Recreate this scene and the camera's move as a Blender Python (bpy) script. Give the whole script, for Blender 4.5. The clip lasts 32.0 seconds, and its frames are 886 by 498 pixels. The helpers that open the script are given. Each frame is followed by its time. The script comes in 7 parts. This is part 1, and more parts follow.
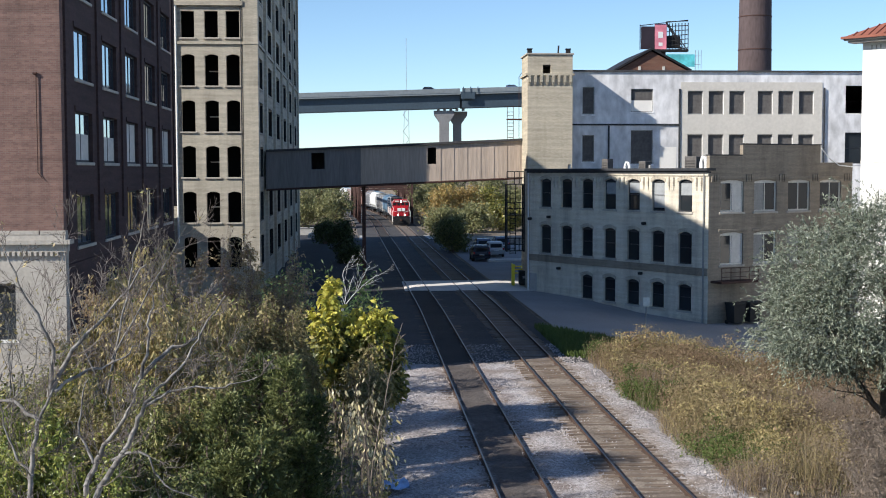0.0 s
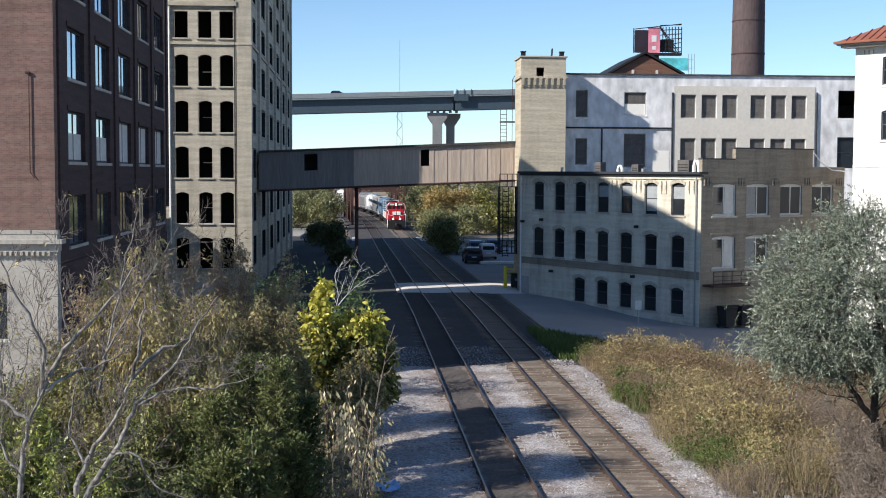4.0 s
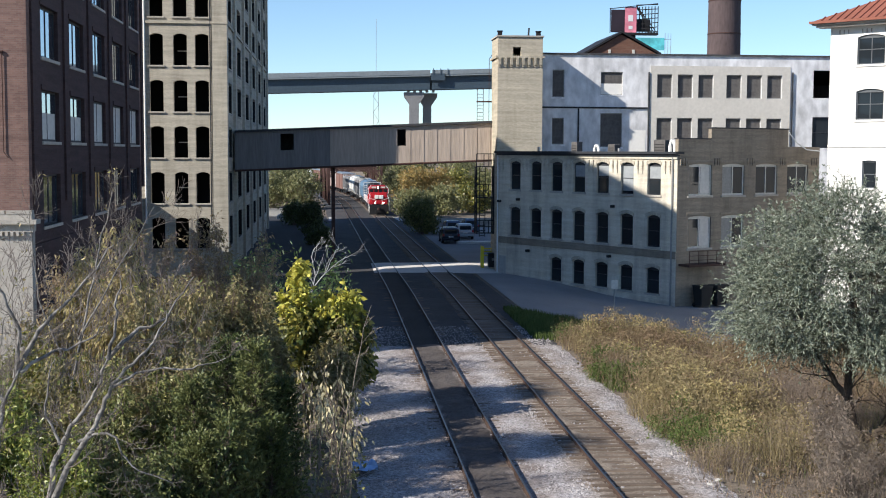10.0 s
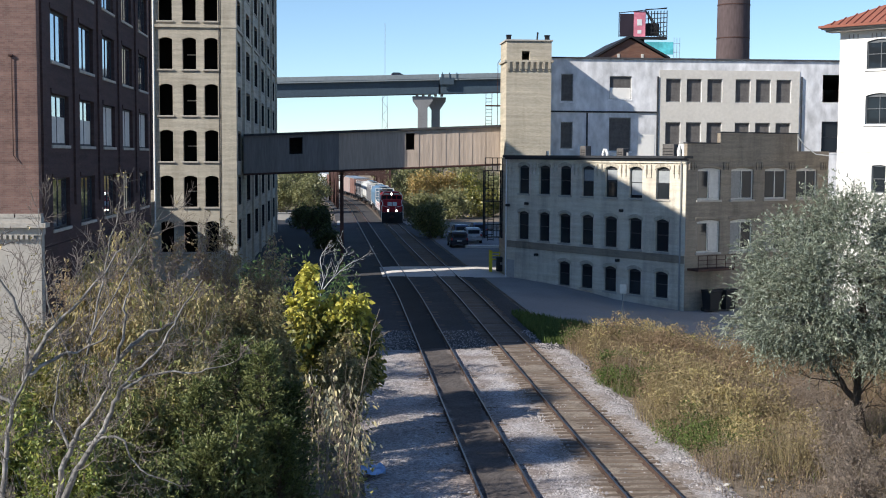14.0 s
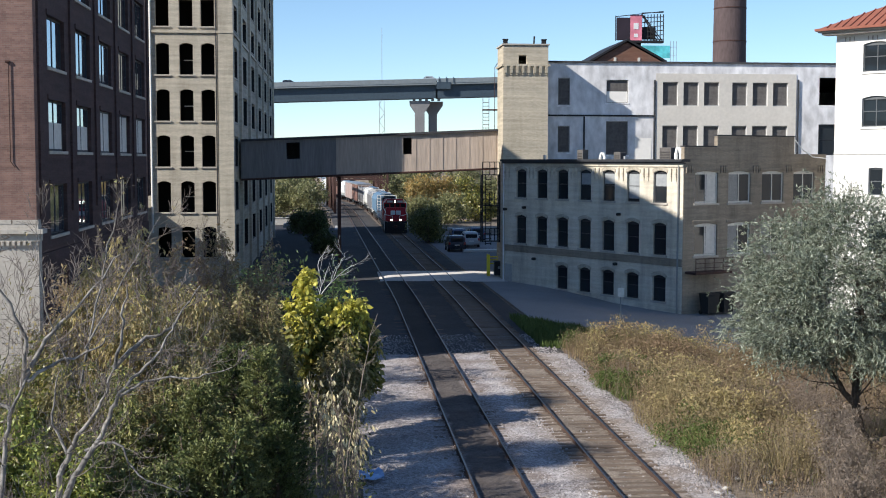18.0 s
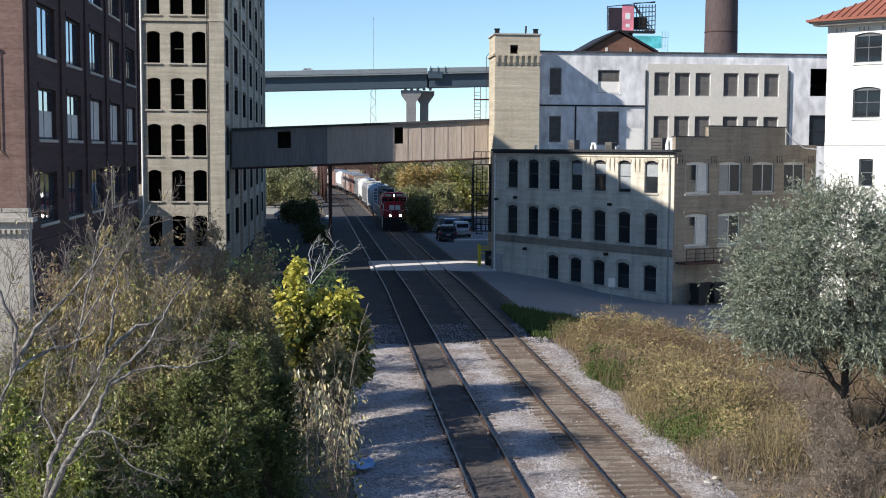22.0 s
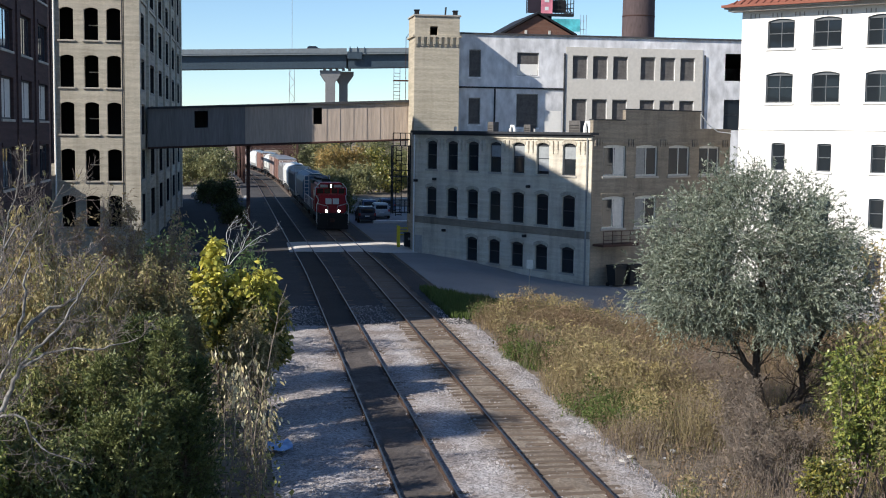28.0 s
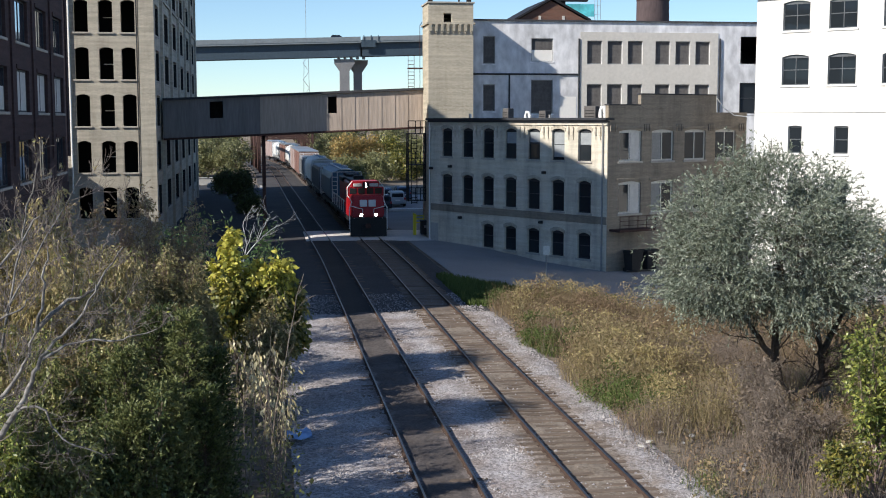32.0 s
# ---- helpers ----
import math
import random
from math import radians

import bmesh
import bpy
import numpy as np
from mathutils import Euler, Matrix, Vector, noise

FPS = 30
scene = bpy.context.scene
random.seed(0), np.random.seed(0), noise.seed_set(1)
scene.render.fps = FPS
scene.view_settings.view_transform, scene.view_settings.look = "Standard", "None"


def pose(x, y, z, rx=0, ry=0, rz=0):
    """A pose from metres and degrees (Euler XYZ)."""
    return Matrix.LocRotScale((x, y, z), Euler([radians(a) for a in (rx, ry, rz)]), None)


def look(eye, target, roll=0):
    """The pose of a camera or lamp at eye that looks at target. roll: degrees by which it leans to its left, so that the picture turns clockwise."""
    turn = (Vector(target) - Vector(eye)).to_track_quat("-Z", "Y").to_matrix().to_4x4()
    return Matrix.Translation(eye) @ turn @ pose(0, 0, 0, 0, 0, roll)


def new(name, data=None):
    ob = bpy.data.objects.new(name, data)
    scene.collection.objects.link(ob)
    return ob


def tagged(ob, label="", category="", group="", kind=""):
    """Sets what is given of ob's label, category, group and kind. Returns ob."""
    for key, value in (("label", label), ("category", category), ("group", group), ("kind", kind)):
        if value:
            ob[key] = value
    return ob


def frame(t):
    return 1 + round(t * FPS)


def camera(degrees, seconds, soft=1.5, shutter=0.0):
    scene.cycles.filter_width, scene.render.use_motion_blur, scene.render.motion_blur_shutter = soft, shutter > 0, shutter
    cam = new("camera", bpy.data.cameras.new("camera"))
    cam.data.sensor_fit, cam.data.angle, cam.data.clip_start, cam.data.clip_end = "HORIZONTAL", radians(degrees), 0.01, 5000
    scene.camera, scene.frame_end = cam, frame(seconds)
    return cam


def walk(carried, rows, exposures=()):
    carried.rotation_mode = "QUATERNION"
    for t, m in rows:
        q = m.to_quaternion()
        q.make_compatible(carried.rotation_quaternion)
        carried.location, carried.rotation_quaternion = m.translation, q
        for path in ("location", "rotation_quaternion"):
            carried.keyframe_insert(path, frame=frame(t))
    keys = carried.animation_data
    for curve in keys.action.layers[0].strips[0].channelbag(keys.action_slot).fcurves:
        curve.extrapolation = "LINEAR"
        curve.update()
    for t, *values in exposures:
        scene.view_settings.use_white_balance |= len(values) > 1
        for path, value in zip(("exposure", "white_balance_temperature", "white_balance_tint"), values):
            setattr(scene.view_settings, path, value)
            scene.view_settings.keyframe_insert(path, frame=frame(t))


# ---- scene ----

LENS = 39.23
cam = camera(LENS, 32.0, 1.0)
EYE = 9.5
# seconds, yaw, pitch, roll of the camera held by hand on one spot of the overbridge
TURNS = [
    (0, -3.719, -3.615, 0.123), (0.5, -3.629, -3.517, 0.096), (1, -3.815, -3.79, 0.016), (1.5, -3.868, -3.897, -0.124),
    (2, -3.867, -3.688, -0.247), (2.5, -4.139, -3.988, -0.09), (4.5, -4.101, -3.384, -0.324), (5, -4.795, -3.366, 0.114),
    (5.5, -4.92, -3.416, 0.009), (6, -5.015, -3.446, 0.143), (6.5, -5.157, -3.346, 0.107), (7, -4.973, -3.375, 0.173),
    (7.5, -4.824, -3.394, 0.185), (8, -4.86, -3.971, 0.051), (8.5, -5.01, -3.784, 0.044), (9, -5.007, -4.054, -0),
    (9.5, -5.027, -4.065, -0.246), (10, -5.139, -4.443, -0.246), (10.5, -5.178, -4.446, -0.265), (11, -4.965, -4.232, -0.232),
    (11.5, -5.063, -4.148, -0.22), (12, -4.972, -4.185, -0.155), (12.5, -4.963, -4.44, -0.303), (13, -4.844, -4.53, -0.206),
    (13.5, -4.75, -4.522, -0.299), (14, -4.75, -4.261, -0.316), (14.5, -4.639, -4.382, -0.352), (16.5, -4.818, -4.055, -0.176),
    (17, -4.85, -4.129, -0.152), (17.5, -4.875, -4.153, -0.05), (18, -4.857, -4.061, -0.076), (18.5, -4.889, -4.074, -0.03),
    (19, -4.903, -4.065, -0.062), (19.5, -4.956, -4.098, -0.094), (20, -5.007, -3.943, 0.033), (20.5, -5.035, -4.033, 0.084),
    (21, -5.01, -4.287, 0.024), (21.5, -5.097, -4.461, -0.195), (22, -5.273, -4.536, -0.272), (22.5, -5.345, -4.632, -0.272),
    (23, -5.413, -4.651, -0.435), (23.5, -5.487, -4.567, -0.458), (24, -5.554, -4.576, -0.573), (24.5, -5.583, -4.804, -0.461),
    (26.5, -6.475, -4.579, -0.4), (27, -7.771, -4.69, -0.593), (27.5, -8.177, -5.223, -0.811), (28, -9.022, -5.359, -0.75),
    (28.5, -9.069, -5.39, -0.824), (29, -8.924, -5.621, -0.849), (29.5, -8.952, -5.651, -0.79), (30, -8.906, -5.893, -0.594),
    (30.5, -8.592, -5.824, -0.331), (31, -8.497, -6.036, -0.18), (31.5, -8.638, -5.761, -0.223), (32, -8.264, -5.942, 0.032),
]
walk(cam, [(t, pose(0, 0, EYE, 90 + p, 0, y) @ pose(0, 0, 0, 0, 0, -r)) for t, y, p, r in TURNS], exposures=[(0.0, 0.47), (24.5, 0.45), (28.0, 0.37), (32.0, 0.34)])

# ---- sky, sun ----
SUN_AZ, SUN_EL = 66.0, 33.0          # the sun stands behind and to the left of the line of the tracks
SUN_DIR = Vector((-math.sin(radians(SUN_AZ)) * math.cos(radians(SUN_EL)), -math.cos(radians(SUN_AZ)) * math.cos(radians(SUN_EL)), math.sin(radians(SUN_EL))))
world = bpy.data.worlds.new("sky")
scene.world = world
world.use_nodes = True
wn = world.node_tree.nodes
sky = wn.new("ShaderNodeTexSky")
sky.sky_type, sky.sun_disc = "NISHITA", False
sky.sun_elevation, sky.sun_rotation = radians(SUN_EL), radians(180 + SUN_AZ)
sky.altitude = 1900.0
sky.air_density, sky.dust_density, sky.ozone_density = 1.0, 0.05, 1.0
wn["Background"].inputs[1].default_value = 0.102
cool = wn.new("ShaderNodeMix")
cool.data_type, cool.blend_type = "RGBA", "MULTIPLY"
cool.inputs[0].default_value, cool.inputs[7].default_value = 1.0, (0.84, 0.985, 1.12, 1.0)
world.node_tree.links.new(sky.outputs[0], cool.inputs[6])
world.node_tree.links.new(cool.outputs[2], wn["Background"].inputs[0])
sun = new("sun", bpy.data.lights.new("sun", "SUN"))
sun.data.energy, sun.data.angle, sun.data.color = 5.0, radians(0.55), (1.0, 0.94, 0.85)
sun.matrix_world = look(SUN_DIR * 100, (0, 0, 0))

# ---- materials ----
LEFT_X, RIGHT_X, GAUGE = 4.63, 8.63, 1.51


def mat(name, col, rough=0.85, var=0.25, fine=6.0, coarse=0.35, bump=0.15, metal=0.0, tint=None, stretch=(1, 1, 1), rand=0.0, spec=0.3):
    """A grained surface: fine and coarse noise vary the colour and the relief."""
    m = bpy.data.materials.new(name)
    m.use_nodes = True
    nt = m.node_tree
    n, l = nt.nodes, nt.links
    b = n["Principled BSDF"]
    tc = n.new("ShaderNodeTexCoord")
    mp = n.new("ShaderNodeMapping")
    mp.inputs["Scale"].default_value = stretch
    l.new(tc.outputs["Object"], mp.inputs[0])
    n1, n2 = n.new("ShaderNodeTexNoise"), n.new("ShaderNodeTexNoise")
    n1.inputs["Scale"].default_value, n1.inputs["Detail"].default_value = fine, 6
    n2.inputs["Scale"].default_value, n2.inputs["Detail"].default_value = coarse, 5
    n2.inputs["Roughness"].default_value = 0.65
    l.new(mp.outputs[0], n1.inputs[0])
    l.new(mp.outputs[0], n2.inputs[0])
    add = n.new("ShaderNodeMath")
    add.operation = "ADD"
    l.new(n1.outputs[0], add.inputs[0])
    l.new(n2.outputs[0], add.inputs[1])
    last = add
    if rand:
        oi = n.new("ShaderNodeObjectInfo")
        ma = n.new("ShaderNodeMath")
        ma.operation = "MULTIPLY_ADD"
        l.new(oi.outputs["Random"], ma.inputs[0])
        ma.inputs[1].default_value = rand
        l.new(add.outputs[0], ma.inputs[2])
        last = ma
    ramp = n.new("ShaderNodeValToRGB")
    c = Vector(col)
    t = Vector(tint) if tint else c * (1 + var)
    lo = c * (1 - var)
    mr = n.new("ShaderNodeMapRange")
    mr.inputs[1].default_value, mr.inputs[2].default_value = 0.65, 1.35 + rand
    l.new(last.outputs[0], mr.inputs[0])
    ramp.color_ramp.elements[0].color = (*lo, 1)
    ramp.color_ramp.elements[1].color = (*t, 1)
    e = ramp.color_ramp.elements.new(0.5)
    e.color = (*c, 1)
    l.new(mr.outputs[0], ramp.inputs[0])
    l.new(ramp.outputs[0], b.inputs["Base Color"])
    b.inputs["Roughness"].default_value, b.inputs["Metallic"].default_value = rough, metal
    b.inputs["Specular IOR Level"].default_value = spec
    if bump:
        bp = n.new("ShaderNodeBump")
        bp.inputs["Strength"].default_value, bp.inputs["Distance"].default_value = bump, 0.05
        l.new(last.outputs[0], bp.inputs["Height"])
        l.new(bp.outputs[0], b.inputs["Normal"])
    return m


def brick_mat(name, a, b2, mortar, width=0.21, row=0.075, grime=0.35, grime_col=(0.12, 0.11, 0.1)):
    """Courses of brick with weather stains: u runs along the wall, v up it."""
    m = bpy.data.materials.new(name)
    m.use_nodes = True
    nt = m.node_tree
    n, l = nt.nodes, nt.links
    bs = n["Principled BSDF"]
    tc = n.new("ShaderNodeTexCoord")
    sx = n.new("ShaderNodeSeparateXYZ")
    l.new(tc.outputs["Object"], sx.inputs[0])
    ad = n.new("ShaderNodeMath")
    l.new(sx.outputs[0], ad.inputs[0])
    l.new(sx.outputs[1], ad.inputs[1])
    cx = n.new("ShaderNodeCombineXYZ")
    l.new(ad.outputs[0], cx.inputs[0])
    l.new(sx.outputs[2], cx.inputs[1])
    br = n.new("ShaderNodeTexBrick")
    br.inputs["Scale"].default_value = 1.0
    br.inputs["Brick Width"].default_value, br.inputs["Row Height"].default_value = width, row
    br.inputs["Mortar Size"].default_value = 0.006
    br.inputs["Color1"].default_value, br.inputs["Color2"].default_value, br.inputs["Mortar"].default_value = (*a, 1), (*b2, 1), (*mortar, 1)
    l.new(cx.outputs[0], br.inputs[0])
    n1, n2 = n.new("ShaderNodeTexNoise"), n.new("ShaderNodeTexNoise")
    mp = n.new("ShaderNodeMapping")
    mp.inputs["Scale"].default_value = (1.5, 1.5, 0.22)
    l.new(tc.outputs["Object"], mp.inputs[0])
    mp2 = n.new("ShaderNodeMapping")
    mp2.inputs["Scale"].default_value = (0.3, 0.3, 4.5)
    l.new(tc.outputs["Object"], mp2.inputs[0])
    n1.inputs["Scale"].default_value, n1.inputs["Detail"].default_value, n1.inputs["Roughness"].default_value = 0.5, 8, 0.7
    l.new(mp.outputs[0], n1.inputs[0])
    n2.inputs["Scale"].default_value, n2.inputs["Detail"].default_value = 0.9, 6
    l.new(mp2.outputs[0], n2.inputs[0])
    mr = n.new("ShaderNodeMapRange")
    mr.inputs[1].default_value, mr.inputs[2].default_value, mr.inputs[4].default_value = 0.46, 0.74, grime
    l.new(n1.outputs[0], mr.inputs[0])
    mx = n.new("ShaderNodeMix")
    mx.data_type = "RGBA"
    l.new(mr.outputs[0], mx.inputs[0])
    l.new(br.outputs[0], mx.inputs[6])
    mx.inputs[7].default_value = (*grime_col, 1)
    m2 = n.new("ShaderNodeMix")
    m2.data_type, m2.blend_type = "RGBA", "OVERLAY"
    m2.inputs[0].default_value = 0.45
    l.new(mx.outputs[2], m2.inputs[6])
    l.new(n2.outputs[0], m2.inputs[7])
    l.new(m2.outputs[2], bs.inputs["Base Color"])
    bs.inputs["Roughness"].default_value = 0.9
    bs.inputs["Specular IOR Level"].default_value = 0.2
    bp = n.new("ShaderNodeBump")
    bp.inputs["Strength"].default_value, bp.inputs["Distance"].default_value = 0.4, 0.01
    l.new(br.outputs["Fac"], bp.inputs["Height"])
    bp.invert = True
    l.new(bp.outputs[0], bs.inputs["Normal"])
    return m


def ballast_mat(name):
    """Crushed stone, every piece its own grey; oil and rust stain it along the two tracks."""
    m = bpy.data.materials.new(name)
    m.use_nodes = True
    nt = m.node_tree
    n, l = nt.nodes, nt.links
    b = n["Principled BSDF"]
    tc = n.new("ShaderNodeTexCoord")
    vo = n.new("ShaderNodeTexVoronoi")
    vo.inputs["Scale"].default_value = 15
    l.new(tc.outputs["Object"], vo.inputs["Vector"])
    sep = n.new("ShaderNodeSeparateColor")
    l.new(vo.outputs["Color"], sep.inputs[0])
    no = n.new("ShaderNodeTexNoise")
    no.inputs["Scale"].default_value, no.inputs["Detail"].default_value = 0.7, 6
    l.new(tc.outputs["Object"], no.inputs[0])
    stone = n.new("ShaderNodeValToRGB")
    for e, c in zip((0, 1), ((0.2, 0.185, 0.185), (0.58, 0.55, 0.56))):
        stone.color_ramp.elements[e].color = (*c, 1)
    l.new(sep.outputs[0], stone.inputs[0])
    xyz = n.new("ShaderNodeSeparateXYZ")
    l.new(tc.outputs["Object"], xyz.inputs[0])
    last = stone.outputs[0]
    for centre, inner, outer, col, most in ((LEFT_X, 1.0, 1.9, (0.24, 0.19, 0.155), 0.55), (RIGHT_X, 1.1, 2.1, (0.26, 0.215, 0.165), 0.8), (RIGHT_X, 0.45, 1.0, (0.19, 0.16, 0.12), 0.6), (LEFT_X, 0.55, 0.85, (0.075, 0.065, 0.06), 0.92)):
        d = n.new("ShaderNodeMath")
        d.operation = "SUBTRACT"
        l.new(xyz.outputs[0], d.inputs[0])
        d.inputs[1].default_value = centre
        ab = n.new("ShaderNodeMath")
        ab.operation = "ABSOLUTE"
        l.new(d.outputs[0], ab.inputs[0])
        sh = n.new("ShaderNodeMath")
        sh.operation = "MULTIPLY_ADD"
        l.new(no.outputs[0], sh.inputs[0])
        sh.inputs[1].default_value = (outer - inner) * 2.4
        l.new(ab.outputs[0], sh.inputs[2])
        mr = n.new("ShaderNodeMapRange")
        off = (outer - inner) * 1.2
        mr.inputs[1].default_value, mr.inputs[2].default_value = inner + off, outer + off
        mr.inputs[3].default_value, mr.inputs[4].default_value = most, 0.0
        l.new(sh.outputs[0], mr.inputs[0])
        mx = n.new("ShaderNodeMix")
        mx.data_type = "RGBA"
        l.new(mr.outputs[0], mx.inputs[0])
        l.new(last, mx.inputs[6])
        mu = n.new("ShaderNodeMix")
        mu.data_type = "RGBA"
        mu.blend_type = "MULTIPLY"
        mu.inputs[0].default_value = 0.6
        mu.inputs[6].default_value = (*[min(1, v * 1.7) for v in col], 1)
        l.new(stone.outputs[0], mu.inputs[7])
        l.new(mu.outputs[2], mx.inputs[7])
        last = mx.outputs[2]
    wide = n.new("ShaderNodeMix")
    wide.data_type = "RGBA"
    wide.blend_type = "MULTIPLY"
    mr = n.new("ShaderNodeMapRange")
    mr.inputs[1].default_value, mr.inputs[2].default_value, mr.inputs[3].default_value, mr.inputs[4].default_value = 0.4, 0.65, 0.55, 0.0
    l.new(no.outputs[0], mr.inputs[0])
    l.new(mr.outputs[0], wide.inputs[0])
    l.new(last, wide.inputs[6])
    wide.inputs[7].default_value = (0.5, 0.44, 0.4, 1)
    l.new(wide.outputs[2], b.inputs["Base Color"])
    b.inputs["Roughness"].default_value = 0.95
    bp = n.new("ShaderNodeBump")
    bp.inputs["Strength"].default_value, bp.inputs["Distance"].default_value = 0.8, 0.04
    l.new(sep.outputs[1], bp.inputs["Height"])
    l.new(bp.outputs[0], b.inputs["Normal"])
    return m


def plain(name, col, rough=0.5, metal=0.0, spec=0.5, emit=0.0):
    m = bpy.data.materials.new(name)
    m.use_nodes = True
    b = m.node_tree.nodes["Principled BSDF"]
    b.inputs["Base Color"].default_value = (*col, 1)
    b.inputs["Roughness"].default_value, b.inputs["Metallic"].default_value, b.inputs["Specular IOR Level"].default_value = rough, metal, spec
    if emit:
        b.inputs["Emission Color"].default_value = (*col, 1)
        b.inputs["Emission Strength"].default_value = emit
    return m


def leaf_mat(name, cols, rough=0.45, lets=0.22, gloss=0.3):
    """Leaves: one of several colours for each leaf, some light let through."""
    m = bpy.data.materials.new(name)
    m.use_nodes = True
    nt = m.node_tree
    n, l = nt.nodes, nt.links
    b = n["Principled BSDF"]
    ge = n.new("ShaderNodeNewGeometry")
    ramp = n.new("ShaderNodeValToRGB")
    while len(ramp.color_ramp.elements) < len(cols):
        ramp.color_ramp.elements.new(0.5)
    for i, c in enumerate(cols):
        ramp.color_ramp.elements[i].position = i / max(1, len(cols) - 1)
        ramp.color_ramp.elements[i].color = (*c, 1)
    l.new(ge.outputs["Random Per Island"], ramp.inputs[0])
    l.new(ramp.outputs[0], b.inputs["Base Color"])
    b.inputs["Roughness"].default_value, b.inputs["Specular IOR Level"].default_value = rough, gloss
    tr = n.new("ShaderNodeBsdfTranslucent")
    l.new(ramp.outputs[0], tr.inputs[0])
    mix = n.new("ShaderNodeMixShader")
    mix.inputs[0].default_value = lets
    l.new(b.outputs[0], mix.inputs[1])
    l.new(tr.outputs[0], mix.inputs[2])
    l.new(mix.outputs[0], n["Material Output"].inputs[0])
    return m


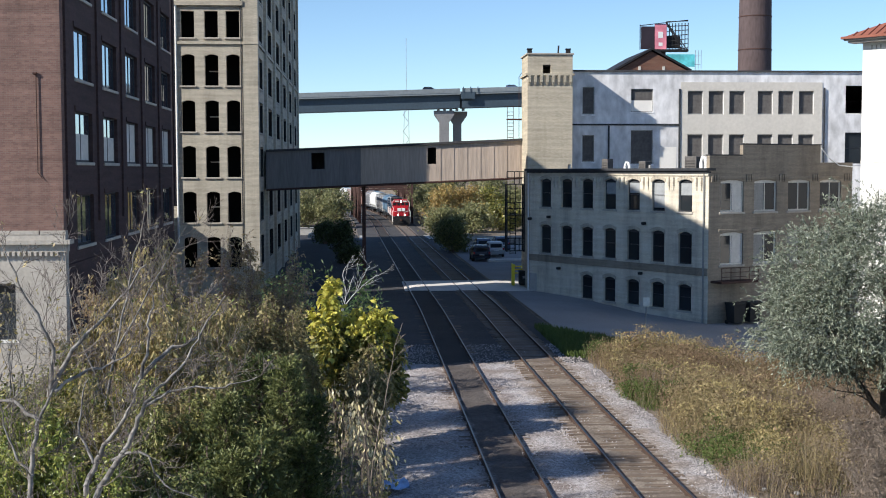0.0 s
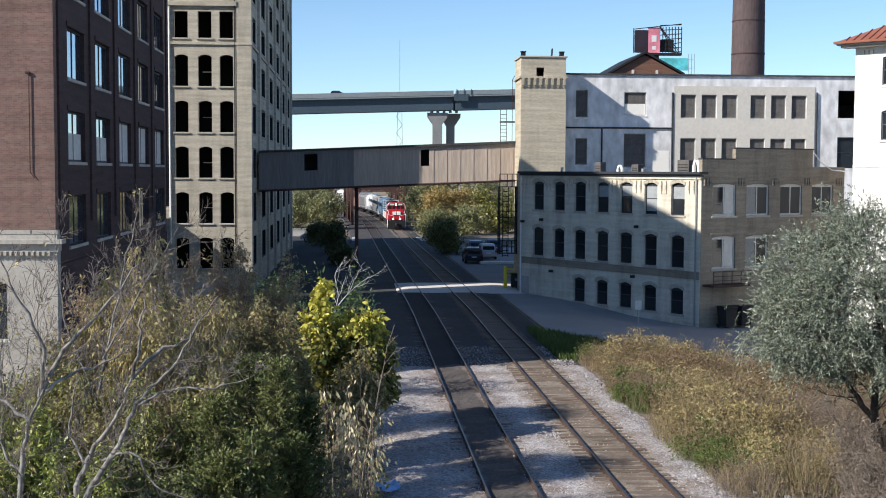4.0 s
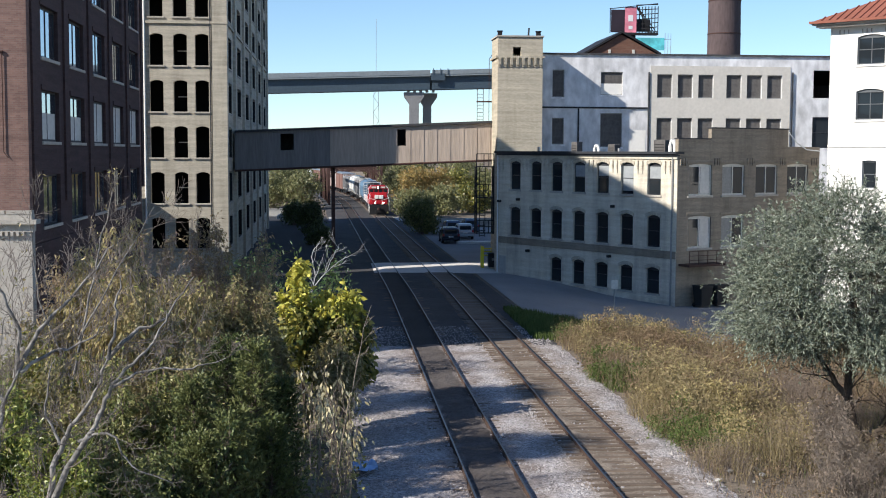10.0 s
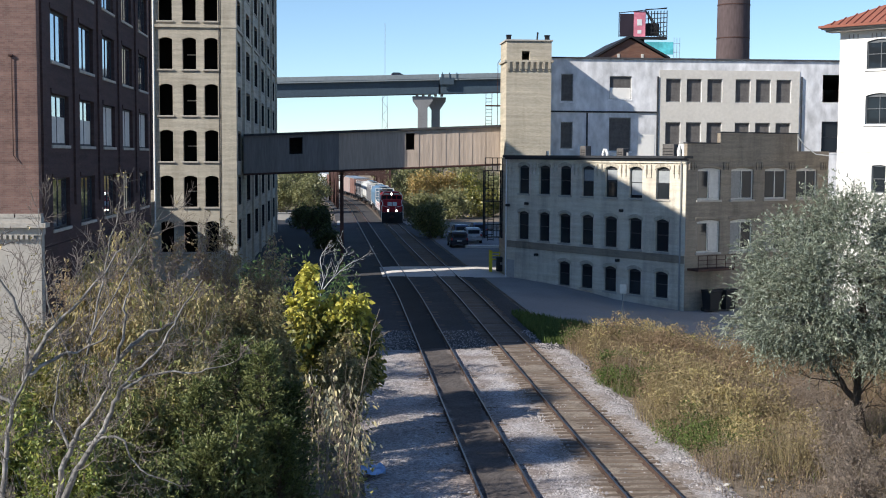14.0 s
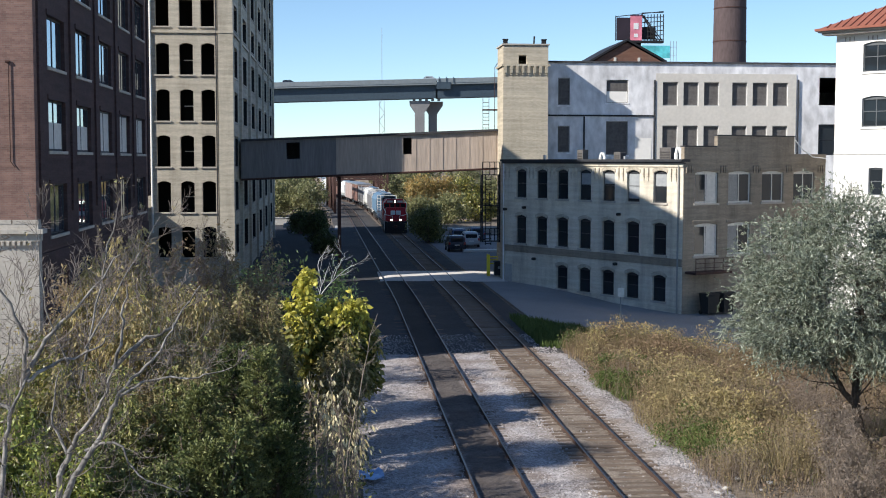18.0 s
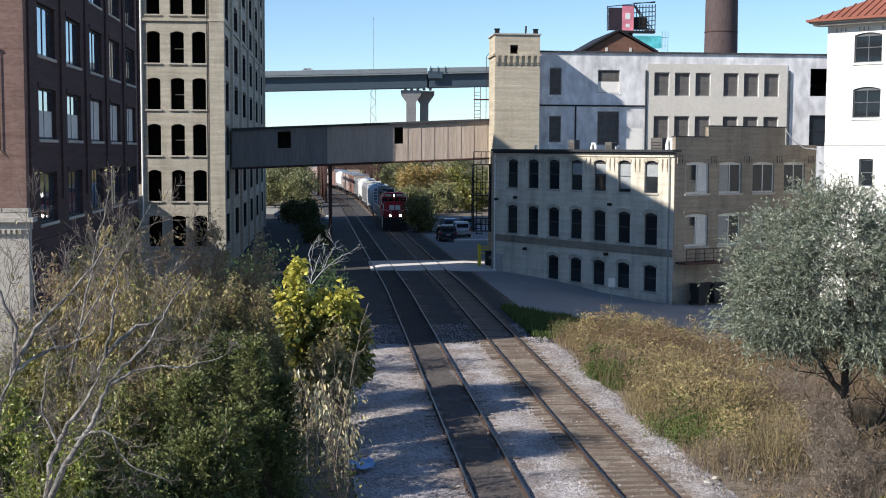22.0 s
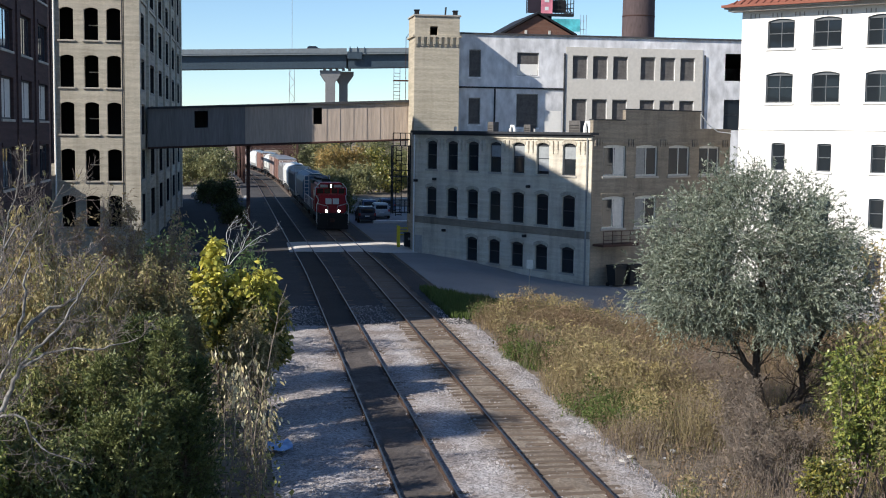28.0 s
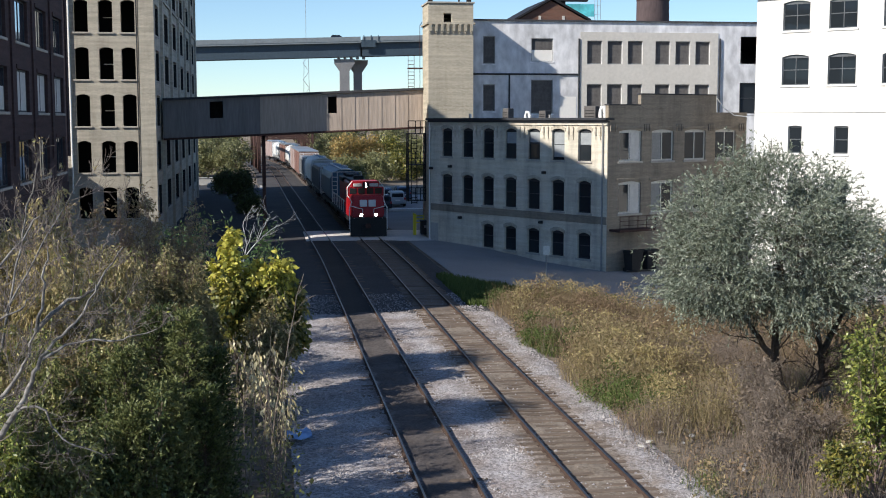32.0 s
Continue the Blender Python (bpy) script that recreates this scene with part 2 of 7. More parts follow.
M = dict(
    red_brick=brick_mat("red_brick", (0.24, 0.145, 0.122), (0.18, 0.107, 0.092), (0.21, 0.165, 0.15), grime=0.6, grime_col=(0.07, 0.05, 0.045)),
    # the warehouse brick toned down for the side wall that lies in shade
    shaded_brick=brick_mat("red_brick_shade_tone", (0.09, 0.056, 0.055), (0.068, 0.042, 0.043), (0.08, 0.062, 0.06), grime=0.4, grime_col=(0.05, 0.045, 0.045)),
    stone=mat("limestone", (0.42, 0.39, 0.35), 0.85, 0.2, 9, 0.6, 0.15),
    cream_brick=brick_mat("cream_brick", (0.54, 0.495, 0.41), (0.46, 0.42, 0.35), (0.45, 0.42, 0.36), grime=0.5, grime_col=(0.2, 0.17, 0.13)),
    yellow_brick=brick_mat("yellow_brick", (0.55, 0.49, 0.39), (0.46, 0.41, 0.32), (0.44, 0.4, 0.33), grime=0.5, grime_col=(0.24, 0.2, 0.14)),
    pale_brick=brick_mat("pale_painted_brick", (0.72, 0.665, 0.555), (0.64, 0.59, 0.49), (0.54, 0.5, 0.43), grime=0.65, grime_col=(0.24, 0.21, 0.18)),
    arch_brick=mat("stained_arch_brick", (0.43, 0.39, 0.32), 0.9, 0.35, 9, 1.5, 0.15),
    brown_brick=brick_mat("brown_brick", (0.33, 0.28, 0.22), (0.27, 0.23, 0.18), (0.26, 0.225, 0.19), grime=0.8, grime_col=(0.14, 0.12, 0.1)),
    gable_brick=brick_mat("gable_brick", (0.2, 0.09, 0.06), (0.16, 0.07, 0.05), (0.2, 0.15, 0.12)),
    gray_paint=mat("gray_paint", (0.66, 0.66, 0.675), 0.8, 0.42, 1.6, 0.35, 0.1, stretch=(1, 1, 0.55)),
    beige_paint=mat("beige_render", (0.6, 0.57, 0.52), 0.85, 0.1, 4, 0.4, 0.05),
    white_paint=mat("white_paint", (0.8, 0.78, 0.74), 0.8, 0.05, 4, 0.3, 0.05),
    roof_tar=mat("roof_tar", (0.06, 0.06, 0.065), 0.9, 0.3, 5, 0.3, 0.2),
    roof_tile=mat("clay_tile", (0.26, 0.095, 0.065), 0.8, 0.3, 6, 0.8, 0.3, rand=0.4),
    dark=plain("interior_shade", (0.02, 0.02, 0.02), 0.95, 0, 0.1),
    frame_dark=mat("dark_frame_paint", (0.035, 0.038, 0.045), 0.6, 0.3, 8, 1, 0.05),
    frame_light=mat("pale_frame_paint", (0.62, 0.6, 0.55), 0.6, 0.15, 8, 1, 0.05),
    frame_mid=mat("grey_frame_paint", (0.28, 0.28, 0.27), 0.6, 0.2, 8, 1, 0.05),
    blind=mat("window_board", (0.115, 0.108, 0.105), 0.9, 0.35, 4, 0.8, 0.05),
    curtain=mat("pale_blind", (0.62, 0.6, 0.56), 0.9, 0.15, 4, 0.8, 0.05),
    grey_blind=mat("grey_blue_blind", (0.3, 0.32, 0.335), 0.7, 0.2, 4, 0.8, 0.05),
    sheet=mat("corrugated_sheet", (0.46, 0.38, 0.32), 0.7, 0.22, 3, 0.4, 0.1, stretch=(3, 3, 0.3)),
    shaded_sheet=mat("sheet_shade_tone", (0.2, 0.19, 0.19), 0.7, 0.25, 3, 0.4, 0.1, stretch=(3, 3, 0.3)),
    frame_slate=mat("slate_frame_paint", (0.11, 0.12, 0.13), 0.5, 0.2, 8, 1, 0.05),
    concrete=mat("concrete", (0.42, 0.41, 0.39), 0.9, 0.18, 5, 0.3, 0.15),
    bridge_conc=mat("pier_concrete", (0.22, 0.22, 0.225), 0.9, 0.15, 2, 0.2, 0.1),
    girder=mat("girder_paint", (0.05, 0.075, 0.1), 0.6, 0.15, 1.5, 0.1, 0.05),
    parapet=mat("parapet_concrete", (0.2, 0.23, 0.25), 0.9, 0.15, 1.5, 0.1, 0.05),
    rust=mat("rusty_steel", (0.07, 0.038, 0.032), 0.85, 0.4, 9, 1.2, 0.2),
    black_steel=mat("black_steel", (0.02, 0.02, 0.022), 0.6, 0.4, 9, 1.2, 0.1),
    rail_side=mat("rusty_rail", (0.07, 0.045, 0.035), 0.8, 0.4, 9, 1.2, 0.15),
    rail_top=plain("worn_rail_head", (0.24, 0.225, 0.215), 0.42, 1.0),
    tie=mat("weathered_tie", (0.15, 0.115, 0.09), 0.95, 0.45, 8, 0.8, 0.4, stretch=(1, 6, 1), rand=0.5),
    ballast=ballast_mat("ballast"),
    stone_bit=mat("ballast_stone", (0.36, 0.335, 0.33), 0.95, 0.55, 5, 0.5, 0.2),
    rusty_bed=mat("rust_stained_ballast", (0.15, 0.125, 0.105), 0.95, 0.45, 14, 0.4, 0.8),
    # oil fouling, its tone lowered further for the shaded stretch of track
    oily=mat("oily_shade_ballast", (0.04, 0.037, 0.036), 0.95, 0.45, 14, 0.3, 0.8),
    # lane asphalt blackened to carry the shade of the buildings beside it
    shade_asphalt=mat("shade_asphalt", (0.034, 0.035, 0.04), 0.92, 0.25, 12, 0.15, 0.3),
    asphalt=mat("asphalt", (0.25, 0.25, 0.255), 0.92, 0.22, 12, 0.15, 0.3),
    sun_strip_asphalt=mat("sun_whitened_asphalt", (0.62, 0.59, 0.56), 0.92, 0.18, 8, 0.3, 0.2),
    shade_ballast=mat("darkened_ballast", (0.06, 0.058, 0.06), 0.95, 0.45, 10, 0.2, 0.7),
    dirt=mat("dry_earth", (0.17, 0.14, 0.11), 0.98, 0.6, 5, 0.35, 1.0),
    stack=mat("stack_brick", (0.095, 0.07, 0.07), 0.9, 0.25, 4, 0.25, 0.15, stretch=(1, 1, 0.3)),
    bark=mat("pale_bark", (0.21, 0.198, 0.185), 0.9, 0.8, 9, 2.2, 0.5),
    dark_bark=mat("dark_bark", (0.09, 0.07, 0.055), 0.9, 0.35, 20, 2, 0.4),
    bleached=mat("bleached_bark", (0.42, 0.42, 0.42), 0.9, 0.3, 20, 2, 0.2),
    pale_twig=mat("grey_brown_twig", (0.24, 0.2, 0.165), 0.9, 0.3, 20, 2, 0.2),
    brown_twig=mat("brown_grey_twig", (0.17, 0.145, 0.13), 0.9, 0.5, 9, 2, 0.2),
    twig=mat("purple_twig", (0.25, 0.185, 0.17), 0.9, 0.3, 20, 2, 0.2),
    yellow=plain("safety_yellow", (0.75, 0.62, 0.03), 0.5),
    loco_red=mat("locomotive_red", (0.4, 0.014, 0.022), 0.45, 0.25, 6, 0.7, 0.03),
    white_trim=plain("white_trim", (0.8, 0.8, 0.78), 0.5),
    hopper_blue=mat("blue_grey_paint", (0.11, 0.19, 0.28), 0.5, 0.2, 5, 0.4, 0.05),
    hopper_white=mat("light_grey_paint", (0.62, 0.62, 0.6), 0.55, 0.2, 5, 0.4, 0.05),
    hopper_grey=mat("dark_grey_paint", (0.24, 0.24, 0.25), 0.6, 0.3, 5, 0.4, 0.05),
    box_brown=mat("boxcar_oxide", (0.19, 0.105, 0.085), 0.7, 0.25, 5, 0.4, 0.05),
    box_pink=mat("faded_oxide", (0.33, 0.25, 0.23), 0.7, 0.2, 5, 0.4, 0.05),
    lamp=plain("lit_lamp", (1.0, 0.9, 0.75), 0.4, 0, 0.5, 14.0),
    chrome=plain("galvanised", (0.6, 0.6, 0.6), 0.4, 0.9),
    rubber=plain("black_rubber", (0.02, 0.02, 0.02), 0.8),
)


def glass_mat(name, tint=(0.02, 0.025, 0.03), rough=0.03):
    """Old window glass, dark inside: the pane mirrors what stands across."""
    m = bpy.data.materials.new(name)
    m.use_nodes = True
    n, l = m.node_tree.nodes, m.node_tree.links
    b = n["Principled BSDF"]
    b.inputs["Base Color"].default_value = (*tint, 1)
    b.inputs["Roughness"].default_value, b.inputs["IOR"].default_value, b.inputs["Specular IOR Level"].default_value = rough, 1.5, 0.6
    tc, nz, bp = n.new("ShaderNodeTexCoord"), n.new("ShaderNodeTexNoise"), n.new("ShaderNodeBump")
    nz.inputs["Scale"].default_value = 1.3
    l.new(tc.outputs["Object"], nz.inputs[0])
    bp.inputs["Strength"].default_value, bp.inputs["Distance"].default_value = 0.06, 0.02
    l.new(nz.outputs[0], bp.inputs["Height"])
    l.new(bp.outputs[0], b.inputs["Normal"])
    return m


M["glass"] = glass_mat("window_glass")
M["coated_glass"] = plain("sun_coated_glass", (0.38, 0.44, 0.52), 0.04, 0.9)

# ---- building helpers ----


def mesh_of(name, bm, material):
    me = bpy.data.meshes.new(name)
    bm.to_mesh(me)
    bm.free()
    me.materials.append(M[material] if isinstance(material, str) else material)
    return me


def part(name, bm, material, parent=None, label="", m=None):
    """One mesh object under a thing or a part; bm may be a bmesh or finished mesh data."""
    me = mesh_of(name, bm, material) if isinstance(bm, bmesh.types.BMesh) else bm
    ob = new(name, me)
    if parent:
        ob.parent = parent
    if m is not None:
        ob.matrix_basis = m
    if label:
        ob["label"] = label
    return ob


def thing(name, m, label, category, group="", kind=""):
    ob = new(name)
    ob.empty_display_size = 0.5
    ob.matrix_basis = m
    return tagged(ob, label, category, group, kind)


def box(bm, x0, x1, y0, y1, z0, z1, bevel=0.0):
    r = bmesh.ops.create_cube(bm, size=1.0)
    vs = r["verts"]
    for v in vs:
        v.co = Vector(((x0 + x1) / 2 + v.co.x * (x1 - x0), (y0 + y1) / 2 + v.co.y * (y1 - y0), (z0 + z1) / 2 + v.co.z * (z1 - z0)))
    if bevel:
        es = list({e for v in vs for e in v.link_edges})
        bmesh.ops.bevel(bm, geom=es, offset=bevel, segments=1, affect="EDGES")
    return bm


def boxes(*args, bevel=0.0):
    bm = bmesh.new()
    for a in args:
        box(bm, *a, bevel=bevel)
    return bm


def tube(bm, pts, rad, sides=6, caps=True):
    """A tapered round bar along points; rad is one radius or one a point."""
    pts = [Vector(p) for p in pts]
    rads = rad if isinstance(rad, (list, tuple)) else [rad] * len(pts)
    rings = []
    for i, p in enumerate(pts):
        d = (pts[min(i + 1, len(pts) - 1)] - pts[max(i - 1, 0)]).normalized()
        a = d.orthogonal().normalized() if not rings else (side - d * side.dot(d)).normalized()
        side = a
        b = d.cross(a)
        rings.append([bm.verts.new(p + (a * math.cos(2 * math.pi * k / sides) + b * math.sin(2 * math.pi * k / sides)) * rads[i]) for k in range(sides)])
    for r0, r1 in zip(rings, rings[1:]):
        for k in range(sides):
            bm.faces.new((r0[k], r0[(k + 1) % sides], r1[(k + 1) % sides], r1[k]))
    if caps:
        bm.faces.new(rings[0][::-1])
        bm.faces.new(rings[-1])
    return bm


def tubes(paths, rad, sides=6):
    bm = bmesh.new()
    for p in paths:
        tube(bm, p, rad, sides)
    return bm


def panel(bm, o, d, n, length, z0, z1, th, ops=()):
    """A wall of thickness th from o along d, inward n, with openings (s0, s1, za, zb, rise) cut through it; rise arches the top."""
    o, d, n = Vector((*o, 0)), Vector((*d, 0)), Vector((*n, 0))
    up = Vector((0, 0, 1))
    ss = sorted({0.0, length, *[a for q in ops for a in q[:2]]})
    zs = sorted({z0, z1, *[a for q in ops for a in q[2:4]]})
    ss = [s for s in ss if 0 <= s <= length]
    zs = [z for z in zs if z0 <= z <= z1]
    grid = {}

    def vert(s, z, k):
        key = (round(s, 4), round(z, 4), k)
        if key not in grid:
            grid[key] = bm.verts.new(o + d * s + up * z + n * (th * k))
        return grid[key]

    def quad(*vs):
        if len(set(vs)) == len(vs):
            bm.faces.new(vs)

    for s0, s1 in zip(ss, ss[1:]):
        for a, b in zip(zs, zs[1:]):
            cs, cz = (s0 + s1) / 2, (a + b) / 2
            if any(q[0] < cs < q[1] and q[2] < cz < q[3] for q in ops):
                continue
            quad(vert(s0, a, 0), vert(s1, a, 0), vert(s1, b, 0), vert(s0, b, 0))
            quad(vert(s0, a, 1), vert(s0, b, 1), vert(s1, b, 1), vert(s1, a, 1))
    for q in list(ops) + [(0, length, z0, z1, 0)]:
        s0, s1, a, b = q[:4]
        cor = [(s0, a), (s1, a), (s1, b), (s0, b)]
        for (p, pz), (r, rz) in zip(cor, cor[1:] + cor[:1]):
            v = [bm.verts.new(o + d * x + up * z + n * (th * k)) for x, z, k in ((p, pz, 0), (p, pz, 1), (r, rz, 1), (r, rz, 0))]
            bm.faces.new(v)
        rise = q[4] if len(q) > 4 else 0
        if rise and (s0, s1, a, b) != (0, length, z0, z1):
            k, last = 8, None
            for i in range(k + 1):
                f = i / k
                s, z = s0 + (s1 - s0) * f, b - rise * (2 * f - 1) ** 2
                row = [bm.verts.new(o + d * s + up * zz + n * kk) for zz, kk in ((b, 0.0), (z, 0.0), (z, th), (b, th))]
                if last:
                    bm.faces.new((last[0], last[1], row[1], row[0]))
                    bm.faces.new((last[1], last[2], row[2], row[1]))
                    bm.faces.new((last[2], last[3], row[3], row[2]))
                last = row
    bmesh.ops.remove_doubles(bm, verts=bm.verts[:], dist=0.0005)
    return bm


MESHES = {}


def shared(key, make, material):
    """Mesh data made once for alike parts."""
    if key not in MESHES:
        MESHES[key] = mesh_of(key.split("|")[0], make(), material)
    return MESHES[key]


def window(parent, s, z, w, h, y=0.18, rise=0.0, paint="frame_dark", cols=1, rows=2, sill="stone", axis="x", off=0.0, glass="glass", bar=0.05, sill_out=0.08, blind=0.0, cloth="curtain"):
    """A window in the opening of width w and height h whose lower left corner is at s, z: frame with bars, panes, sill. axis: the wall's run."""
    k = f"{w:.2f}|{h:.2f}|{rise:.2f}|{cols}|{rows}|{paint}|{bar}"

    def make_frame():
        lights = []
        for i in range(cols):
            for j in range(rows):
                x0, x1 = (bar * 1.3 if i == 0 else w * i / cols + bar / 2), (w - bar * 1.3 if i == cols - 1 else w * (i + 1) / cols - bar / 2)
                z0, z1 = (bar * 1.5 if j == 0 else h * j / rows + bar / 2), (h - bar * 1.5 - rise if j == rows - 1 else h * (j + 1) / rows - bar / 2)
                lights.append((x0, x1, z0, z1))
        return panel(bmesh.new(), (0, -0.03), (1, 0), (0, 1), w, 0.0, h, 0.08, lights)

    rot = 0 if axis == "x" else 90
    m = pose(s, y, z) if axis == "x" else pose(off - y if rot == 90 else off, s, z, 0, 0, 90)
    win = part("window", shared("window_frame|" + k, make_frame, paint), paint, parent, "", m)
    for i in range(cols):
        for j in range(rows):
            pw, ph = w / cols, h / rows
            part("pane", shared(f"pane|{pw:.2f}|{ph:.2f}|{glass}", lambda: boxes((0.03, pw - 0.03, 0.0, 0.012, 0.03, ph - 0.03)), glass), glass, win, "", pose(pw * i, 0, ph * j))
    if blind:
        part("blind", shared(f"blind|{w:.2f}|{h * blind:.2f}|{cloth}", lambda: boxes((0.06, w - 0.06, -0.012, -0.006, 0, h * blind - 0.1 - rise)), cloth), cloth, win, "", pose(0, 0, h * (1 - blind)))
    if sill:
        part("sill", shared(f"sill|{w:.2f}|{sill}|{y:.2f}|{sill_out}", lambda: boxes((-0.1, w + 0.1, -y - sill_out, 0.02, -0.14, 0.0), bevel=0.015), sill), sill, win)
    return win


def gz(x, y):
    """Height of the ground: level at the tracks, falling towards the corner of the pale brick house, a bank far off."""
    def ease(v):
        v = max(0.0, min(1.0, v))
        return v * v * (3 - 2 * v)
    h = -0.8 * ease((x - 11.5) / 11.0) * ease((99.5 - y) / 15.0)
    h += 9.0 * ease((y - 255 - 0.25 * max(0, 20 - x)) / 110.0) * ease((abs(x - 2 + 0.09 * (y - 200)) - 9) / 30.0)
    return h


def bend(y):
    """How far the tracks have swung to the left at y."""
    if y <= 80:
        return 0.0
    d = 0.0148 * (y - 80) * min(1.0, (y - 80) / 25.0 + 0.25)
    if y > 215:
        e = min(y, 420) - 215
        d += 0.0005 * e * e + (0.205 * (y - 420) if y > 420 else 0)
    return d



# ---- ground, roads, tracks ----


def sheet(name, xs, ys, lift, material, label, category="ground", shape=None):
    bm = bmesh.new()
    g = [[bm.verts.new((x, y, gz(x, y) + lift + (shape(x, y) if shape else 0))) for x in xs] for y in ys]
    for a, b in zip(g, g[1:]):
        for i in range(len(xs) - 1):
            bm.faces.new((a[i], a[i + 1], b[i + 1], b[i]))
    return tagged(part(name, bm, material), label, category, kind="structure")


def span(a, b, step):
    k = max(1, round((b - a) / step))
    return [a + (b - a) * i / k for i in range(k + 1)]


sheet("ground", [-2600, -900, -300, -120] + span(-60, 90, 3) + [140, 300, 900, 2600], [-1500, -400, -100, -30] + span(0, 420, 4) + [500, 800, 1500, 3000],
      -0.06, "dirt", "dry brown earth with leaf litter", "ground")


def road_strip(name, outline, lift, material, label, category):
    """A flat piece of ground whose outline is given as left and right x at each y."""
    bm = bmesh.new()
    rows = []
    for (y0, l0, r0), (y1, l1, r1) in zip(outline, outline[1:]):
        for k in range(8 if (y1, l1, r1) != outline[-1] else 9):
            f = k / 8
            y, a, b = y0 + (y1 - y0) * f, l0 + (l1 - l0) * f, r0 + (r1 - r0) * f
            rows.append([bm.verts.new((a + (b - a) * i / 12, y, gz(a + (b - a) * i / 12, y) + lift)) for i in range(13)])
    for a, b in zip(rows, rows[1:]):
        for i in range(12):
            bm.faces.new((a[i], a[i + 1], b[i + 1], b[i]))
    return tagged(part(name, bm, material), label, category, kind="structure")


road_strip("road", [(63.5, 22.0, 60.0), (68, 14.5, 60.0), (74, 11.6, 60.0), (100, 11.3, 60.0), (110, 11.0, 40.0), (150, 10.6, 24.0), (158, 10.5, 24.0)], 0.0, "asphalt",
           "grey asphalt service road beside the tracks", "road")
road_strip("yard_road", [(60, -12.4, 0.6), (100, -8.0, 2.0), (130, -12.0, 1.2), (168, -40.0, -0.4), (184, -60.0, -0.8)], 0.0, "shade_asphalt", "shaded asphalt lane between the warehouses and the tracks", "road")
# crossing colour set near white so that the sun strip on it looks bright
sheet("level_crossing", span(3.1, 13.4, 0.4), span(96.9, 106.3, 0.47), 0.01, "sun_strip_asphalt", "level crossing over both tracks, whitened for a sun strip", "road",
      lambda x, y: 0.165 * min(1.0, (4.7 - abs(y - 101.6)) / 1.4, max(0.0, x - 3.1) / 1.0, max(0.0, 13.4 - x) / 2.0))
road_strip("far_crossing", [(172, -0.4, 10.6), (182, -0.4, 10.6)], 0.03, "concrete", "pale concrete crossing over the tracks", "road")


def bed(x, y0, y1, half, z, material, name, label, lumps):
    bm = bmesh.new()
    rows = []
    prof = [(-half - 0.7, -0.04), (-half, z - 0.02), (-half * 0.6, z), (-half * 0.25, z), (half * 0.25, z), (half * 0.6, z), (half, z - 0.02), (half + 0.7, -0.04)]
    ys = span(y0, min(y1, 75), 0.5) + (span(76, y1, 4) if y1 > 80 else []) if y0 < 75 else span(y0, y1, 4)
    for y in ys:
        c = x - bend(y)
        rows.append([bm.verts.new((c + p + lumps * noise.noise((p * 3, y * 1.7, x)), y, q + gz(c + p, y) + lumps * 0.05 * noise.noise((p * 2, y * 2.3, 5.0)))) for p, q in prof])
    for a, b in zip(rows, rows[1:]):
        for i in range(len(prof) - 1):
            bm.faces.new((a[i], a[i + 1], b[i + 1], b[i]))
    return tagged(part(name, bm, material), label, "ballast", kind="structure")


def stone_bed():
    """The sunlit ballast under both tracks: uneven, heaped over the ties of the older one."""
    def lie(x, y):
        h = 0.05 + 0.05 * noise.noise((x * 1.3, y * 1.1, 4.0)) + 0.025 * noise.noise((x * 5, y * 5, 9.0))
        if abs(x - LEFT_X) < 0.6:
            h += 0.025
        out = max(0.0, abs(x - 6.0) - 4.55 - 0.3 * noise.noise((x * 0.2, y * 0.6, 1.0)))
        return max(-0.08, h - out * 0.13)
    return tagged(sheet("ballast_bed", span(0.7, 11.3, 0.13), span(24, 60.4, 0.24), 0.0, "ballast", "grey crushed-stone ballast bed under two tracks", "ballast", lie), "grey crushed-stone ballast bed under two tracks", "ballast", kind="structure")


stone_bed()
# track bed colour darkened from the edge of the warehouse's shadow onward
bed(6.1, 60.01, 380, 4.5, 0.048, "shade_ballast", "cinder_bed", "ballast bed under two tracks, darkened for shade", 0.12)


def rail_mesh(x, y0, y1, top):
    """A flat-bottomed rail swept along the bend: foot, web and head, or the bright running surface."""
    prof = [(-0.07, 0.03), (-0.07, 0.05), (-0.012, 0.07), (-0.012, 0.16), (-0.036, 0.17), (-0.036, 0.197), (0.036, 0.197), (0.036, 0.17), (0.012, 0.16), (0.012, 0.07), (0.07, 0.05), (0.07, 0.03)]
    if top:
        prof = [(-0.03, 0.197), (-0.028, 0.201), (0.028, 0.201), (0.03, 0.197)]
    bm = bmesh.new()
    rows = []
    for y in [y0, 80.0] + span(84, y1, 4):
        c = x - bend(y)
        rows.append([bm.verts.new((c + a, y, b)) for a, b in prof])
    for r, s in zip(rows, rows[1:]):
        for i in range(len(prof) - (1 if top else 0)):
            j = (i + 1) % len(prof)
            bm.faces.new((r[i], r[j], s[j], s[i]))
    return bm


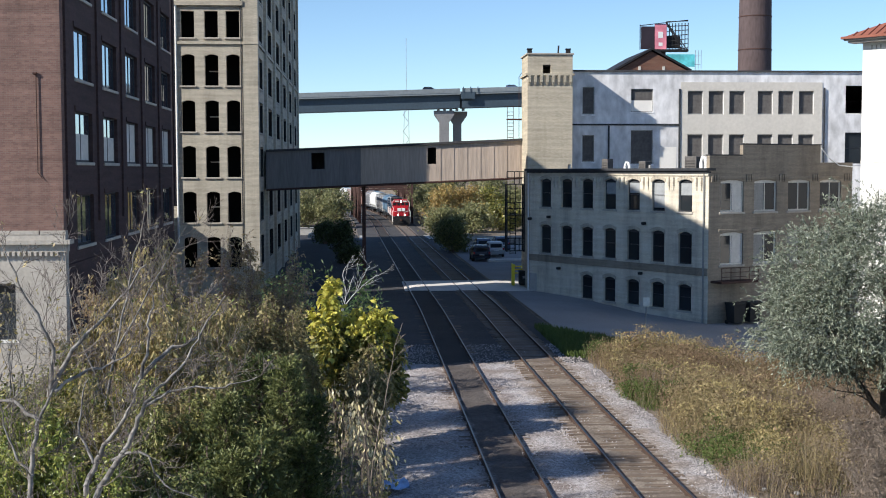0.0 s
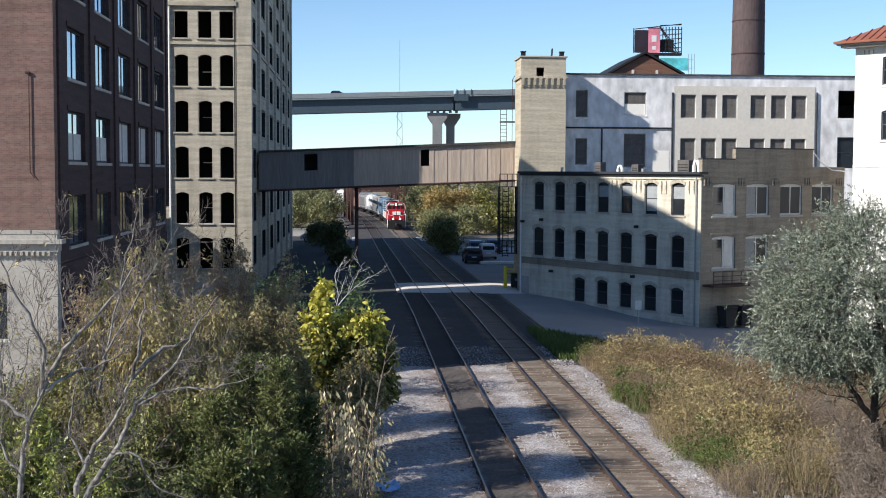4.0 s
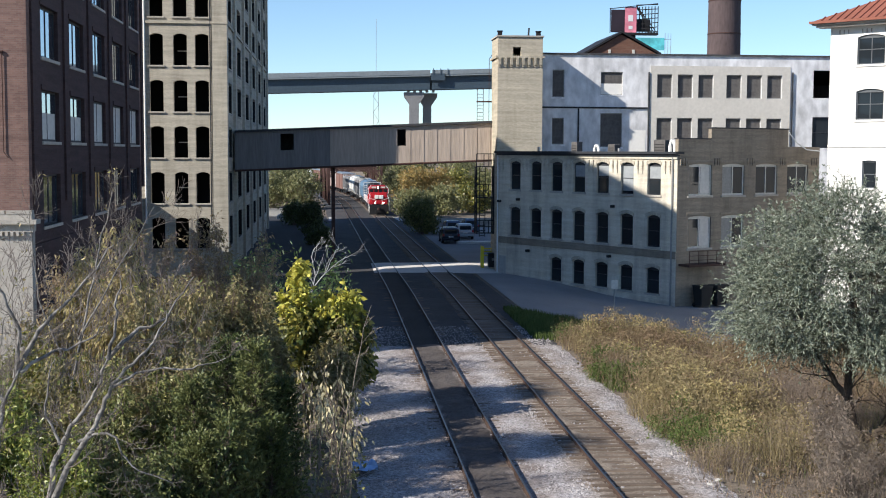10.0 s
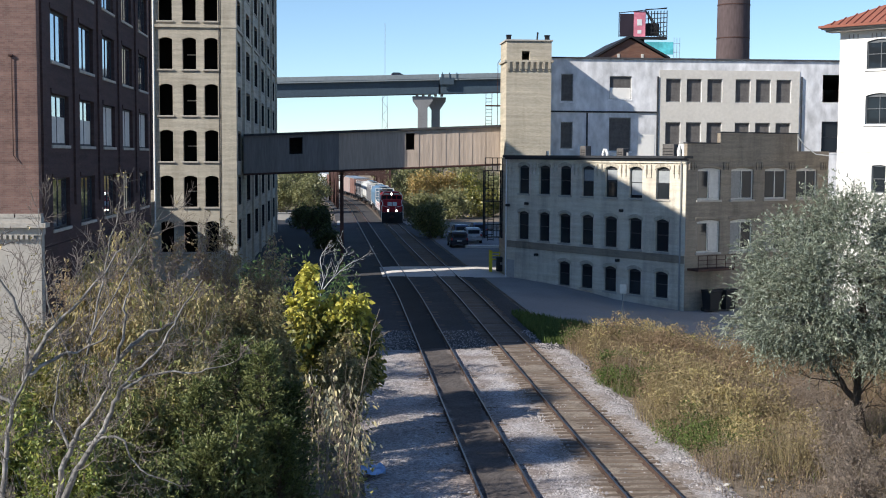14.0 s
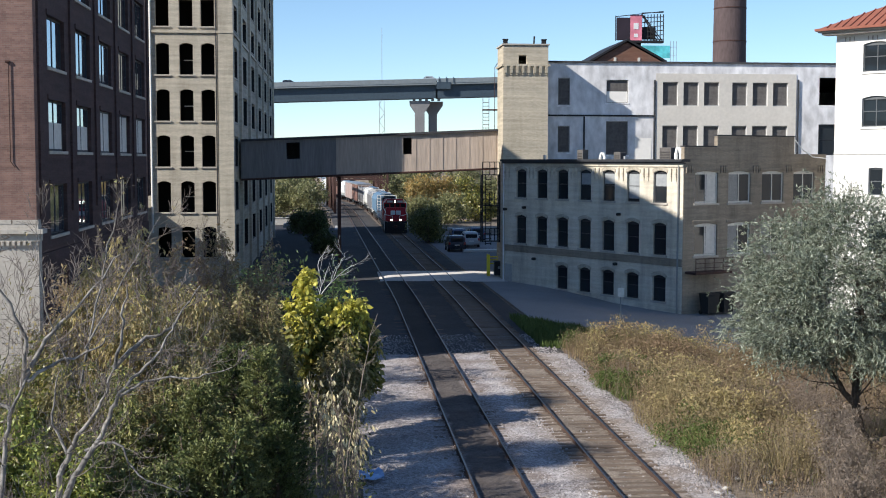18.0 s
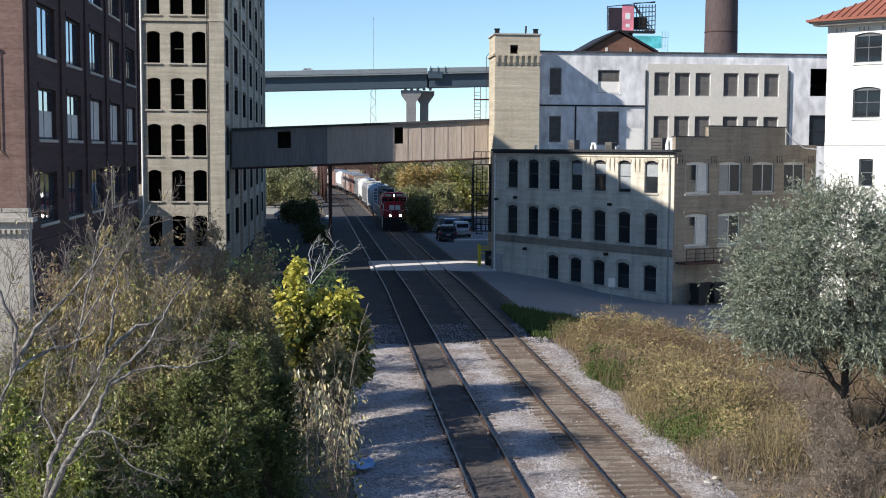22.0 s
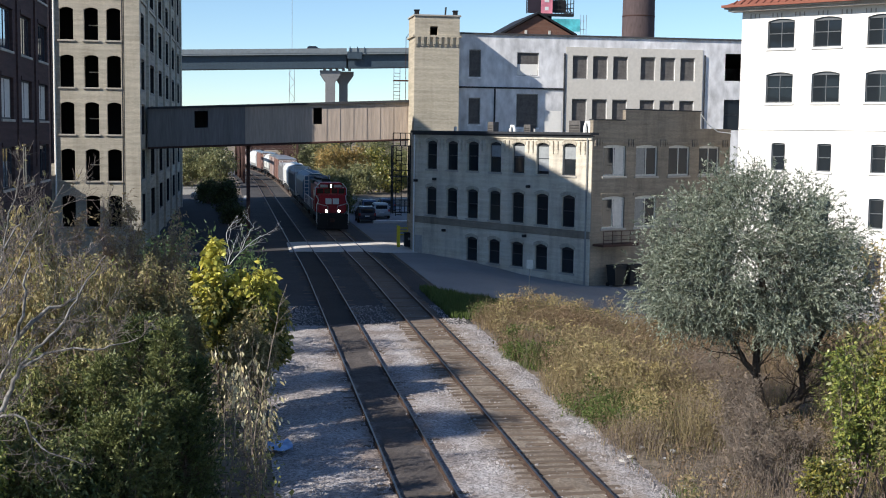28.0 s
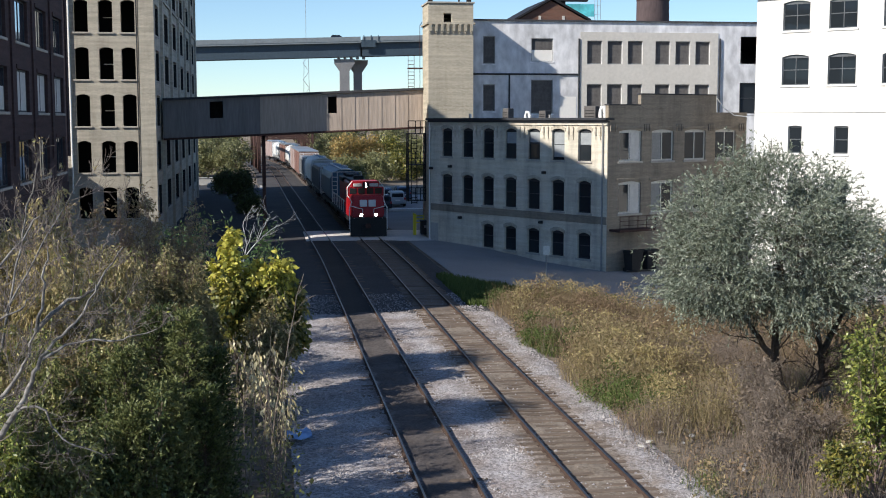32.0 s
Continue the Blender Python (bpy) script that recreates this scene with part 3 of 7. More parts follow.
def track(x, label, sunk):
    t = thing("railway_track", pose(x, 24, 0), label, "track", "tracks")
    rng = random.Random(int(x * 10))
    for side in (-GAUGE / 2, GAUGE / 2):
        bm = rail_mesh(x + side, 24, 380, False)
        bm.transform(Matrix.Translation((-x, -24, 0)))
        r = part("rail", bm, "rail_side", t, "rusty steel rail")
        bm = rail_mesh(x + side, 24, 380, True)
        bm.transform(Matrix.Translation((-x, -24, 0)))
        part("running_surface", bm, "rail_top", r, "polished running surface")
    tie = shared("tie", lambda: boxes((-1.28, 1.28, -0.115, 0.115, -0.14, 0.07), bevel=0.012), "tie")
    y = 24.3
    n = 0
    while y < 172 and n < 290:
        if not 97.4 < y < 105.7:
            part("tie", tie, "tie", t, "", pose(-bend(y) + rng.uniform(-0.06, 0.06), y - 24, rng.uniform(-0.022, 0.014) - sunk, 0, 0, rng.uniform(-1.2, 1.2)))
        y += 0.52 + rng.uniform(-0.03, 0.03)
        n += 1
    return t


def oily_strip(x, half, label, material="oily", y1=300, lift=0.068):
    bm = bmesh.new()
    rows = []
    for y in span(60.2, 75, 0.5) + span(79, y1, 4):
        c = x - bend(y)
        rows.append([bm.verts.new((c + f * half + 0.22 * abs(f) * noise.noise((f * 2, y * 0.9, x)) + 0.1 * noise.noise((f, y * 3.1, x)), y, lift + 0.006 * noise.noise((f * 3, y * 3, x)))) for f in (-1, -0.5, 0, 0.5, 1)])
    for a, b in zip(rows, rows[1:]):
        for i in range(4):
            bm.faces.new((a[i], a[i + 1], b[i + 1], b[i]))
    return tagged(part("track_fouling", bm, material), label, "ballast", kind="structure")


oily_strip(LEFT_X, 0.66, "oily ballast between the rails, darkened for shade")
oily_strip(RIGHT_X, 1.12, "rust-stained brown ballast round the ties", "rusty_bed", 300, 0.061)
track(LEFT_X, "railway track with rusty rails on dark timber ties sunk in ballast", 0.026)
track(RIGHT_X, "railway track with rusty rails on weathered brown timber ties", 0.0)

# ---- buildings ----


def tower_block(name, m, w, d, z0, z1, wall, th, fronts, label, category, roof="roof_tar", walls=None):
    """A shell of four walls round w x d with openings, a roof slab and a floor. fronts: side -> openings."""
    t = thing(name, m, label, category)
    runs = dict(front=((0, 0), (1, 0), (0, 1), w), back=((w, d), (-1, 0), (0, -1), w), left=((0, d - th), (0, -1), (1, 0), d - 2 * th), right=((w, th), (0, 1), (-1, 0), d - 2 * th))
    for side, (o, dd, n, length) in runs.items():
        bm = bmesh.new()
        panel(bm, o, dd, n, length, z0, z1, th, fronts.get(side, ()))
        part("wall", bm, walls.get(side, wall) if walls else wall, t)
    part("roof", boxes((th, w - th, th, d - th, z1 - 0.9, z1 - 0.6)), roof, t, "flat tarred roof")
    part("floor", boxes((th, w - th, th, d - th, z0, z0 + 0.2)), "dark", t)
    return t


# red-brick warehouse beside the track, its end wall in the sun
BX, BY, BW, BL, BH = -12.3, 52.2, 21.5, 30.2, 30.4
side_ops, front_ops = [], []
SILLS = [2.4, 6.25, 9.9, 13.5, 17.1, 20.7, 24.3]
for z in SILLS:
    for k in range(5):
        s = 2.5 + 5.85 * k
        side_ops.append((s, s + 3.4, z, z + 2.2, 0))
front_ops = [(BW - 6.2, BW - 2.0, 2.55, 4.86, 0)]
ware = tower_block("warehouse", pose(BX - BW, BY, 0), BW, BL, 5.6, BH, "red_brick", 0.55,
                   {"right": [(a - 0.55, b - 0.55, c, d, r) for a, b, c, d, r in side_ops if c > 6]}, "dark red-brick warehouse with limestone base and rows of windows", "warehouse", walls={"right": "shaded_brick"})
bm = bmesh.new()
panel(bm, (0, -0.06), (1, 0), (0, 1), BW + 0.06, -0.3, 6.18, 0.6, front_ops)
part("base", bm, "stone", ware, "pale limestone base storey")
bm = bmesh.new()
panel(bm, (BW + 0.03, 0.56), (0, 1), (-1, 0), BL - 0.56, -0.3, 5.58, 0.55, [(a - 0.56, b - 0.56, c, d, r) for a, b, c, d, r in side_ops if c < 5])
part("base", bm, "shaded_brick", ware, "brick base of the side wall, darkened for shade")
bm = boxes((0, BW + 0.12, -0.12, 0.5, 6.18, 6.62), (0, BW + 0.3, -0.3, 0.5, 6.5, 6.68), (0, BW + 0.07, -0.07, 0.5, 6.68, 6.9))
for k in range(60):
    box(bm, BW - 0.2 - 0.22 * k - 0.11, BW - 0.2 - 0.22 * k, -0.2, -0.1, 6.02, 6.18)
part("cornice", bm, "stone", ware, "stone string course with dentils")
part("blocking", boxes((BW - 3.0, BW - 1.0, -0.09, 0.3, 6.9, 7.06), (BW - 0.95, BW + 0.09, -0.09, 0.3, 6.9, 7.06)), "stone", ware)
for n, (a, b, c, d, r) in enumerate(side_ops):
    pale = c == 9.9 and n % 5 >= 2
    win = window(ware, a, c, b - a, d - c, y=0.2, paint="frame_dark", cols=2, rows=1, axis="y", off=BW, sill="stone", sill_out=0.07, glass="coated_glass", bar=0.06, blind=0.96 if pale else 0.0)
    if c == 9.9 and n % 5 < 2:
        part("half_blind", boxes((0.1, b - a - 0.1, -0.014, -0.008, 0.1, 1.25)), "curtain", win, "pale half-drawn blind")
    part("lintel", shared("lintel_dark", lambda: boxes((-0.15, 3.55, -0.05, 0.18, 0.0, 0.22)), "shaded_brick"), "shaded_brick", win, "", pose(0, -0.2, d - c + 0.004))
w = window(ware, BW - 6.2, 2.55, 4.2, 2.31, y=0.2, paint="frame_dark", cols=2, rows=1, sill="white_paint")
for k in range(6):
    part("pilaster", shared("pilaster_red", lambda: boxes((0, 0.1, -0.35, 0.35, 7.2, BH - 1.5)), "shaded_brick"), "shaded_brick", ware, "", pose(BW, 1.3 + 5.85 * k if k else 0.9, 0))
bm = bmesh.new()
tube(bm, [(BW - 0.98, -0.06, 13.5), (BW - 0.98, -0.06, 9.45), (BW - 0.8, -0.06, 9.2)], 0.022)
tube(bm, [(BW - 1.1, -0.06, 13.5), (BW - 0.94, -0.06, 13.5)], 0.06)
part("conduit", bm, "rust", ware, "rusty conduit pipe")
part("parapet", boxes((-0.1, BW + 0.1, -0.1, 0.6, BH, BH + 0.3), (BW - 0.6, BW + 0.1, 0.6, BL, BH, BH + 0.3)), "stone", ware)
# a rear wing, set back, and a low shed against the factory: unseen, added to block sun
wing = tower_block("sun_block_wing", pose(-24.0, BY + BL + 0.02, 0), 9.5, 4.4, 0, BH, "red_brick", 0.5, {}, "unseen red-brick wing added to block sunlight", "warehouse")
shed = tower_block("sun_block_shed", pose(-34.0, BY + BL + 4.5, 0), 19.4, 8.8, 0, 6.4, "red_brick", 0.4, {}, "unseen low brick shed added to shade the factory front", "shed")

# tall cream-brick factory with empty windows
CX0, CY0, CW, CL, CH = -7.95, 96.0, 20.0, 59.0, 34.0
fops, sops = [], []
for k, top in enumerate([4.46, 7.93, 11.4, 14.87, 18.35, 21.6, 25.1, 28.6]):
    h = 2.38 if top != 21.6 else 2.0
    for a in (-13.43, -11.68, -10.09):
        s = a * 1.0148 - CX0 + CW
        fops.append((s, s + 1.02, top - h, top, 0.16 if top != 21.6 else 0.0))
    for j in range(6):
        s = 1.5 + 10.3 * j
        if s + 4.2 < CL - 1:
            sops.append((s, s + 4.2, top - h, top, 0.03))
    for j in range(5):
        fops.append((1.0 + 2.6 * j, 2.05 + 2.6 * j, top - h, top, 0.16))
fact = tower_block("factory", pose(CX0 - CW, CY0, 0), CW, CL, -0.2, CH, "cream_brick", 0.5, {"front": fops, "right": [(a - 0.5, b - 0.5, c, d, r) for a, b, c, d, r in sops]}, "tall cream-brick factory with rows of empty arched windows", "factory")
for a, b, c, d, r in fops:
    part("sill", shared("sill_cream", lambda: boxes((-0.12, 1.14, -0.1, 0.2, -0.13, 0.0), bevel=0.015), "stone"), "stone", fact, "", pose(a, 0, c))
for a, b, c, d, r in sops:
    part("sill", shared("sill_cream_side", lambda: boxes((-0.2, 0.06, -0.1, 4.3, -0.13, 0.0), bevel=0.015), "stone"), "stone", fact, "", pose(CW, a, c))
    # near-black strips added round the openings to paint their jambs' shade
    part("window_lining", shared(f"window_lining|{d - c:.2f}", lambda: boxes((-0.5, -0.03, 0, 0.05, 0, d - c - 0.15), (-0.5, -0.03, 4.15, 4.2, 0, d - c - 0.15), (-0.5, -0.03, 0.05, 4.15, 0, 0.05), (-0.3, -0.2, 2.05, 2.15, 0.05, d - c)), "black_steel"), "black_steel", fact, "", pose(CW, a, c))
for k, top in enumerate([7.93, 11.4, 14.87, 18.35, 25.1]):
    part("lamp_bar", shared("lamp_bar", lambda: boxes((-0.1, 0.75, 1.2, 1.32, 0, 0.07)), "frame_light"), "frame_light", fact, "pale bar inside the opening", pose((-11.68) * 1.0148 - CX0 + CW + 0.3, 0, top - 1.25))
part("pier", boxes((CW - 1.0, CW + 0.12, -0.12, 1.2, -0.2, CH)), "cream_brick", fact, "corner pier of cream brick")
part("string_course", boxes((0, CW - 1.0, -0.12, 0.1, 19.1, 19.3), (0, CW - 1.0, -0.2, 0.1, 22.0, 22.35), (CW - 1.02, CW + 0.16, -0.16, 1.24, 19.1, 19.3), (CW, CW + 0.14, 1.24, CL, 19.1, 19.3)), "cream_brick", fact, "projecting brick courses")
for j in range(6):
    part("pilaster", shared("pilaster_cream", lambda: boxes((0, 0.22, -0.5, 0.5, -0.2, CH)), "cream_brick"), "cream_brick", fact, "", pose(CW, 7.6 + 10.3 * j, 0))
part("downpipe", tubes([[(CW - 6.05, -0.08, 4), (CW - 6.05, -0.08, CH)]], 0.08), "white_trim", fact, "white downpipe")
part("downpipe", tubes([[(CW - 1.15, -0.08, 4), (CW - 1.15, -0.08, CH)]], 0.05), "frame_dark", fact)
# near-black slabs and partition put the rooms' darkness into their colour
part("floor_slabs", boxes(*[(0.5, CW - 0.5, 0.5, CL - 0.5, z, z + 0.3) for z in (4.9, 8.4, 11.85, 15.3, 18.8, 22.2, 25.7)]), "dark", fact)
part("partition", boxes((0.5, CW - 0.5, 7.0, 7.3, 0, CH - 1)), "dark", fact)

# hidden block added to lengthen the factory's shadow over the tracks
annex = tower_block("sun_block_annex", pose(-26, CY0 + CL + 0.02, 0), 15.8, 10.0, 0, 26, "cream_brick", 0.5, {}, "unseen cream-brick block added to shade the tracks", "factory")

# covered bridge between factory and stair tower
bridge = thing("covered_bridge", pose(-7.85, 101.8, 0), "covered conveyor bridge clad in brown corrugated sheets between two factories", "bridge")
U0, U1, Q0, Q1 = 0.1, 21.2, 8.0, 8.92      # run and underside
SLOPE = (Q1 - Q0) / (U1 - U0)
sheet_n = 58
for i in range(sheet_n):
    a, b = U0 + (U1 - U0) * i / sheet_n, U0 + (U1 - U0) * (i + 1) / sheet_n
    if any(lo < (a + b) / 2 < hi for lo, hi in ((3.75, 4.65), (13.25, 14.1))):
        zt = 1.55
        hole = True
    else:
        zt, hole = 3.05, False
    bm = bmesh.new()
    pro = (0.0, 0.02 + 0.008 * (i * 7 % 3))
    for z0, z1 in (((0, zt),) if not hole else ((0, 1.45), (2.78, 3.05))):
        q = Q0 + SLOPE * (a - U0)
        box(bm, a, b - 0.02, -pro[1], 0.05, q + z0, q + z1)
        box(bm, b - 0.07, b + 0.02, -pro[1] - 0.014, -pro[1], q + z0, q + z1)
    # left sheets take a darker copy to deepen the factory's shadow
    part("cladding_sheet", bm, "sheet" if a > 7.6 else "shaded_sheet", bridge)
bm = bmesh.new()
for lo, z0, z1, y0, y1 in ((0, 0.0, 0.15, 0.06, 3.2), (0, 3.02, 3.2, -0.25, 3.4), (0, 0.16, 3.0, 3.1, 3.2)):
    vs = [bm.verts.new((u, y, Q0 + SLOPE * (u - U0) + z)) for u in (U0, U1) for y in (y0, y1) for z in (z0, z1)]
    for f in ((0, 1, 3, 2), (4, 6, 7, 5), (0, 4, 5, 1), (2, 3, 7, 6), (0, 2, 6, 4), (1, 5, 7, 3)):
        bm.faces.new([vs[k] for k in f])
part("deck_and_roof", bm, "roof_tar", bridge, "dark tarred roof and deck")
part("flange", tubes([[(U0, -0.06, Q0 - 0.05), (U1, -0.06, Q1 - 0.05)]], 0.09), "rust", bridge)

part("column", boxes((7.85, 8.15, 1.0, 1.4, 0, 8.4), (7.85, 8.15, 2.6, 3.0, 0, 8.4)), "rust", bridge, "dark steel support column")

# yellow-brick stair tower
stair = tower_block("stair_tower", pose(13.15, 98.5, 0), 3.6, 3.6, 0, 18.65, "yellow_brick", 0.4, {"front": [(1.22, 1.85, 17.0, 17.85, 0)]}, "square yellow-brick stair tower with corbelled top", "tower")
bm = boxes((-0.14, 3.74, -0.14, 3.74, 17.0, 17.16))
part("string_course", bm, "yellow_brick", stair)
for i in range(8):
    part("corbel", shared("corbel", lambda: boxes((0, 0.2, -0.16, 0.02, -0.55, 0), (0.02, 0.18, -0.08, 0.02, -0.72, -0.55)), "yellow_brick"), "yellow_brick", stair, "", pose(0.05 + 0.47 * i, 0, 17.0))
part("coping", boxes((-0.1, 3.7, -0.1, 3.7, 18.65, 18.76)), "stone", stair)
for x in (0.02, 3.1):
    part("roof_vent", shared("roof_vent", lambda: boxes((0, 0.34, 0, 0.34, 0, 0.3), (-0.04, 0.38, -0.04, 0.38, 0.3, 0.38)), "black_steel"), "black_steel", stair, "", pose(x, 0.1, 18.76))
part("aerial", tubes([[(2.5, 0.5, 18.7), (2.55, 0.5, 19.4)]], 0.07), "black_steel", stair)

# pale painted brick house along the road
A0, A1 = Vector((13.2, 97.5)), Vector((23.0, 81.4))
AL = (A1 - A0).length
AU = (A1 - A0) / AL
AZ = math.degrees(math.atan2(AU.y, AU.x))
aops = []
BAYS = (1.98, 4.43, 6.79, 9.26, 11.71, 14.17, 16.74)
for top, h in ((8.86, 2.2), (5.3, 2.2), (1.72, 1.8)):
    for s in BAYS:
        if h == 1.8 and s < 6:
            continue
        aops.append((s - 0.63, s + 0.63, top - h, top, 0.17))
house = tower_block("brick_house", pose(A0.x, A0.y, 0, 0, 0, AZ), AL, 9.0, -1.2, 9.45, "pale_brick", 0.4, {"front": aops}, "three-storey pale brick house with arched windows on a shaded road", "house")
for a, b, c, d, r in aops:
    # grey-blue sheets before upper panes imitate the reflection on their glass
    win = window(house, a, c, b - a, d - c, y=0.2, rise=0.16, paint="frame_dark", cols=1, rows=2, sill="stone", blind={8: 0.5, 11: 0.45, 13: 0.9, 16: 0.5}.get(int(a), 0) if c > 6 else 0, cloth="grey_blind")
    arch = bmesh.new()
    for k in range(11):
        f0, f1 = k / 11, (k + 0.86) / 11
        pts = [(-0.1 + 1.46 * f, up - 0.2 * (2 * f - 1) ** 2) for f, up in ((f0, 0.0), (f1, 0.0), (f1, 0.24), (f0, 0.24))]
        vs = [arch.verts.new((x, y, z)) for y in (-0.035, 0.02) for x, z in pts]
        for q in ((0, 1, 2, 3), (7, 6, 5, 4), (0, 4, 5, 1), (1, 5, 6, 2), (2, 6, 7, 3), (3, 7, 4, 0)):
            arch.faces.new([vs[i] for i in q])
    part("brick_arch", arch, "arch_brick", win, "stained arched brick lintel", pose(0, -0.2, d - c + 0.01))
for s in [0.3] + [x + 1.25 for x in BAYS]:
    for dx in (-0.22, 0.22):
        part("bracket", shared("bracket_a", lambda: boxes((-0.07, 0.07, -0.12, 0, 0.2, 0.75), (-0.05, 0.05, -0.07, 0, -0.1, 0.2)), "pale_brick"), "pale_brick", house, "", pose(s + dx, 0, 8.25))
part("cornice", boxes((-0.25, AL + 0.15, -0.35, 0.5, 9.45, 9.62), (-0.15, AL + 0.05, -0.2, 0.5, 9.3, 9.45)), "frame_dark", house, "dark metal eaves cornice")
part("eave_course", boxes((-0.1, AL + 0.02, -0.1, 0.0, 9.12, 9.3)), "pale_brick", house)
part("belt_course", boxes((0, AL, -0.05, 0, 2.4, 2.92)), "brown_brick", house, "dark stained brick belt course")
for s, mt in ((-0.06, "white_trim"), (AL - 0.35, "frame_mid")):
    part("downpipe", shared("downpipe_" + mt, lambda: tubes([[(0, -0.09, -0.8), (0, -0.09, 9.4)]], 0.06), mt), mt, house, "", pose(s, 0, 0))
for s, z in ((2.5, 5.9), (12.9, 5.75), (12.6, 2.2), (3.7, 2.0), (0.2, 5.7)):
    part("wall_lamp", shared("wall_lamp", lambda: boxes((-0.12, 0.12, -0.3, 0, -0.1, 0.1), bevel=0.03), "black_steel"), "black_steel", house, "", pose(s, 0, z))
part("plinth_patch", boxes((0.05, 0.9, -0.03, 0, 0.0, 1.4)), "concrete", house)

# brown brick house round the corner, in its own shade
B0 = A1 + Vector((0.03, -0.02))
BA = 25.0
bu = Vector((math.cos(radians(BA)), math.sin(radians(BA))))
bops = [(s, s + 2.05, z, z + h, 0.12) for z, h in ((6.66, 2.16), (3.1, 2.2)) for s in (0.97, 3.95, 7.05, 10.05)]
brown = tower_block("corner_house", pose(B0.x, B0.y, 0, 0, 0, BA), 13.2, 5.0, -1.4, 9.4, "brown_brick", 0.4, {"front": bops}, "shaded brown brick corner house with pale sash windows", "house")
for a, b, c, d, r in bops:
    win = window(brown, a, c, b - a, d - c, y=0.14, rise=0.1, paint="frame_light", cols=2, rows=1, sill="stone", bar=0.08)
    if a < 4 or c < 5:
        part("curtain", boxes((1.12, 1.93, -0.012, -0.006, 0.13, d - c - 0.22)) if a < 2 else boxes((0.12, 0.93, -0.012, -0.006, 0.13, d - c - 0.22)), "curtain" if a < 2 else "frame_mid", win, "drawn curtain")
    part("lintel", shared("brown_lintel", lambda: boxes((-0.15, 2.2, -0.05, 0.1, 0, 0.2), bevel=0.02), "brown_brick"), "brown_brick", win, "", pose(0, -0.14, d - c + 0.02))
part("parapet", boxes((0.0, 2.9, -0.02, 0.3, 9.4, 10.45), (2.9, 10.05, -0.02, 0.3, 9.4, 11.2), (10.05, 13.2, -0.02, 0.3, 9.4, 10.0)), "brown_brick", brown)
part("coping", boxes((-0.04, 2.84, -0.08, 0.36, 10.45, 10.53), (2.84, 10.11, -0.08, 0.36, 11.2, 11.28)), "roof_tar", brown)
part("cable", tubes([[(10.05, -0.1, 11.0), (10.8, -0.1, 10.3), (11.8, -0.1, 9.8), (13.1, -0.1, 9.7)]], 0.04), "white_trim", brown, "slack white cable")
bal = part("balcony", boxes((0.2, 3.4, -1.1, 0, 1.95, 2.1)), "rust", brown, "rusty steel balcony")
part("railing", tubes([[(0.2, -1.1, 2.1 + h), (3.4, -1.1, 2.1 + h)] for h in (0.3, 0.6, 0.9)] + [[(x, -1.1, 2.1), (x, -1.1, 3.0)] for x in (0.2, 1.0, 1.8, 2.6, 3.4)], 0.025, 4), "rust", bal)
for s in (0.45, 3.5, 6.5, 9.6, 12.7):
    for dx in (-0.22, 0.0, 0.22):
        part("bracket", shared("bracket_b", lambda: boxes((-0.07, 0.07, -0.1, 0, 0.2, 0.7)), "brown_brick"), "brown_brick", brown, "", pose(s + dx, 0, 8.5))

# grey painted factory behind
GX, GY, GW = 16.78, 102.05, 40.0
gops = [(1.4, 2.4, 14.1, 16.35, 0), (5.45, 7.3, 14.3, 16.2, 0), (1.4, 2.4, 10.2, 12.4, 0), (5.45, 7.3, 10.0, 12.8, 0)]
for x in (10.2, 11.95, 13.7, 16.1, 17.85, 19.6):
    gops += [(x, x + 1.28, 14.1, 16.05, 0), (x, x + 1.28, 10.4, 12.45, 0)]
gops += [(23.6, 26.8, 14.2, 16.5, 0), (23.6, 26.8, 10.0, 12.6, 0)]
grey = tower_block("grey_factory", pose(GX, GY, 0), GW, 26.0, 0, 17.6, "gray_paint", 0.4, {"front": gops}, "long grey-painted factory with boarded windows", "factory")
part("render_field", panel(bmesh.new(), (9.63, -0.05), (1, 0), (0, 1), 11.97, 9.0, 16.75, 0.045, [(a - 9.63, b - 9.63, c, d, 0) for a, b, c, d, r in gops if 10 < a < 21]), "beige_paint", grey, "beige rendered panel")
for a, b, c, d, r in gops:
    if a < 23:
        window(grey, a, c, b - a, d - c, y=0.16, paint="frame_mid", cols=1, rows=1, sill="" if a > 9 else "gray_paint", glass="blind", sill_out=0.03)
window(grey, 23.6, 10.0, 3.2, 2.6, y=0.2, paint="frame_dark", cols=2, rows=2, sill="gray_paint", sill_out=0.03)
part("coping", boxes((-0.1, GW, -0.15, 0.5, 17.6, 17.72)), "roof_tar", grey)
for line in ([(9.5, -0.08, 9), (9.5, -0.08, 16.2)], [(0.1, -0.06, 13.25), (9.42, -0.06, 13.25)], [(3.6, -0.06, 9.5), (3.6, -0.06, 13.17)], [(21.75, -0.1, 9), (21.75, -0.1, 16.3)]):
    part("pipe", tubes([line], 0.07), "frame_dark", grey, "dark rainwater pipe")
part("half_blind", boxes((5.5, 7.25, 0.13, 0.15, 14.35, 15.25)), "white_paint", grey, "white panel in the window")
part("white_patch", boxes((7.9, 9.3, -0.02, 0, 9.5, 11.4)), "white_paint", grey, "patch of white paint")

# white house with the clay-tile roof
WA = -48.0
wu = Vector((math.cos(radians(WA)), math.sin(radians(WA))))
white = None
wops = []
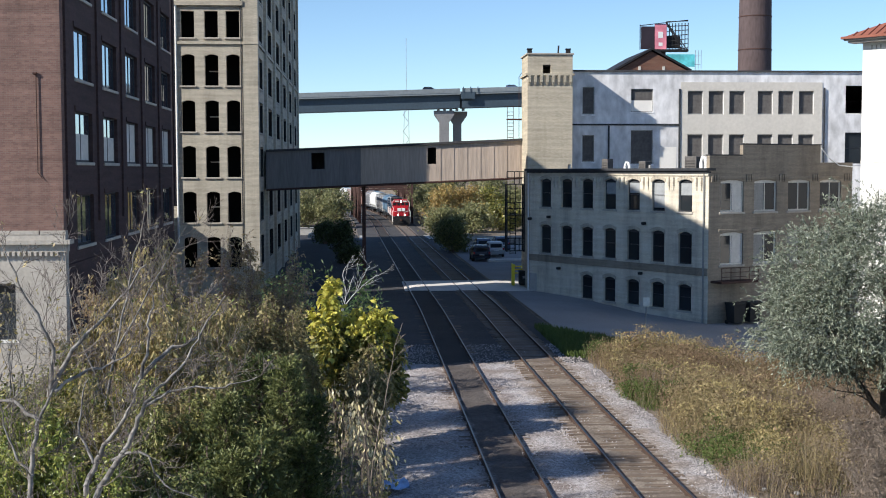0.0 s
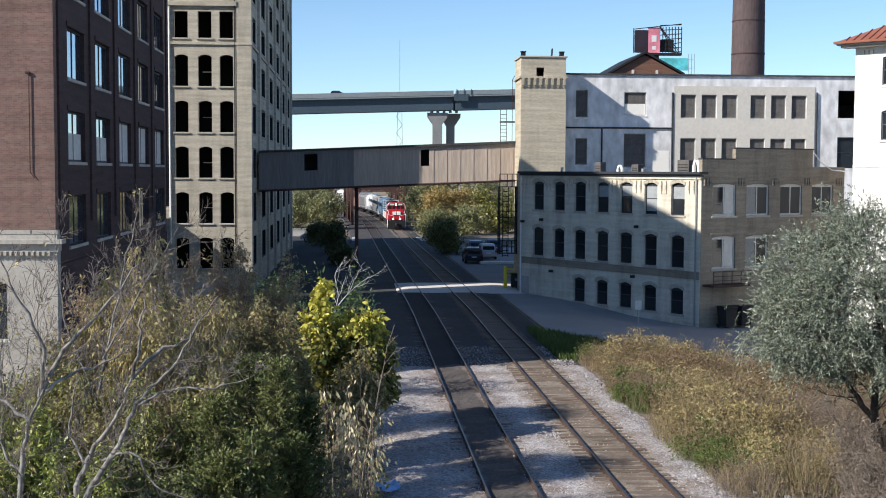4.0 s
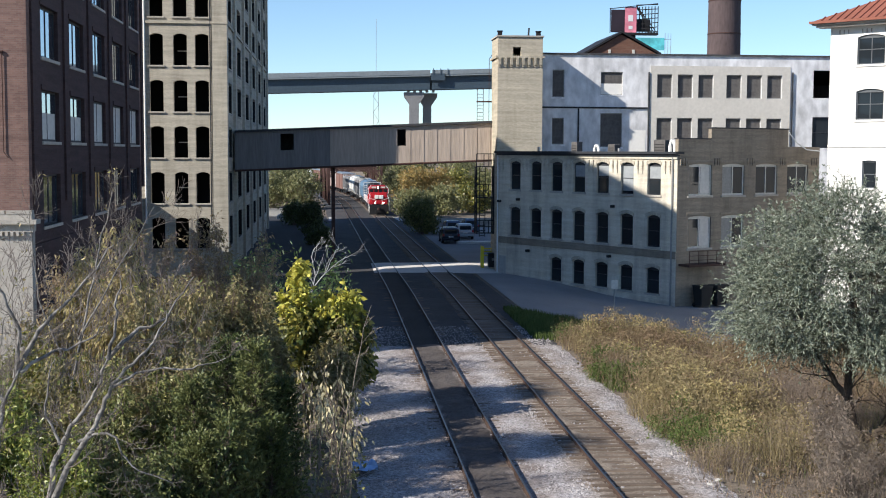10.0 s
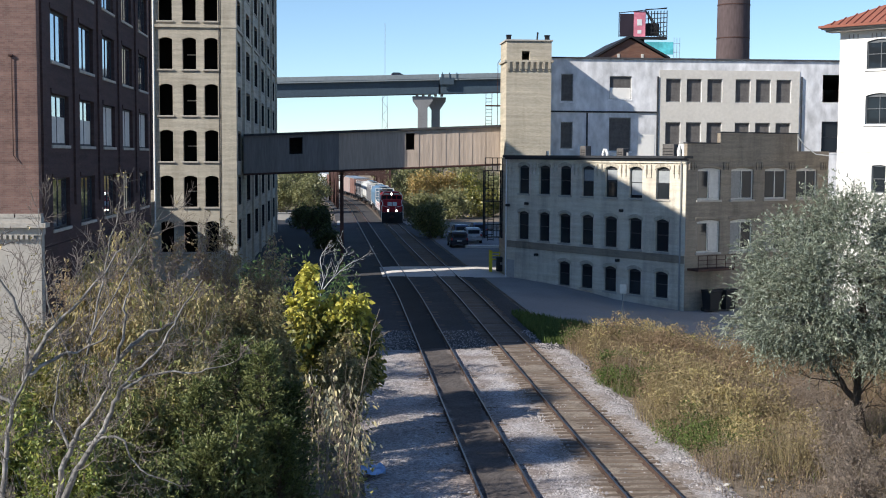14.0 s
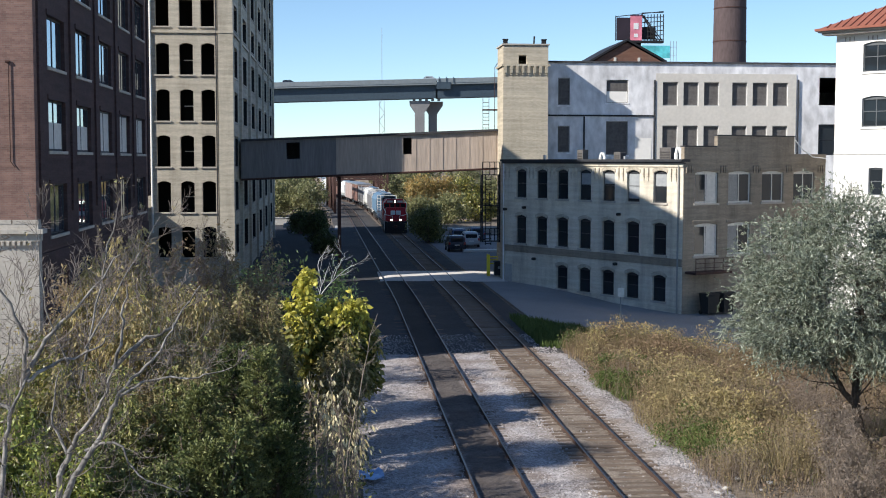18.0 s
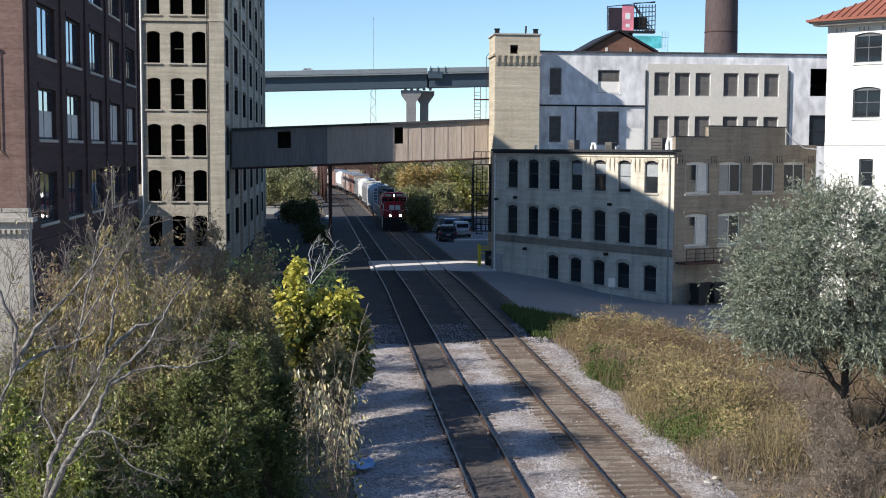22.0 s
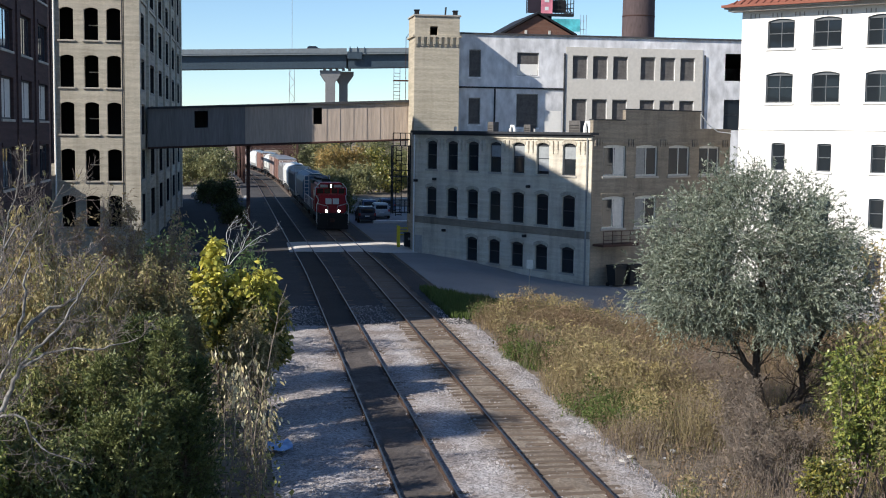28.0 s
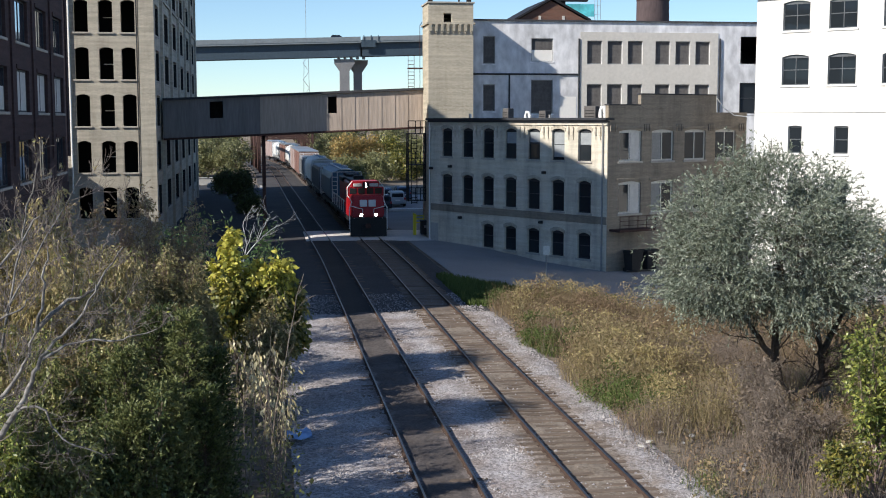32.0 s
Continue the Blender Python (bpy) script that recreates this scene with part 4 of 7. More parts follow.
for s in (1.85, 4.98, 8.5, 12.0, 15.4):
    wops += [(s, s + 1.85, 15.28, 17.2, 0.16), (s, s + 1.85, 11.73, 13.72, 0.16), (s + 0.55, s + 1.5, 7.3, 9.1, 0.05), (s + 0.55, s + 1.5, 3.8, 5.7, 0.05), (s + 0.4, s + 1.5, 0.2, 2.2, 0.05)]
white = tower_block("white_house", pose(32.75, 80.0, 0, 0, 0, WA), 19.0, 14.0, -1.5, 17.9, "white_paint", 0.4, {"front": wops}, "bright white-painted brick house with clay-tile roof", "house")
for a, b, c, d, r in wops:
    window(white, a, c, b - a, d - c, y=0.15, rise=r, paint="frame_slate", cols=2 if b - a > 1.5 else 1, rows=2, sill="white_paint", bar=0.05)
part("belt_course", boxes((0, 19, -0.06, 0, 9.95, 10.08)), "white_paint", white)
part("eave_moulding", boxes((-0.9, 19.6, -0.9, 0.2, 17.9, 18.08), (-0.7, 19.4, -0.7, 0.2, 17.75, 17.9), (-0.9, 0.2, 0.2, 14.6, 17.9, 18.08)), "stone", white, "cream moulded eaves")
part("gutter", boxes((-1.05, 19.8, -1.05, -0.9, 18.0, 18.16), (-1.05, -0.9, -0.9, 14.6, 18.0, 18.16)), "roof_tile", white, "red-brown gutter")
bm = bmesh.new()
vs = [bm.verts.new(p) for p in ((-1.0, -1.0, 18.1), (19.8, -1.0, 18.1), (19.8, 14.8, 18.1), (-1.0, 14.8, 18.1), (6.8, 6.9, 21.9), (12.2, 6.9, 21.9))]
for f in ((0, 1, 5, 4), (1, 2, 5), (2, 3, 4, 5), (3, 0, 4)):
    bm.faces.new([vs[k] for k in f])
part("roof", bm, "roof_tile", white, "red clay-tile hipped roof")
for k in range(40):
    x = -0.8 + 0.52 * k
    top = min(1.0, (x + 1.0) / 7.8, (19.8 - x) / 7.6)
    if top > 0.03:
        part("tile_roll", tubes([[(x, -1.0, 18.13), (x, -1.0 + 7.9 * top, 18.13 + 3.8 * top)]], 0.05, 5), "roof_tile", white)
for k in range(12):
    s = 0.6 + 1.55 * k
    for j in range(3):
        part("corbel_slot", shared("corbel_slot", lambda: boxes((0, 0.07, -0.05, 0, 0, 0.28)), "stone"), "stone", white, "", pose(s + 0.3 * j, 0, 17.3))

# things on the flat roof of the brick house
RZ = 8.85
MA = pose(A0.x, A0.y, 0, 0, 0, AZ)


def roof_unit(s, y, w, d, h, label, slats=True):
    t = thing("air_conditioner", MA @ pose(s, y, RZ), label, "air conditioner", "rooftop units")
    part("casing", boxes((0, w, 0, d, 0.12, h), bevel=0.03), "blind", t)
    part("stand", boxes((0.05, w - 0.05, 0.05, d - 0.05, 0, 0.12)), "black_steel", t)
    for k in range(6):
        part("louvre", shared(f"louvre|{w:.2f}|{h:.2f}", lambda: boxes((0.08, w - 0.08, -0.02, 0.01, 0, 0.05)), "black_steel"), "black_steel", t, "", pose(0, 0, 0.25 + (h - 0.4) * k / 6))
    return t


def vent_pipe(s, y, h, r, hook):
    t = thing("vent_pipe", MA @ pose(s, y, RZ), "white bent vent pipe on the roof" if hook else "short galvanised vent pipe on the roof", "vent pipe", "roof vents")
    pts = [(0, 0, 0), (0, 0, h)] if not hook else [(0, 0, 0), (0, 0, h * 0.75), (0.12, 0, h), (0.34, 0, h), (0.46, 0, h * 0.75), (0.46, 0, h * 0.3)]
    part("pipe", tubes([pts], r, 8), "white_trim" if hook else "chrome", t)
    part("flashing", boxes((-0.2, 0.2, -0.2, 0.2, 0, 0.05)), "black_steel", t)


roof_unit(5.6, 2.5, 0.65, 0.6, 1.5, "grey air conditioner on the flat roof")
roof_unit(9.8, 2.3, 0.7, 0.6, 1.3, "grey air conditioner on the flat roof")
roof_unit(14.5, 2.2, 1.1, 0.9, 1.6, "large dark air conditioner on the flat roof")
vent_pipe(8.5, 2.2, 1.2, 0.11, True)
vent_pipe(16.3, 2.0, 1.5, 0.14, True)
vent_pipe(17.2, 2.2, 1.5, 0.16, False)
vent_pipe(3.6, 1.0, 1.1, 0.13, False)
vent_pipe(11.9, 1.4, 1.0, 0.1, False)

# chimney stack
stack = thing("chimney_stack", pose(47.9, 150, 0), "tall dark brown brick chimney stack", "chimney")
part("shaft", tubes([[(0, 0, z) for z in (0, 12, 22, 34, 60)]], [2.25, 2.12, 2.0, 1.88, 1.65], 40), "stack", stack)
for z in range(4, 60, 4):
    part("iron_band", tubes([[(0, 0, z), (0, 0, z + 0.12)]], 2.28 - 0.0105 * z, 40), "rust", stack)

# gabled brick roof-house and billboards on the skyline
gable = thing("gabled_shed", pose(25.2, 122, 0), "red-brown brick gable end behind the grey factory", "shed")
bm = bmesh.new()
f = [bm.verts.new((x, 0, z)) for x, z in ((0, 0), (7.0, 0), (7.0, 19.3), (3.35, 21.2), (0, 19.3))]
bm.faces.new(f)
r = bmesh.ops.extrude_face_region(bm, geom=bm.faces[:])
for v in r["geom"]:
    if isinstance(v, bmesh.types.BMVert):
        v.co.y += 12
part("gable_wall", bm, "gable_brick", gable)
bm = bmesh.new()
for x0, z0, x1, z1 in ((-0.35, 19.2, 3.4, 21.32), (3.4, 21.32, 7.35, 19.2)):
    vs = [bm.verts.new((x, y, z + dz)) for x, z in ((x0, z0), (x1, z1)) for y in (-0.3, 12) for dz in (0, 0.22)]
    for f in ((0, 1, 3, 2), (4, 6, 7, 5), (0, 4, 5, 1), (2, 3, 7, 6), (0, 2, 6, 4), (1, 5, 7, 3)):
        bm.faces.new([vs[k] for k in f])
part("roof", bm, "black_steel", gable, "dark roof edge")
for x in (2.2, 4.6):
    part("gable_light", shared("gable_light", lambda: boxes((-0.12, 0.12, -0.08, 0, 0, 0.4), (-0.3, 0.3, -0.05, 0, -0.1, 0)), "frame_light"), "frame_light", gable, "", pose(x, 0, 19.3))
poster_red = mat("poster_red", (0.035, 0.025, 0.035), 0.6, 0.3, 0.6, 0.2, 0)
poster_pink = mat("poster_pink", (0.75, 0.25, 0.32), 0.6, 0.3, 0.6, 0.3, 0)
bb = thing("billboard", pose(31.6, 140, 22.8), "steel-framed billboard with red poster seen against the sky", "billboard")
part("poster", boxes((0, 1.55, 0, 0.15, 0.35, 2.9)), poster_red, bb, "dark poster")
part("poster", boxes((1.57, 2.9, -0.02, 0.15, 0.3, 3.2)), poster_pink, bb, "pink-red poster")
part("poster_mark", boxes((1.95, 2.5, -0.04, -0.02, 1.6, 2.3), (2.0, 2.45, -0.04, -0.02, 0.7, 1.1)), "white_trim", bb)
part("lattice_frame", tubes([[(3.0 - 0.05 * k, 0.2, 3.3), (5.2 - 0.3 * k, -0.3, 0.3)] for k in range(3)] + [[(-0.1, 0.1, 3.0), (5.3, -0.3, 3.6)], [(-0.1, 0.1, 0.3), (-0.1, 0.1, 3.1)]] + [[(3.0, 0.5, 0.2 + k * 0.55), (5.3, -0.3, 0.5 + k * 0.5)] for k in range(7)] + [[(3.0 + k * 0.33, 0.5 - 0.115 * k, 0.2), (3.0 + k * 0.33, 0.5 - 0.115 * k, 3.3)] for k in range(8)], 0.06, 4), "black_steel", bb, "dark steel lattice")
part("catwalk", boxes((1.2, 5.3, -0.6, 0.3, 0.05, 0.3), (2.9, 4.6, 0.4, 0.6, 0.5, 1.9)), "black_steel", bb)
part("post", boxes((2.4, 2.9, 0.3, 0.8, -22.8, 0.2)), "black_steel", bb)
teal = mat("poster_teal", (0.12, 0.55, 0.6), 0.6, 0.5, 1.2, 0.5, 0)
b2 = thing("billboard", pose(35.4, 146, 21.7), "small turquoise billboard with lattice frame", "billboard")
part("poster", boxes((0.6, 4.0, 0, 0.12, 0.0, 1.45)), teal, b2)
part("lattice_frame", tubes([[(4.1 + 0.35 * k, 0.1, -0.6), (4.1 + 0.35 * k, 0.1, 2.0)] for k in range(3)] + [[(0.4, 0.1, 0.1 + k), (4.8, 0.1, 0.3 + k)] for k in range(2)], 0.035, 4), "chrome", b2)
part("post", boxes((2.0, 2.4, 0.2, 0.5, -21.7, 0)), "black_steel", b2)

# highway viaduct far behind
HWY = 380.0
via = thing("viaduct", pose(0, HWY, 0), "grey-blue steel girder highway viaduct on concrete piers", "viaduct")


def via_z(x):
    return 27.15 + 0.031 * (max(-90.0, min(x, 130.0)) + 19.2)


def long_box(x0, x1, y0, y1, z0, z1):
    bm = bmesh.new()
    xs = span(x0, x1, 12)
    rows = [[bm.verts.new((x, y, via_z(x) + z)) for y, z in ((y0, z0), (y1, z0), (y1, z1), (y0, z1))] for x in xs]
    for a, b in zip(rows, rows[1:]):
        for i in range(4):
            bm.faces.new((a[i], a[(i + 1) % 4], b[(i + 1) % 4], b[i]))
    bm.faces.new(rows[0])
    bm.faces.new(rows[-1])
    return bm


for x0, x1 in ((-1150, 30.0), (30.6, 1150)):
    part("girder", long_box(x0, x1, 0.4, 0.9, 0.0, 3.9), "girder", via, "grey-blue plate girder")
    part("girder", long_box(x0, x1, 8, 8.5, 0.0, 3.9), "girder", via, "grey-blue plate girder")
    part("flange", long_box(x0, x1, 0.0, 1.3, -0.12, 0.1), "girder", via)
    part("deck", long_box(x0, x1, -0.8, 13, 3.9, 4.95), "parapet", via, "concrete deck")
    part("parapet", long_box(x0, x1, -0.9, -0.5, 4.4, 5.75), "parapet", via, "concrete parapet")
part("parapet_back", long_box(-1150, 1150, 12.6, 13, 4.9, 5.6), "parapet", via)
for px in (27.5, -52.0, 110.0, -130.0, 190.0):
    zt = via_z(px) - 0.15
    p = part("pier", boxes((-3.3, -0.4, 1, 3.4, 0, zt - 4.5), (1.3, 3.8, 6, 8.4, 0, zt - 4.5)), "bridge_conc", via, "twin concrete pier", pose(px - 0.4, 0, 0))
    bm = bmesh.new()
    for cx, cy in ((-1.85, 2.2), (2.55, 7.2)):
        lo = [bm.verts.new((cx + a * 1.3, cy + b * 1.2, zt - 4.5)) for a, b in ((-1, -1), (1, -1), (1, 1), (-1, 1))]
        mid = [bm.verts.new((cx + a * 3.0, cy + b * 1.2, zt - 2.0)) for a, b in ((-1, -1), (1, -1), (1, 1), (-1, 1))]
        hi = [bm.verts.new((cx + a * 3.1, cy + b * 1.2, zt - 0.7)) for a, b in ((-1, -1), (1, -1), (1, 1), (-1, 1))]
        for r0, r1 in ((lo, mid), (mid, hi)):
            for i in range(4):
                bm.faces.new((r0[i], r0[(i + 1) % 4], r1[(i + 1) % 4], r1[i]))
        bm.faces.new(hi)
    part("pier_cap", bm, "bridge_conc", p)
    for k in range(5):
        part("bearing", shared("bearing", lambda: boxes((0, 0.8, 1.2, 2.6, -0.72, 0)), "bridge_conc"), "bridge_conc", p, "", pose(-4.0 + 1.9 * k, 0, zt))
part("expansion_joint", boxes((30.2, 34.5, -1.0, -0.6, via_z(31) + 2.6, via_z(31) + 4.7)), "girder", via, "dark joint bracket")
part("sign_gantry", tubes([[(31.0 + 2.2 * k, -0.95, via_z(31) + 4.4), (31.0 + 2.2 * k, -0.95, via_z(31) + 6.2)] for k in range(3)], 0.18, 4), "girder", via)
mast = thing("radio_mast", pose(16.5, 460, 0), "slender lattice radio mast", "mast")
part("lattice", tubes([[(-1.4, 0, 0), (-0.7, 0, 36)], [(1.4, 0, 0), (0.7, 0, 36)], [(0, 0, 36), (0, 0, 58)]] + [[(-1.2 + (k % 2) * 2.2, 0, 3 * k), (1.0 - (k % 2) * 2.2, 0, 3 * k + 3)] for k in range(12)], 0.12, 4), "chrome", mast)

# riveted railway truss bridge beyond the yard
truss = thing("truss_bridge", pose(4.5, 224, 0), "rusty riveted through-truss railway bridge", "bridge")
for k in range(6):
    y = 8.0 * k
    dx = -(bend(224 + y) - bend(224))
    for x in (-4.9, 4.5):
        part("post", boxes((x + dx - 0.19, x + dx + 0.19, y - 0.25, y + 0.25, -0.2, 7.6)), "rust", truss)
    part("portal", boxes((-4.6 + dx, 4.2 + dx, y - 0.2, y + 0.2, 7.1, 7.6), (-4.6 + dx, 4.2 + dx, y - 0.12, y + 0.12, 6.2, 6.4)) if k else boxes((-4.6, 4.2, -0.2, 0.2, 7.0, 7.6), (-4.6, 4.2, -0.1, 0.1, 6.0, 6.25)), "rust", truss)
    bm = bmesh.new()
    for j in range(8):
        a = -4.6 + 8.8 * j / 8
        tube(bm, [(a + dx, y, 6.2), (a + 1.1 + dx, y, 7.1)], 0.08, 4)
        tube(bm, [(a + dx, y, 7.1), (a + 1.1 + dx, y, 6.2)], 0.08, 4)
    for sx in (-1, 1):
        tube(bm, [(sx * 4.5 - 0.2 + dx, y, 5.0), (sx * 3.2 - 0.2 + dx, y, 6.1)], 0.12, 4)
    part("lattice", bm, "rust", truss)
    if k < 5:
        d2 = -(bend(232 + y) - bend(224))
        for x in (-4.9, 4.5):
            part("chord", tubes([[(x + dx, y, 7.3), (x + d2, y + 8, 7.3)]], 0.26, 4), "rust", truss)
            part("diagonal", tubes([[(x + dx, y, 0.3 if k % 2 else 7.2), (x + d2, y + 8, 7.2 if k % 2 else 0.3)]], 0.26, 4), "rust", truss)

# ---- trains ----


def front_y(t):
    """Where the engine's front coupler is at t seconds."""
    ts = (0, 5, 9, 13, 17, 21, 24.5, 28, 31, 32)
    ys = (211.5, 199.8, 187.8, 175.5, 162.3, 147.6, 133.0, 117.4, 103.2, 98.4)
    for (a, p), (b, q) in zip(zip(ts, ys), zip(ts[1:], ys[1:])):
        if t <= b:
            k = (t - a) / (b - a)
            return p + (q - p) * k
    return ys[-1]


def bogie(parent, y, wheels, label=""):
    b = part("bogie", boxes((-0.95, -0.8, y - 1.5, y + 1.5, 0.38, 0.72), (0.8, 0.95, y - 1.5, y + 1.5, 0.38, 0.72), (-0.8, 0.8, y - 0.3, y + 0.3, 0.4, 0.7)), "black_steel", parent, label)
    for w in wheels:
        bm = bmesh.new()
        for x in (-0.75, 0.75):
            tube(bm, [(x - 0.07, y + w, 0.46), (x + 0.07, y + w, 0.46)], 0.46, 14)
        tube(bm, [(-0.7, y + w, 0.46), (0.7, y + w, 0.46)], 0.09, 6)
        part("wheelset", bm, "rust", b)


def locomotive():
    """A six-axle road switcher; local -y is forward, origin at the front coupler, on the rail head."""
    t = thing("locomotive", pose(RIGHT_X, 211, 0.2), "red diesel locomotive with white front handrails and lit ditch lights", "locomotive")
    part("underframe", boxes((-1.5, 1.5, 0.6, 20.4, 1.15, 1.5), bevel=0.03), "black_steel", t, "black walkway frame")
    part("pilot", boxes((-1.45, 1.45, 0.45, 0.7, 0.02, 1.46), (-0.5, 0.5, 0.3, 0.5, 0.35, 0.9)), "black_steel", t, "black pilot plate")
    part("coupler", boxes((-0.16, 0.16, -0.1, 0.5, 0.75, 1.05), (-0.28, 0.05, -0.25, 0.0, 0.72, 1.08), bevel=0.04), "rust", t)
    bm = boxes((-1.3, 1.3, 0.95, 3.0, 1.5, 3.28))
    for v in bm.verts:
        if v.co.z > 3.0 and v.co.y < 1.2:
            v.co.y += 0.3
            v.co.x *= 0.93
    bmesh.ops.bevel(bm, geom=bm.edges[:], offset=0.1, segments=2, affect="EDGES")
    part("nose", bm, "loco_red", t, "full-width red nose")
    bm = boxes((-1.5, 1.5, 2.6, 5.2, 1.5, 4.0))
    for v in bm.verts:
        if v.co.z > 3.9:
            v.co.z = 3.85
    box(bm, -1.1, 1.1, 2.62, 5.2, 3.8, 4.32)
    bmesh.ops.bevel(bm, geom=bm.edges[:], offset=0.07, segments=2, affect="EDGES")
    cab = part("cab", bm, "loco_red", t, "red driver's cab")
    for x0, x1 in ((-1.32, -0.75), (0.75, 1.32), (-0.62, -0.08), (0.08, 0.62)):
        part("windscreen", boxes((x0, x1, 2.56, 2.62, 3.3, 3.76), bevel=0.02), "glass", cab)
    for x0, x1 in ((-1.02, -0.3), (0.3, 1.02)):
        part("number_board", boxes((x0, x1, 2.53, 2.62, 3.88, 4.14), bevel=0.02), "frame_light", cab, "pale number board")
    part("headlight_housing", boxes((-0.24, 0.24, 2.44, 2.62, 3.76, 4.24), bevel=0.04), "black_steel", cab)
    for z in (3.89, 4.11):
        part("headlight", tubes([[(0, 2.43, z), (0, 2.46, z)]], 0.075, 12), "lamp", cab, "lit headlight")
    for s in (-1, 1):
        part("side_window", boxes((s * 1.5 - 0.02, s * 1.5 + 0.02, 3.2, 3.9, 2.9, 3.6), (s * 1.5 - 0.02, s * 1.5 + 0.02, 4.1, 4.8, 2.9, 3.6)), "glass", cab)
    for s in (-1, 1):
        part("cab_edge", tubes([[(s * 1.5, 2.6, 3.1), (s * 1.5, 2.6, 3.82), (s * 1.1, 2.6, 4.3)]], 0.045, 5), "white_trim", cab, "white corner stripe")
    part("hood", boxes((-0.85, 0.85, 5.2, 19.2, 1.5, 3.95), bevel=0.12), "loco_red", t, "long red hood")
    part("hood_top", boxes((-0.7, 0.7, 5.6, 18.9, 3.95, 4.15), (-0.95, 0.95, 14.5, 18.6, 3.7, 4.1), (-0.4, 0.4, 8.5, 9.6, 4.15, 4.5), bevel=0.05), "black_steel", t, "black roof with fans")
    for y in (15.2, 16.6, 18.0):
        part("fan", tubes([[(0, y, 4.1), (0, y, 4.35)]], 0.6, 16), "black_steel", t)
    part("fuel_tank", boxes((-1.3, 1.3, 8.2, 12.6, 0.35, 1.15), bevel=0.15), "black_steel", t)
    for x0 in (-1.45, 1.45):
        part("handrail", tubes([[(x0 * 1.04, 0.62, 0.6), (x0 * 1.04, 0.62, 2.3), (x0 * 0.9, 0.8, 2.75), (x0 * 0.98, 2.6, 3.1)], [(x0, 5.3, 2.5), (x0, 19.8, 2.5)]] + [[(x0, 5.3 + 2.07 * k, 1.5), (x0, 5.3 + 2.07 * k, 2.5)] for k in range(8)], 0.042, 5), "white_trim", t, "white handrail")
        part("steps", boxes(*[(min(x0 * 0.8, x0), max(x0 * 0.8, x0), 0.6, 1.0, 0.35 + 0.35 * k, 0.42 + 0.35 * k) for k in range(4)]), "black_steel", t)
        part("step_edge", tubes([[(x0, 0.58, 0.35), (x0, 0.58, 1.5)], [(x0 * 0.78, 0.58, 0.35), (x0 * 0.78, 0.58, 1.5)]], 0.03, 5), "white_trim", t, "white grab irons")
    for sx in (-1, 1):
        part("front_rail", tubes([[(sx * 1.4, 0.62, 2.45), (sx * 0.9, 0.62, 2.3), (sx * 0.45, 0.62, 2.2), (sx * 0.45, 0.62, 1.5)]], 0.03, 5), "white_trim", t)
    for x in (-0.58, 0.58):
        d = part("ditch_light", tubes([[(x, 0.36, 1.74), (x, 0.6, 1.74)]], 0.17, 12), "black_steel", t)
        part("lens", tubes([[(x, 0.345, 1.74), (x, 0.36, 1.74)]], 0.125, 12), "lamp", d, "lit ditch light")
    # the railway's mark as plain pale blocks
    for x in (-0.64, 0.06):
        part("front_mark", boxes((x, x + 0.58, 0.9, 1.2, 2.36, 2.9), bevel=0.03), "white_trim", t, "pale block mark")
    bogie(t, 4.0, (-1.9, 0, 1.9))
    bogie(t, 17.0, (-1.9, 0, 1.9))
    return t, 21.0


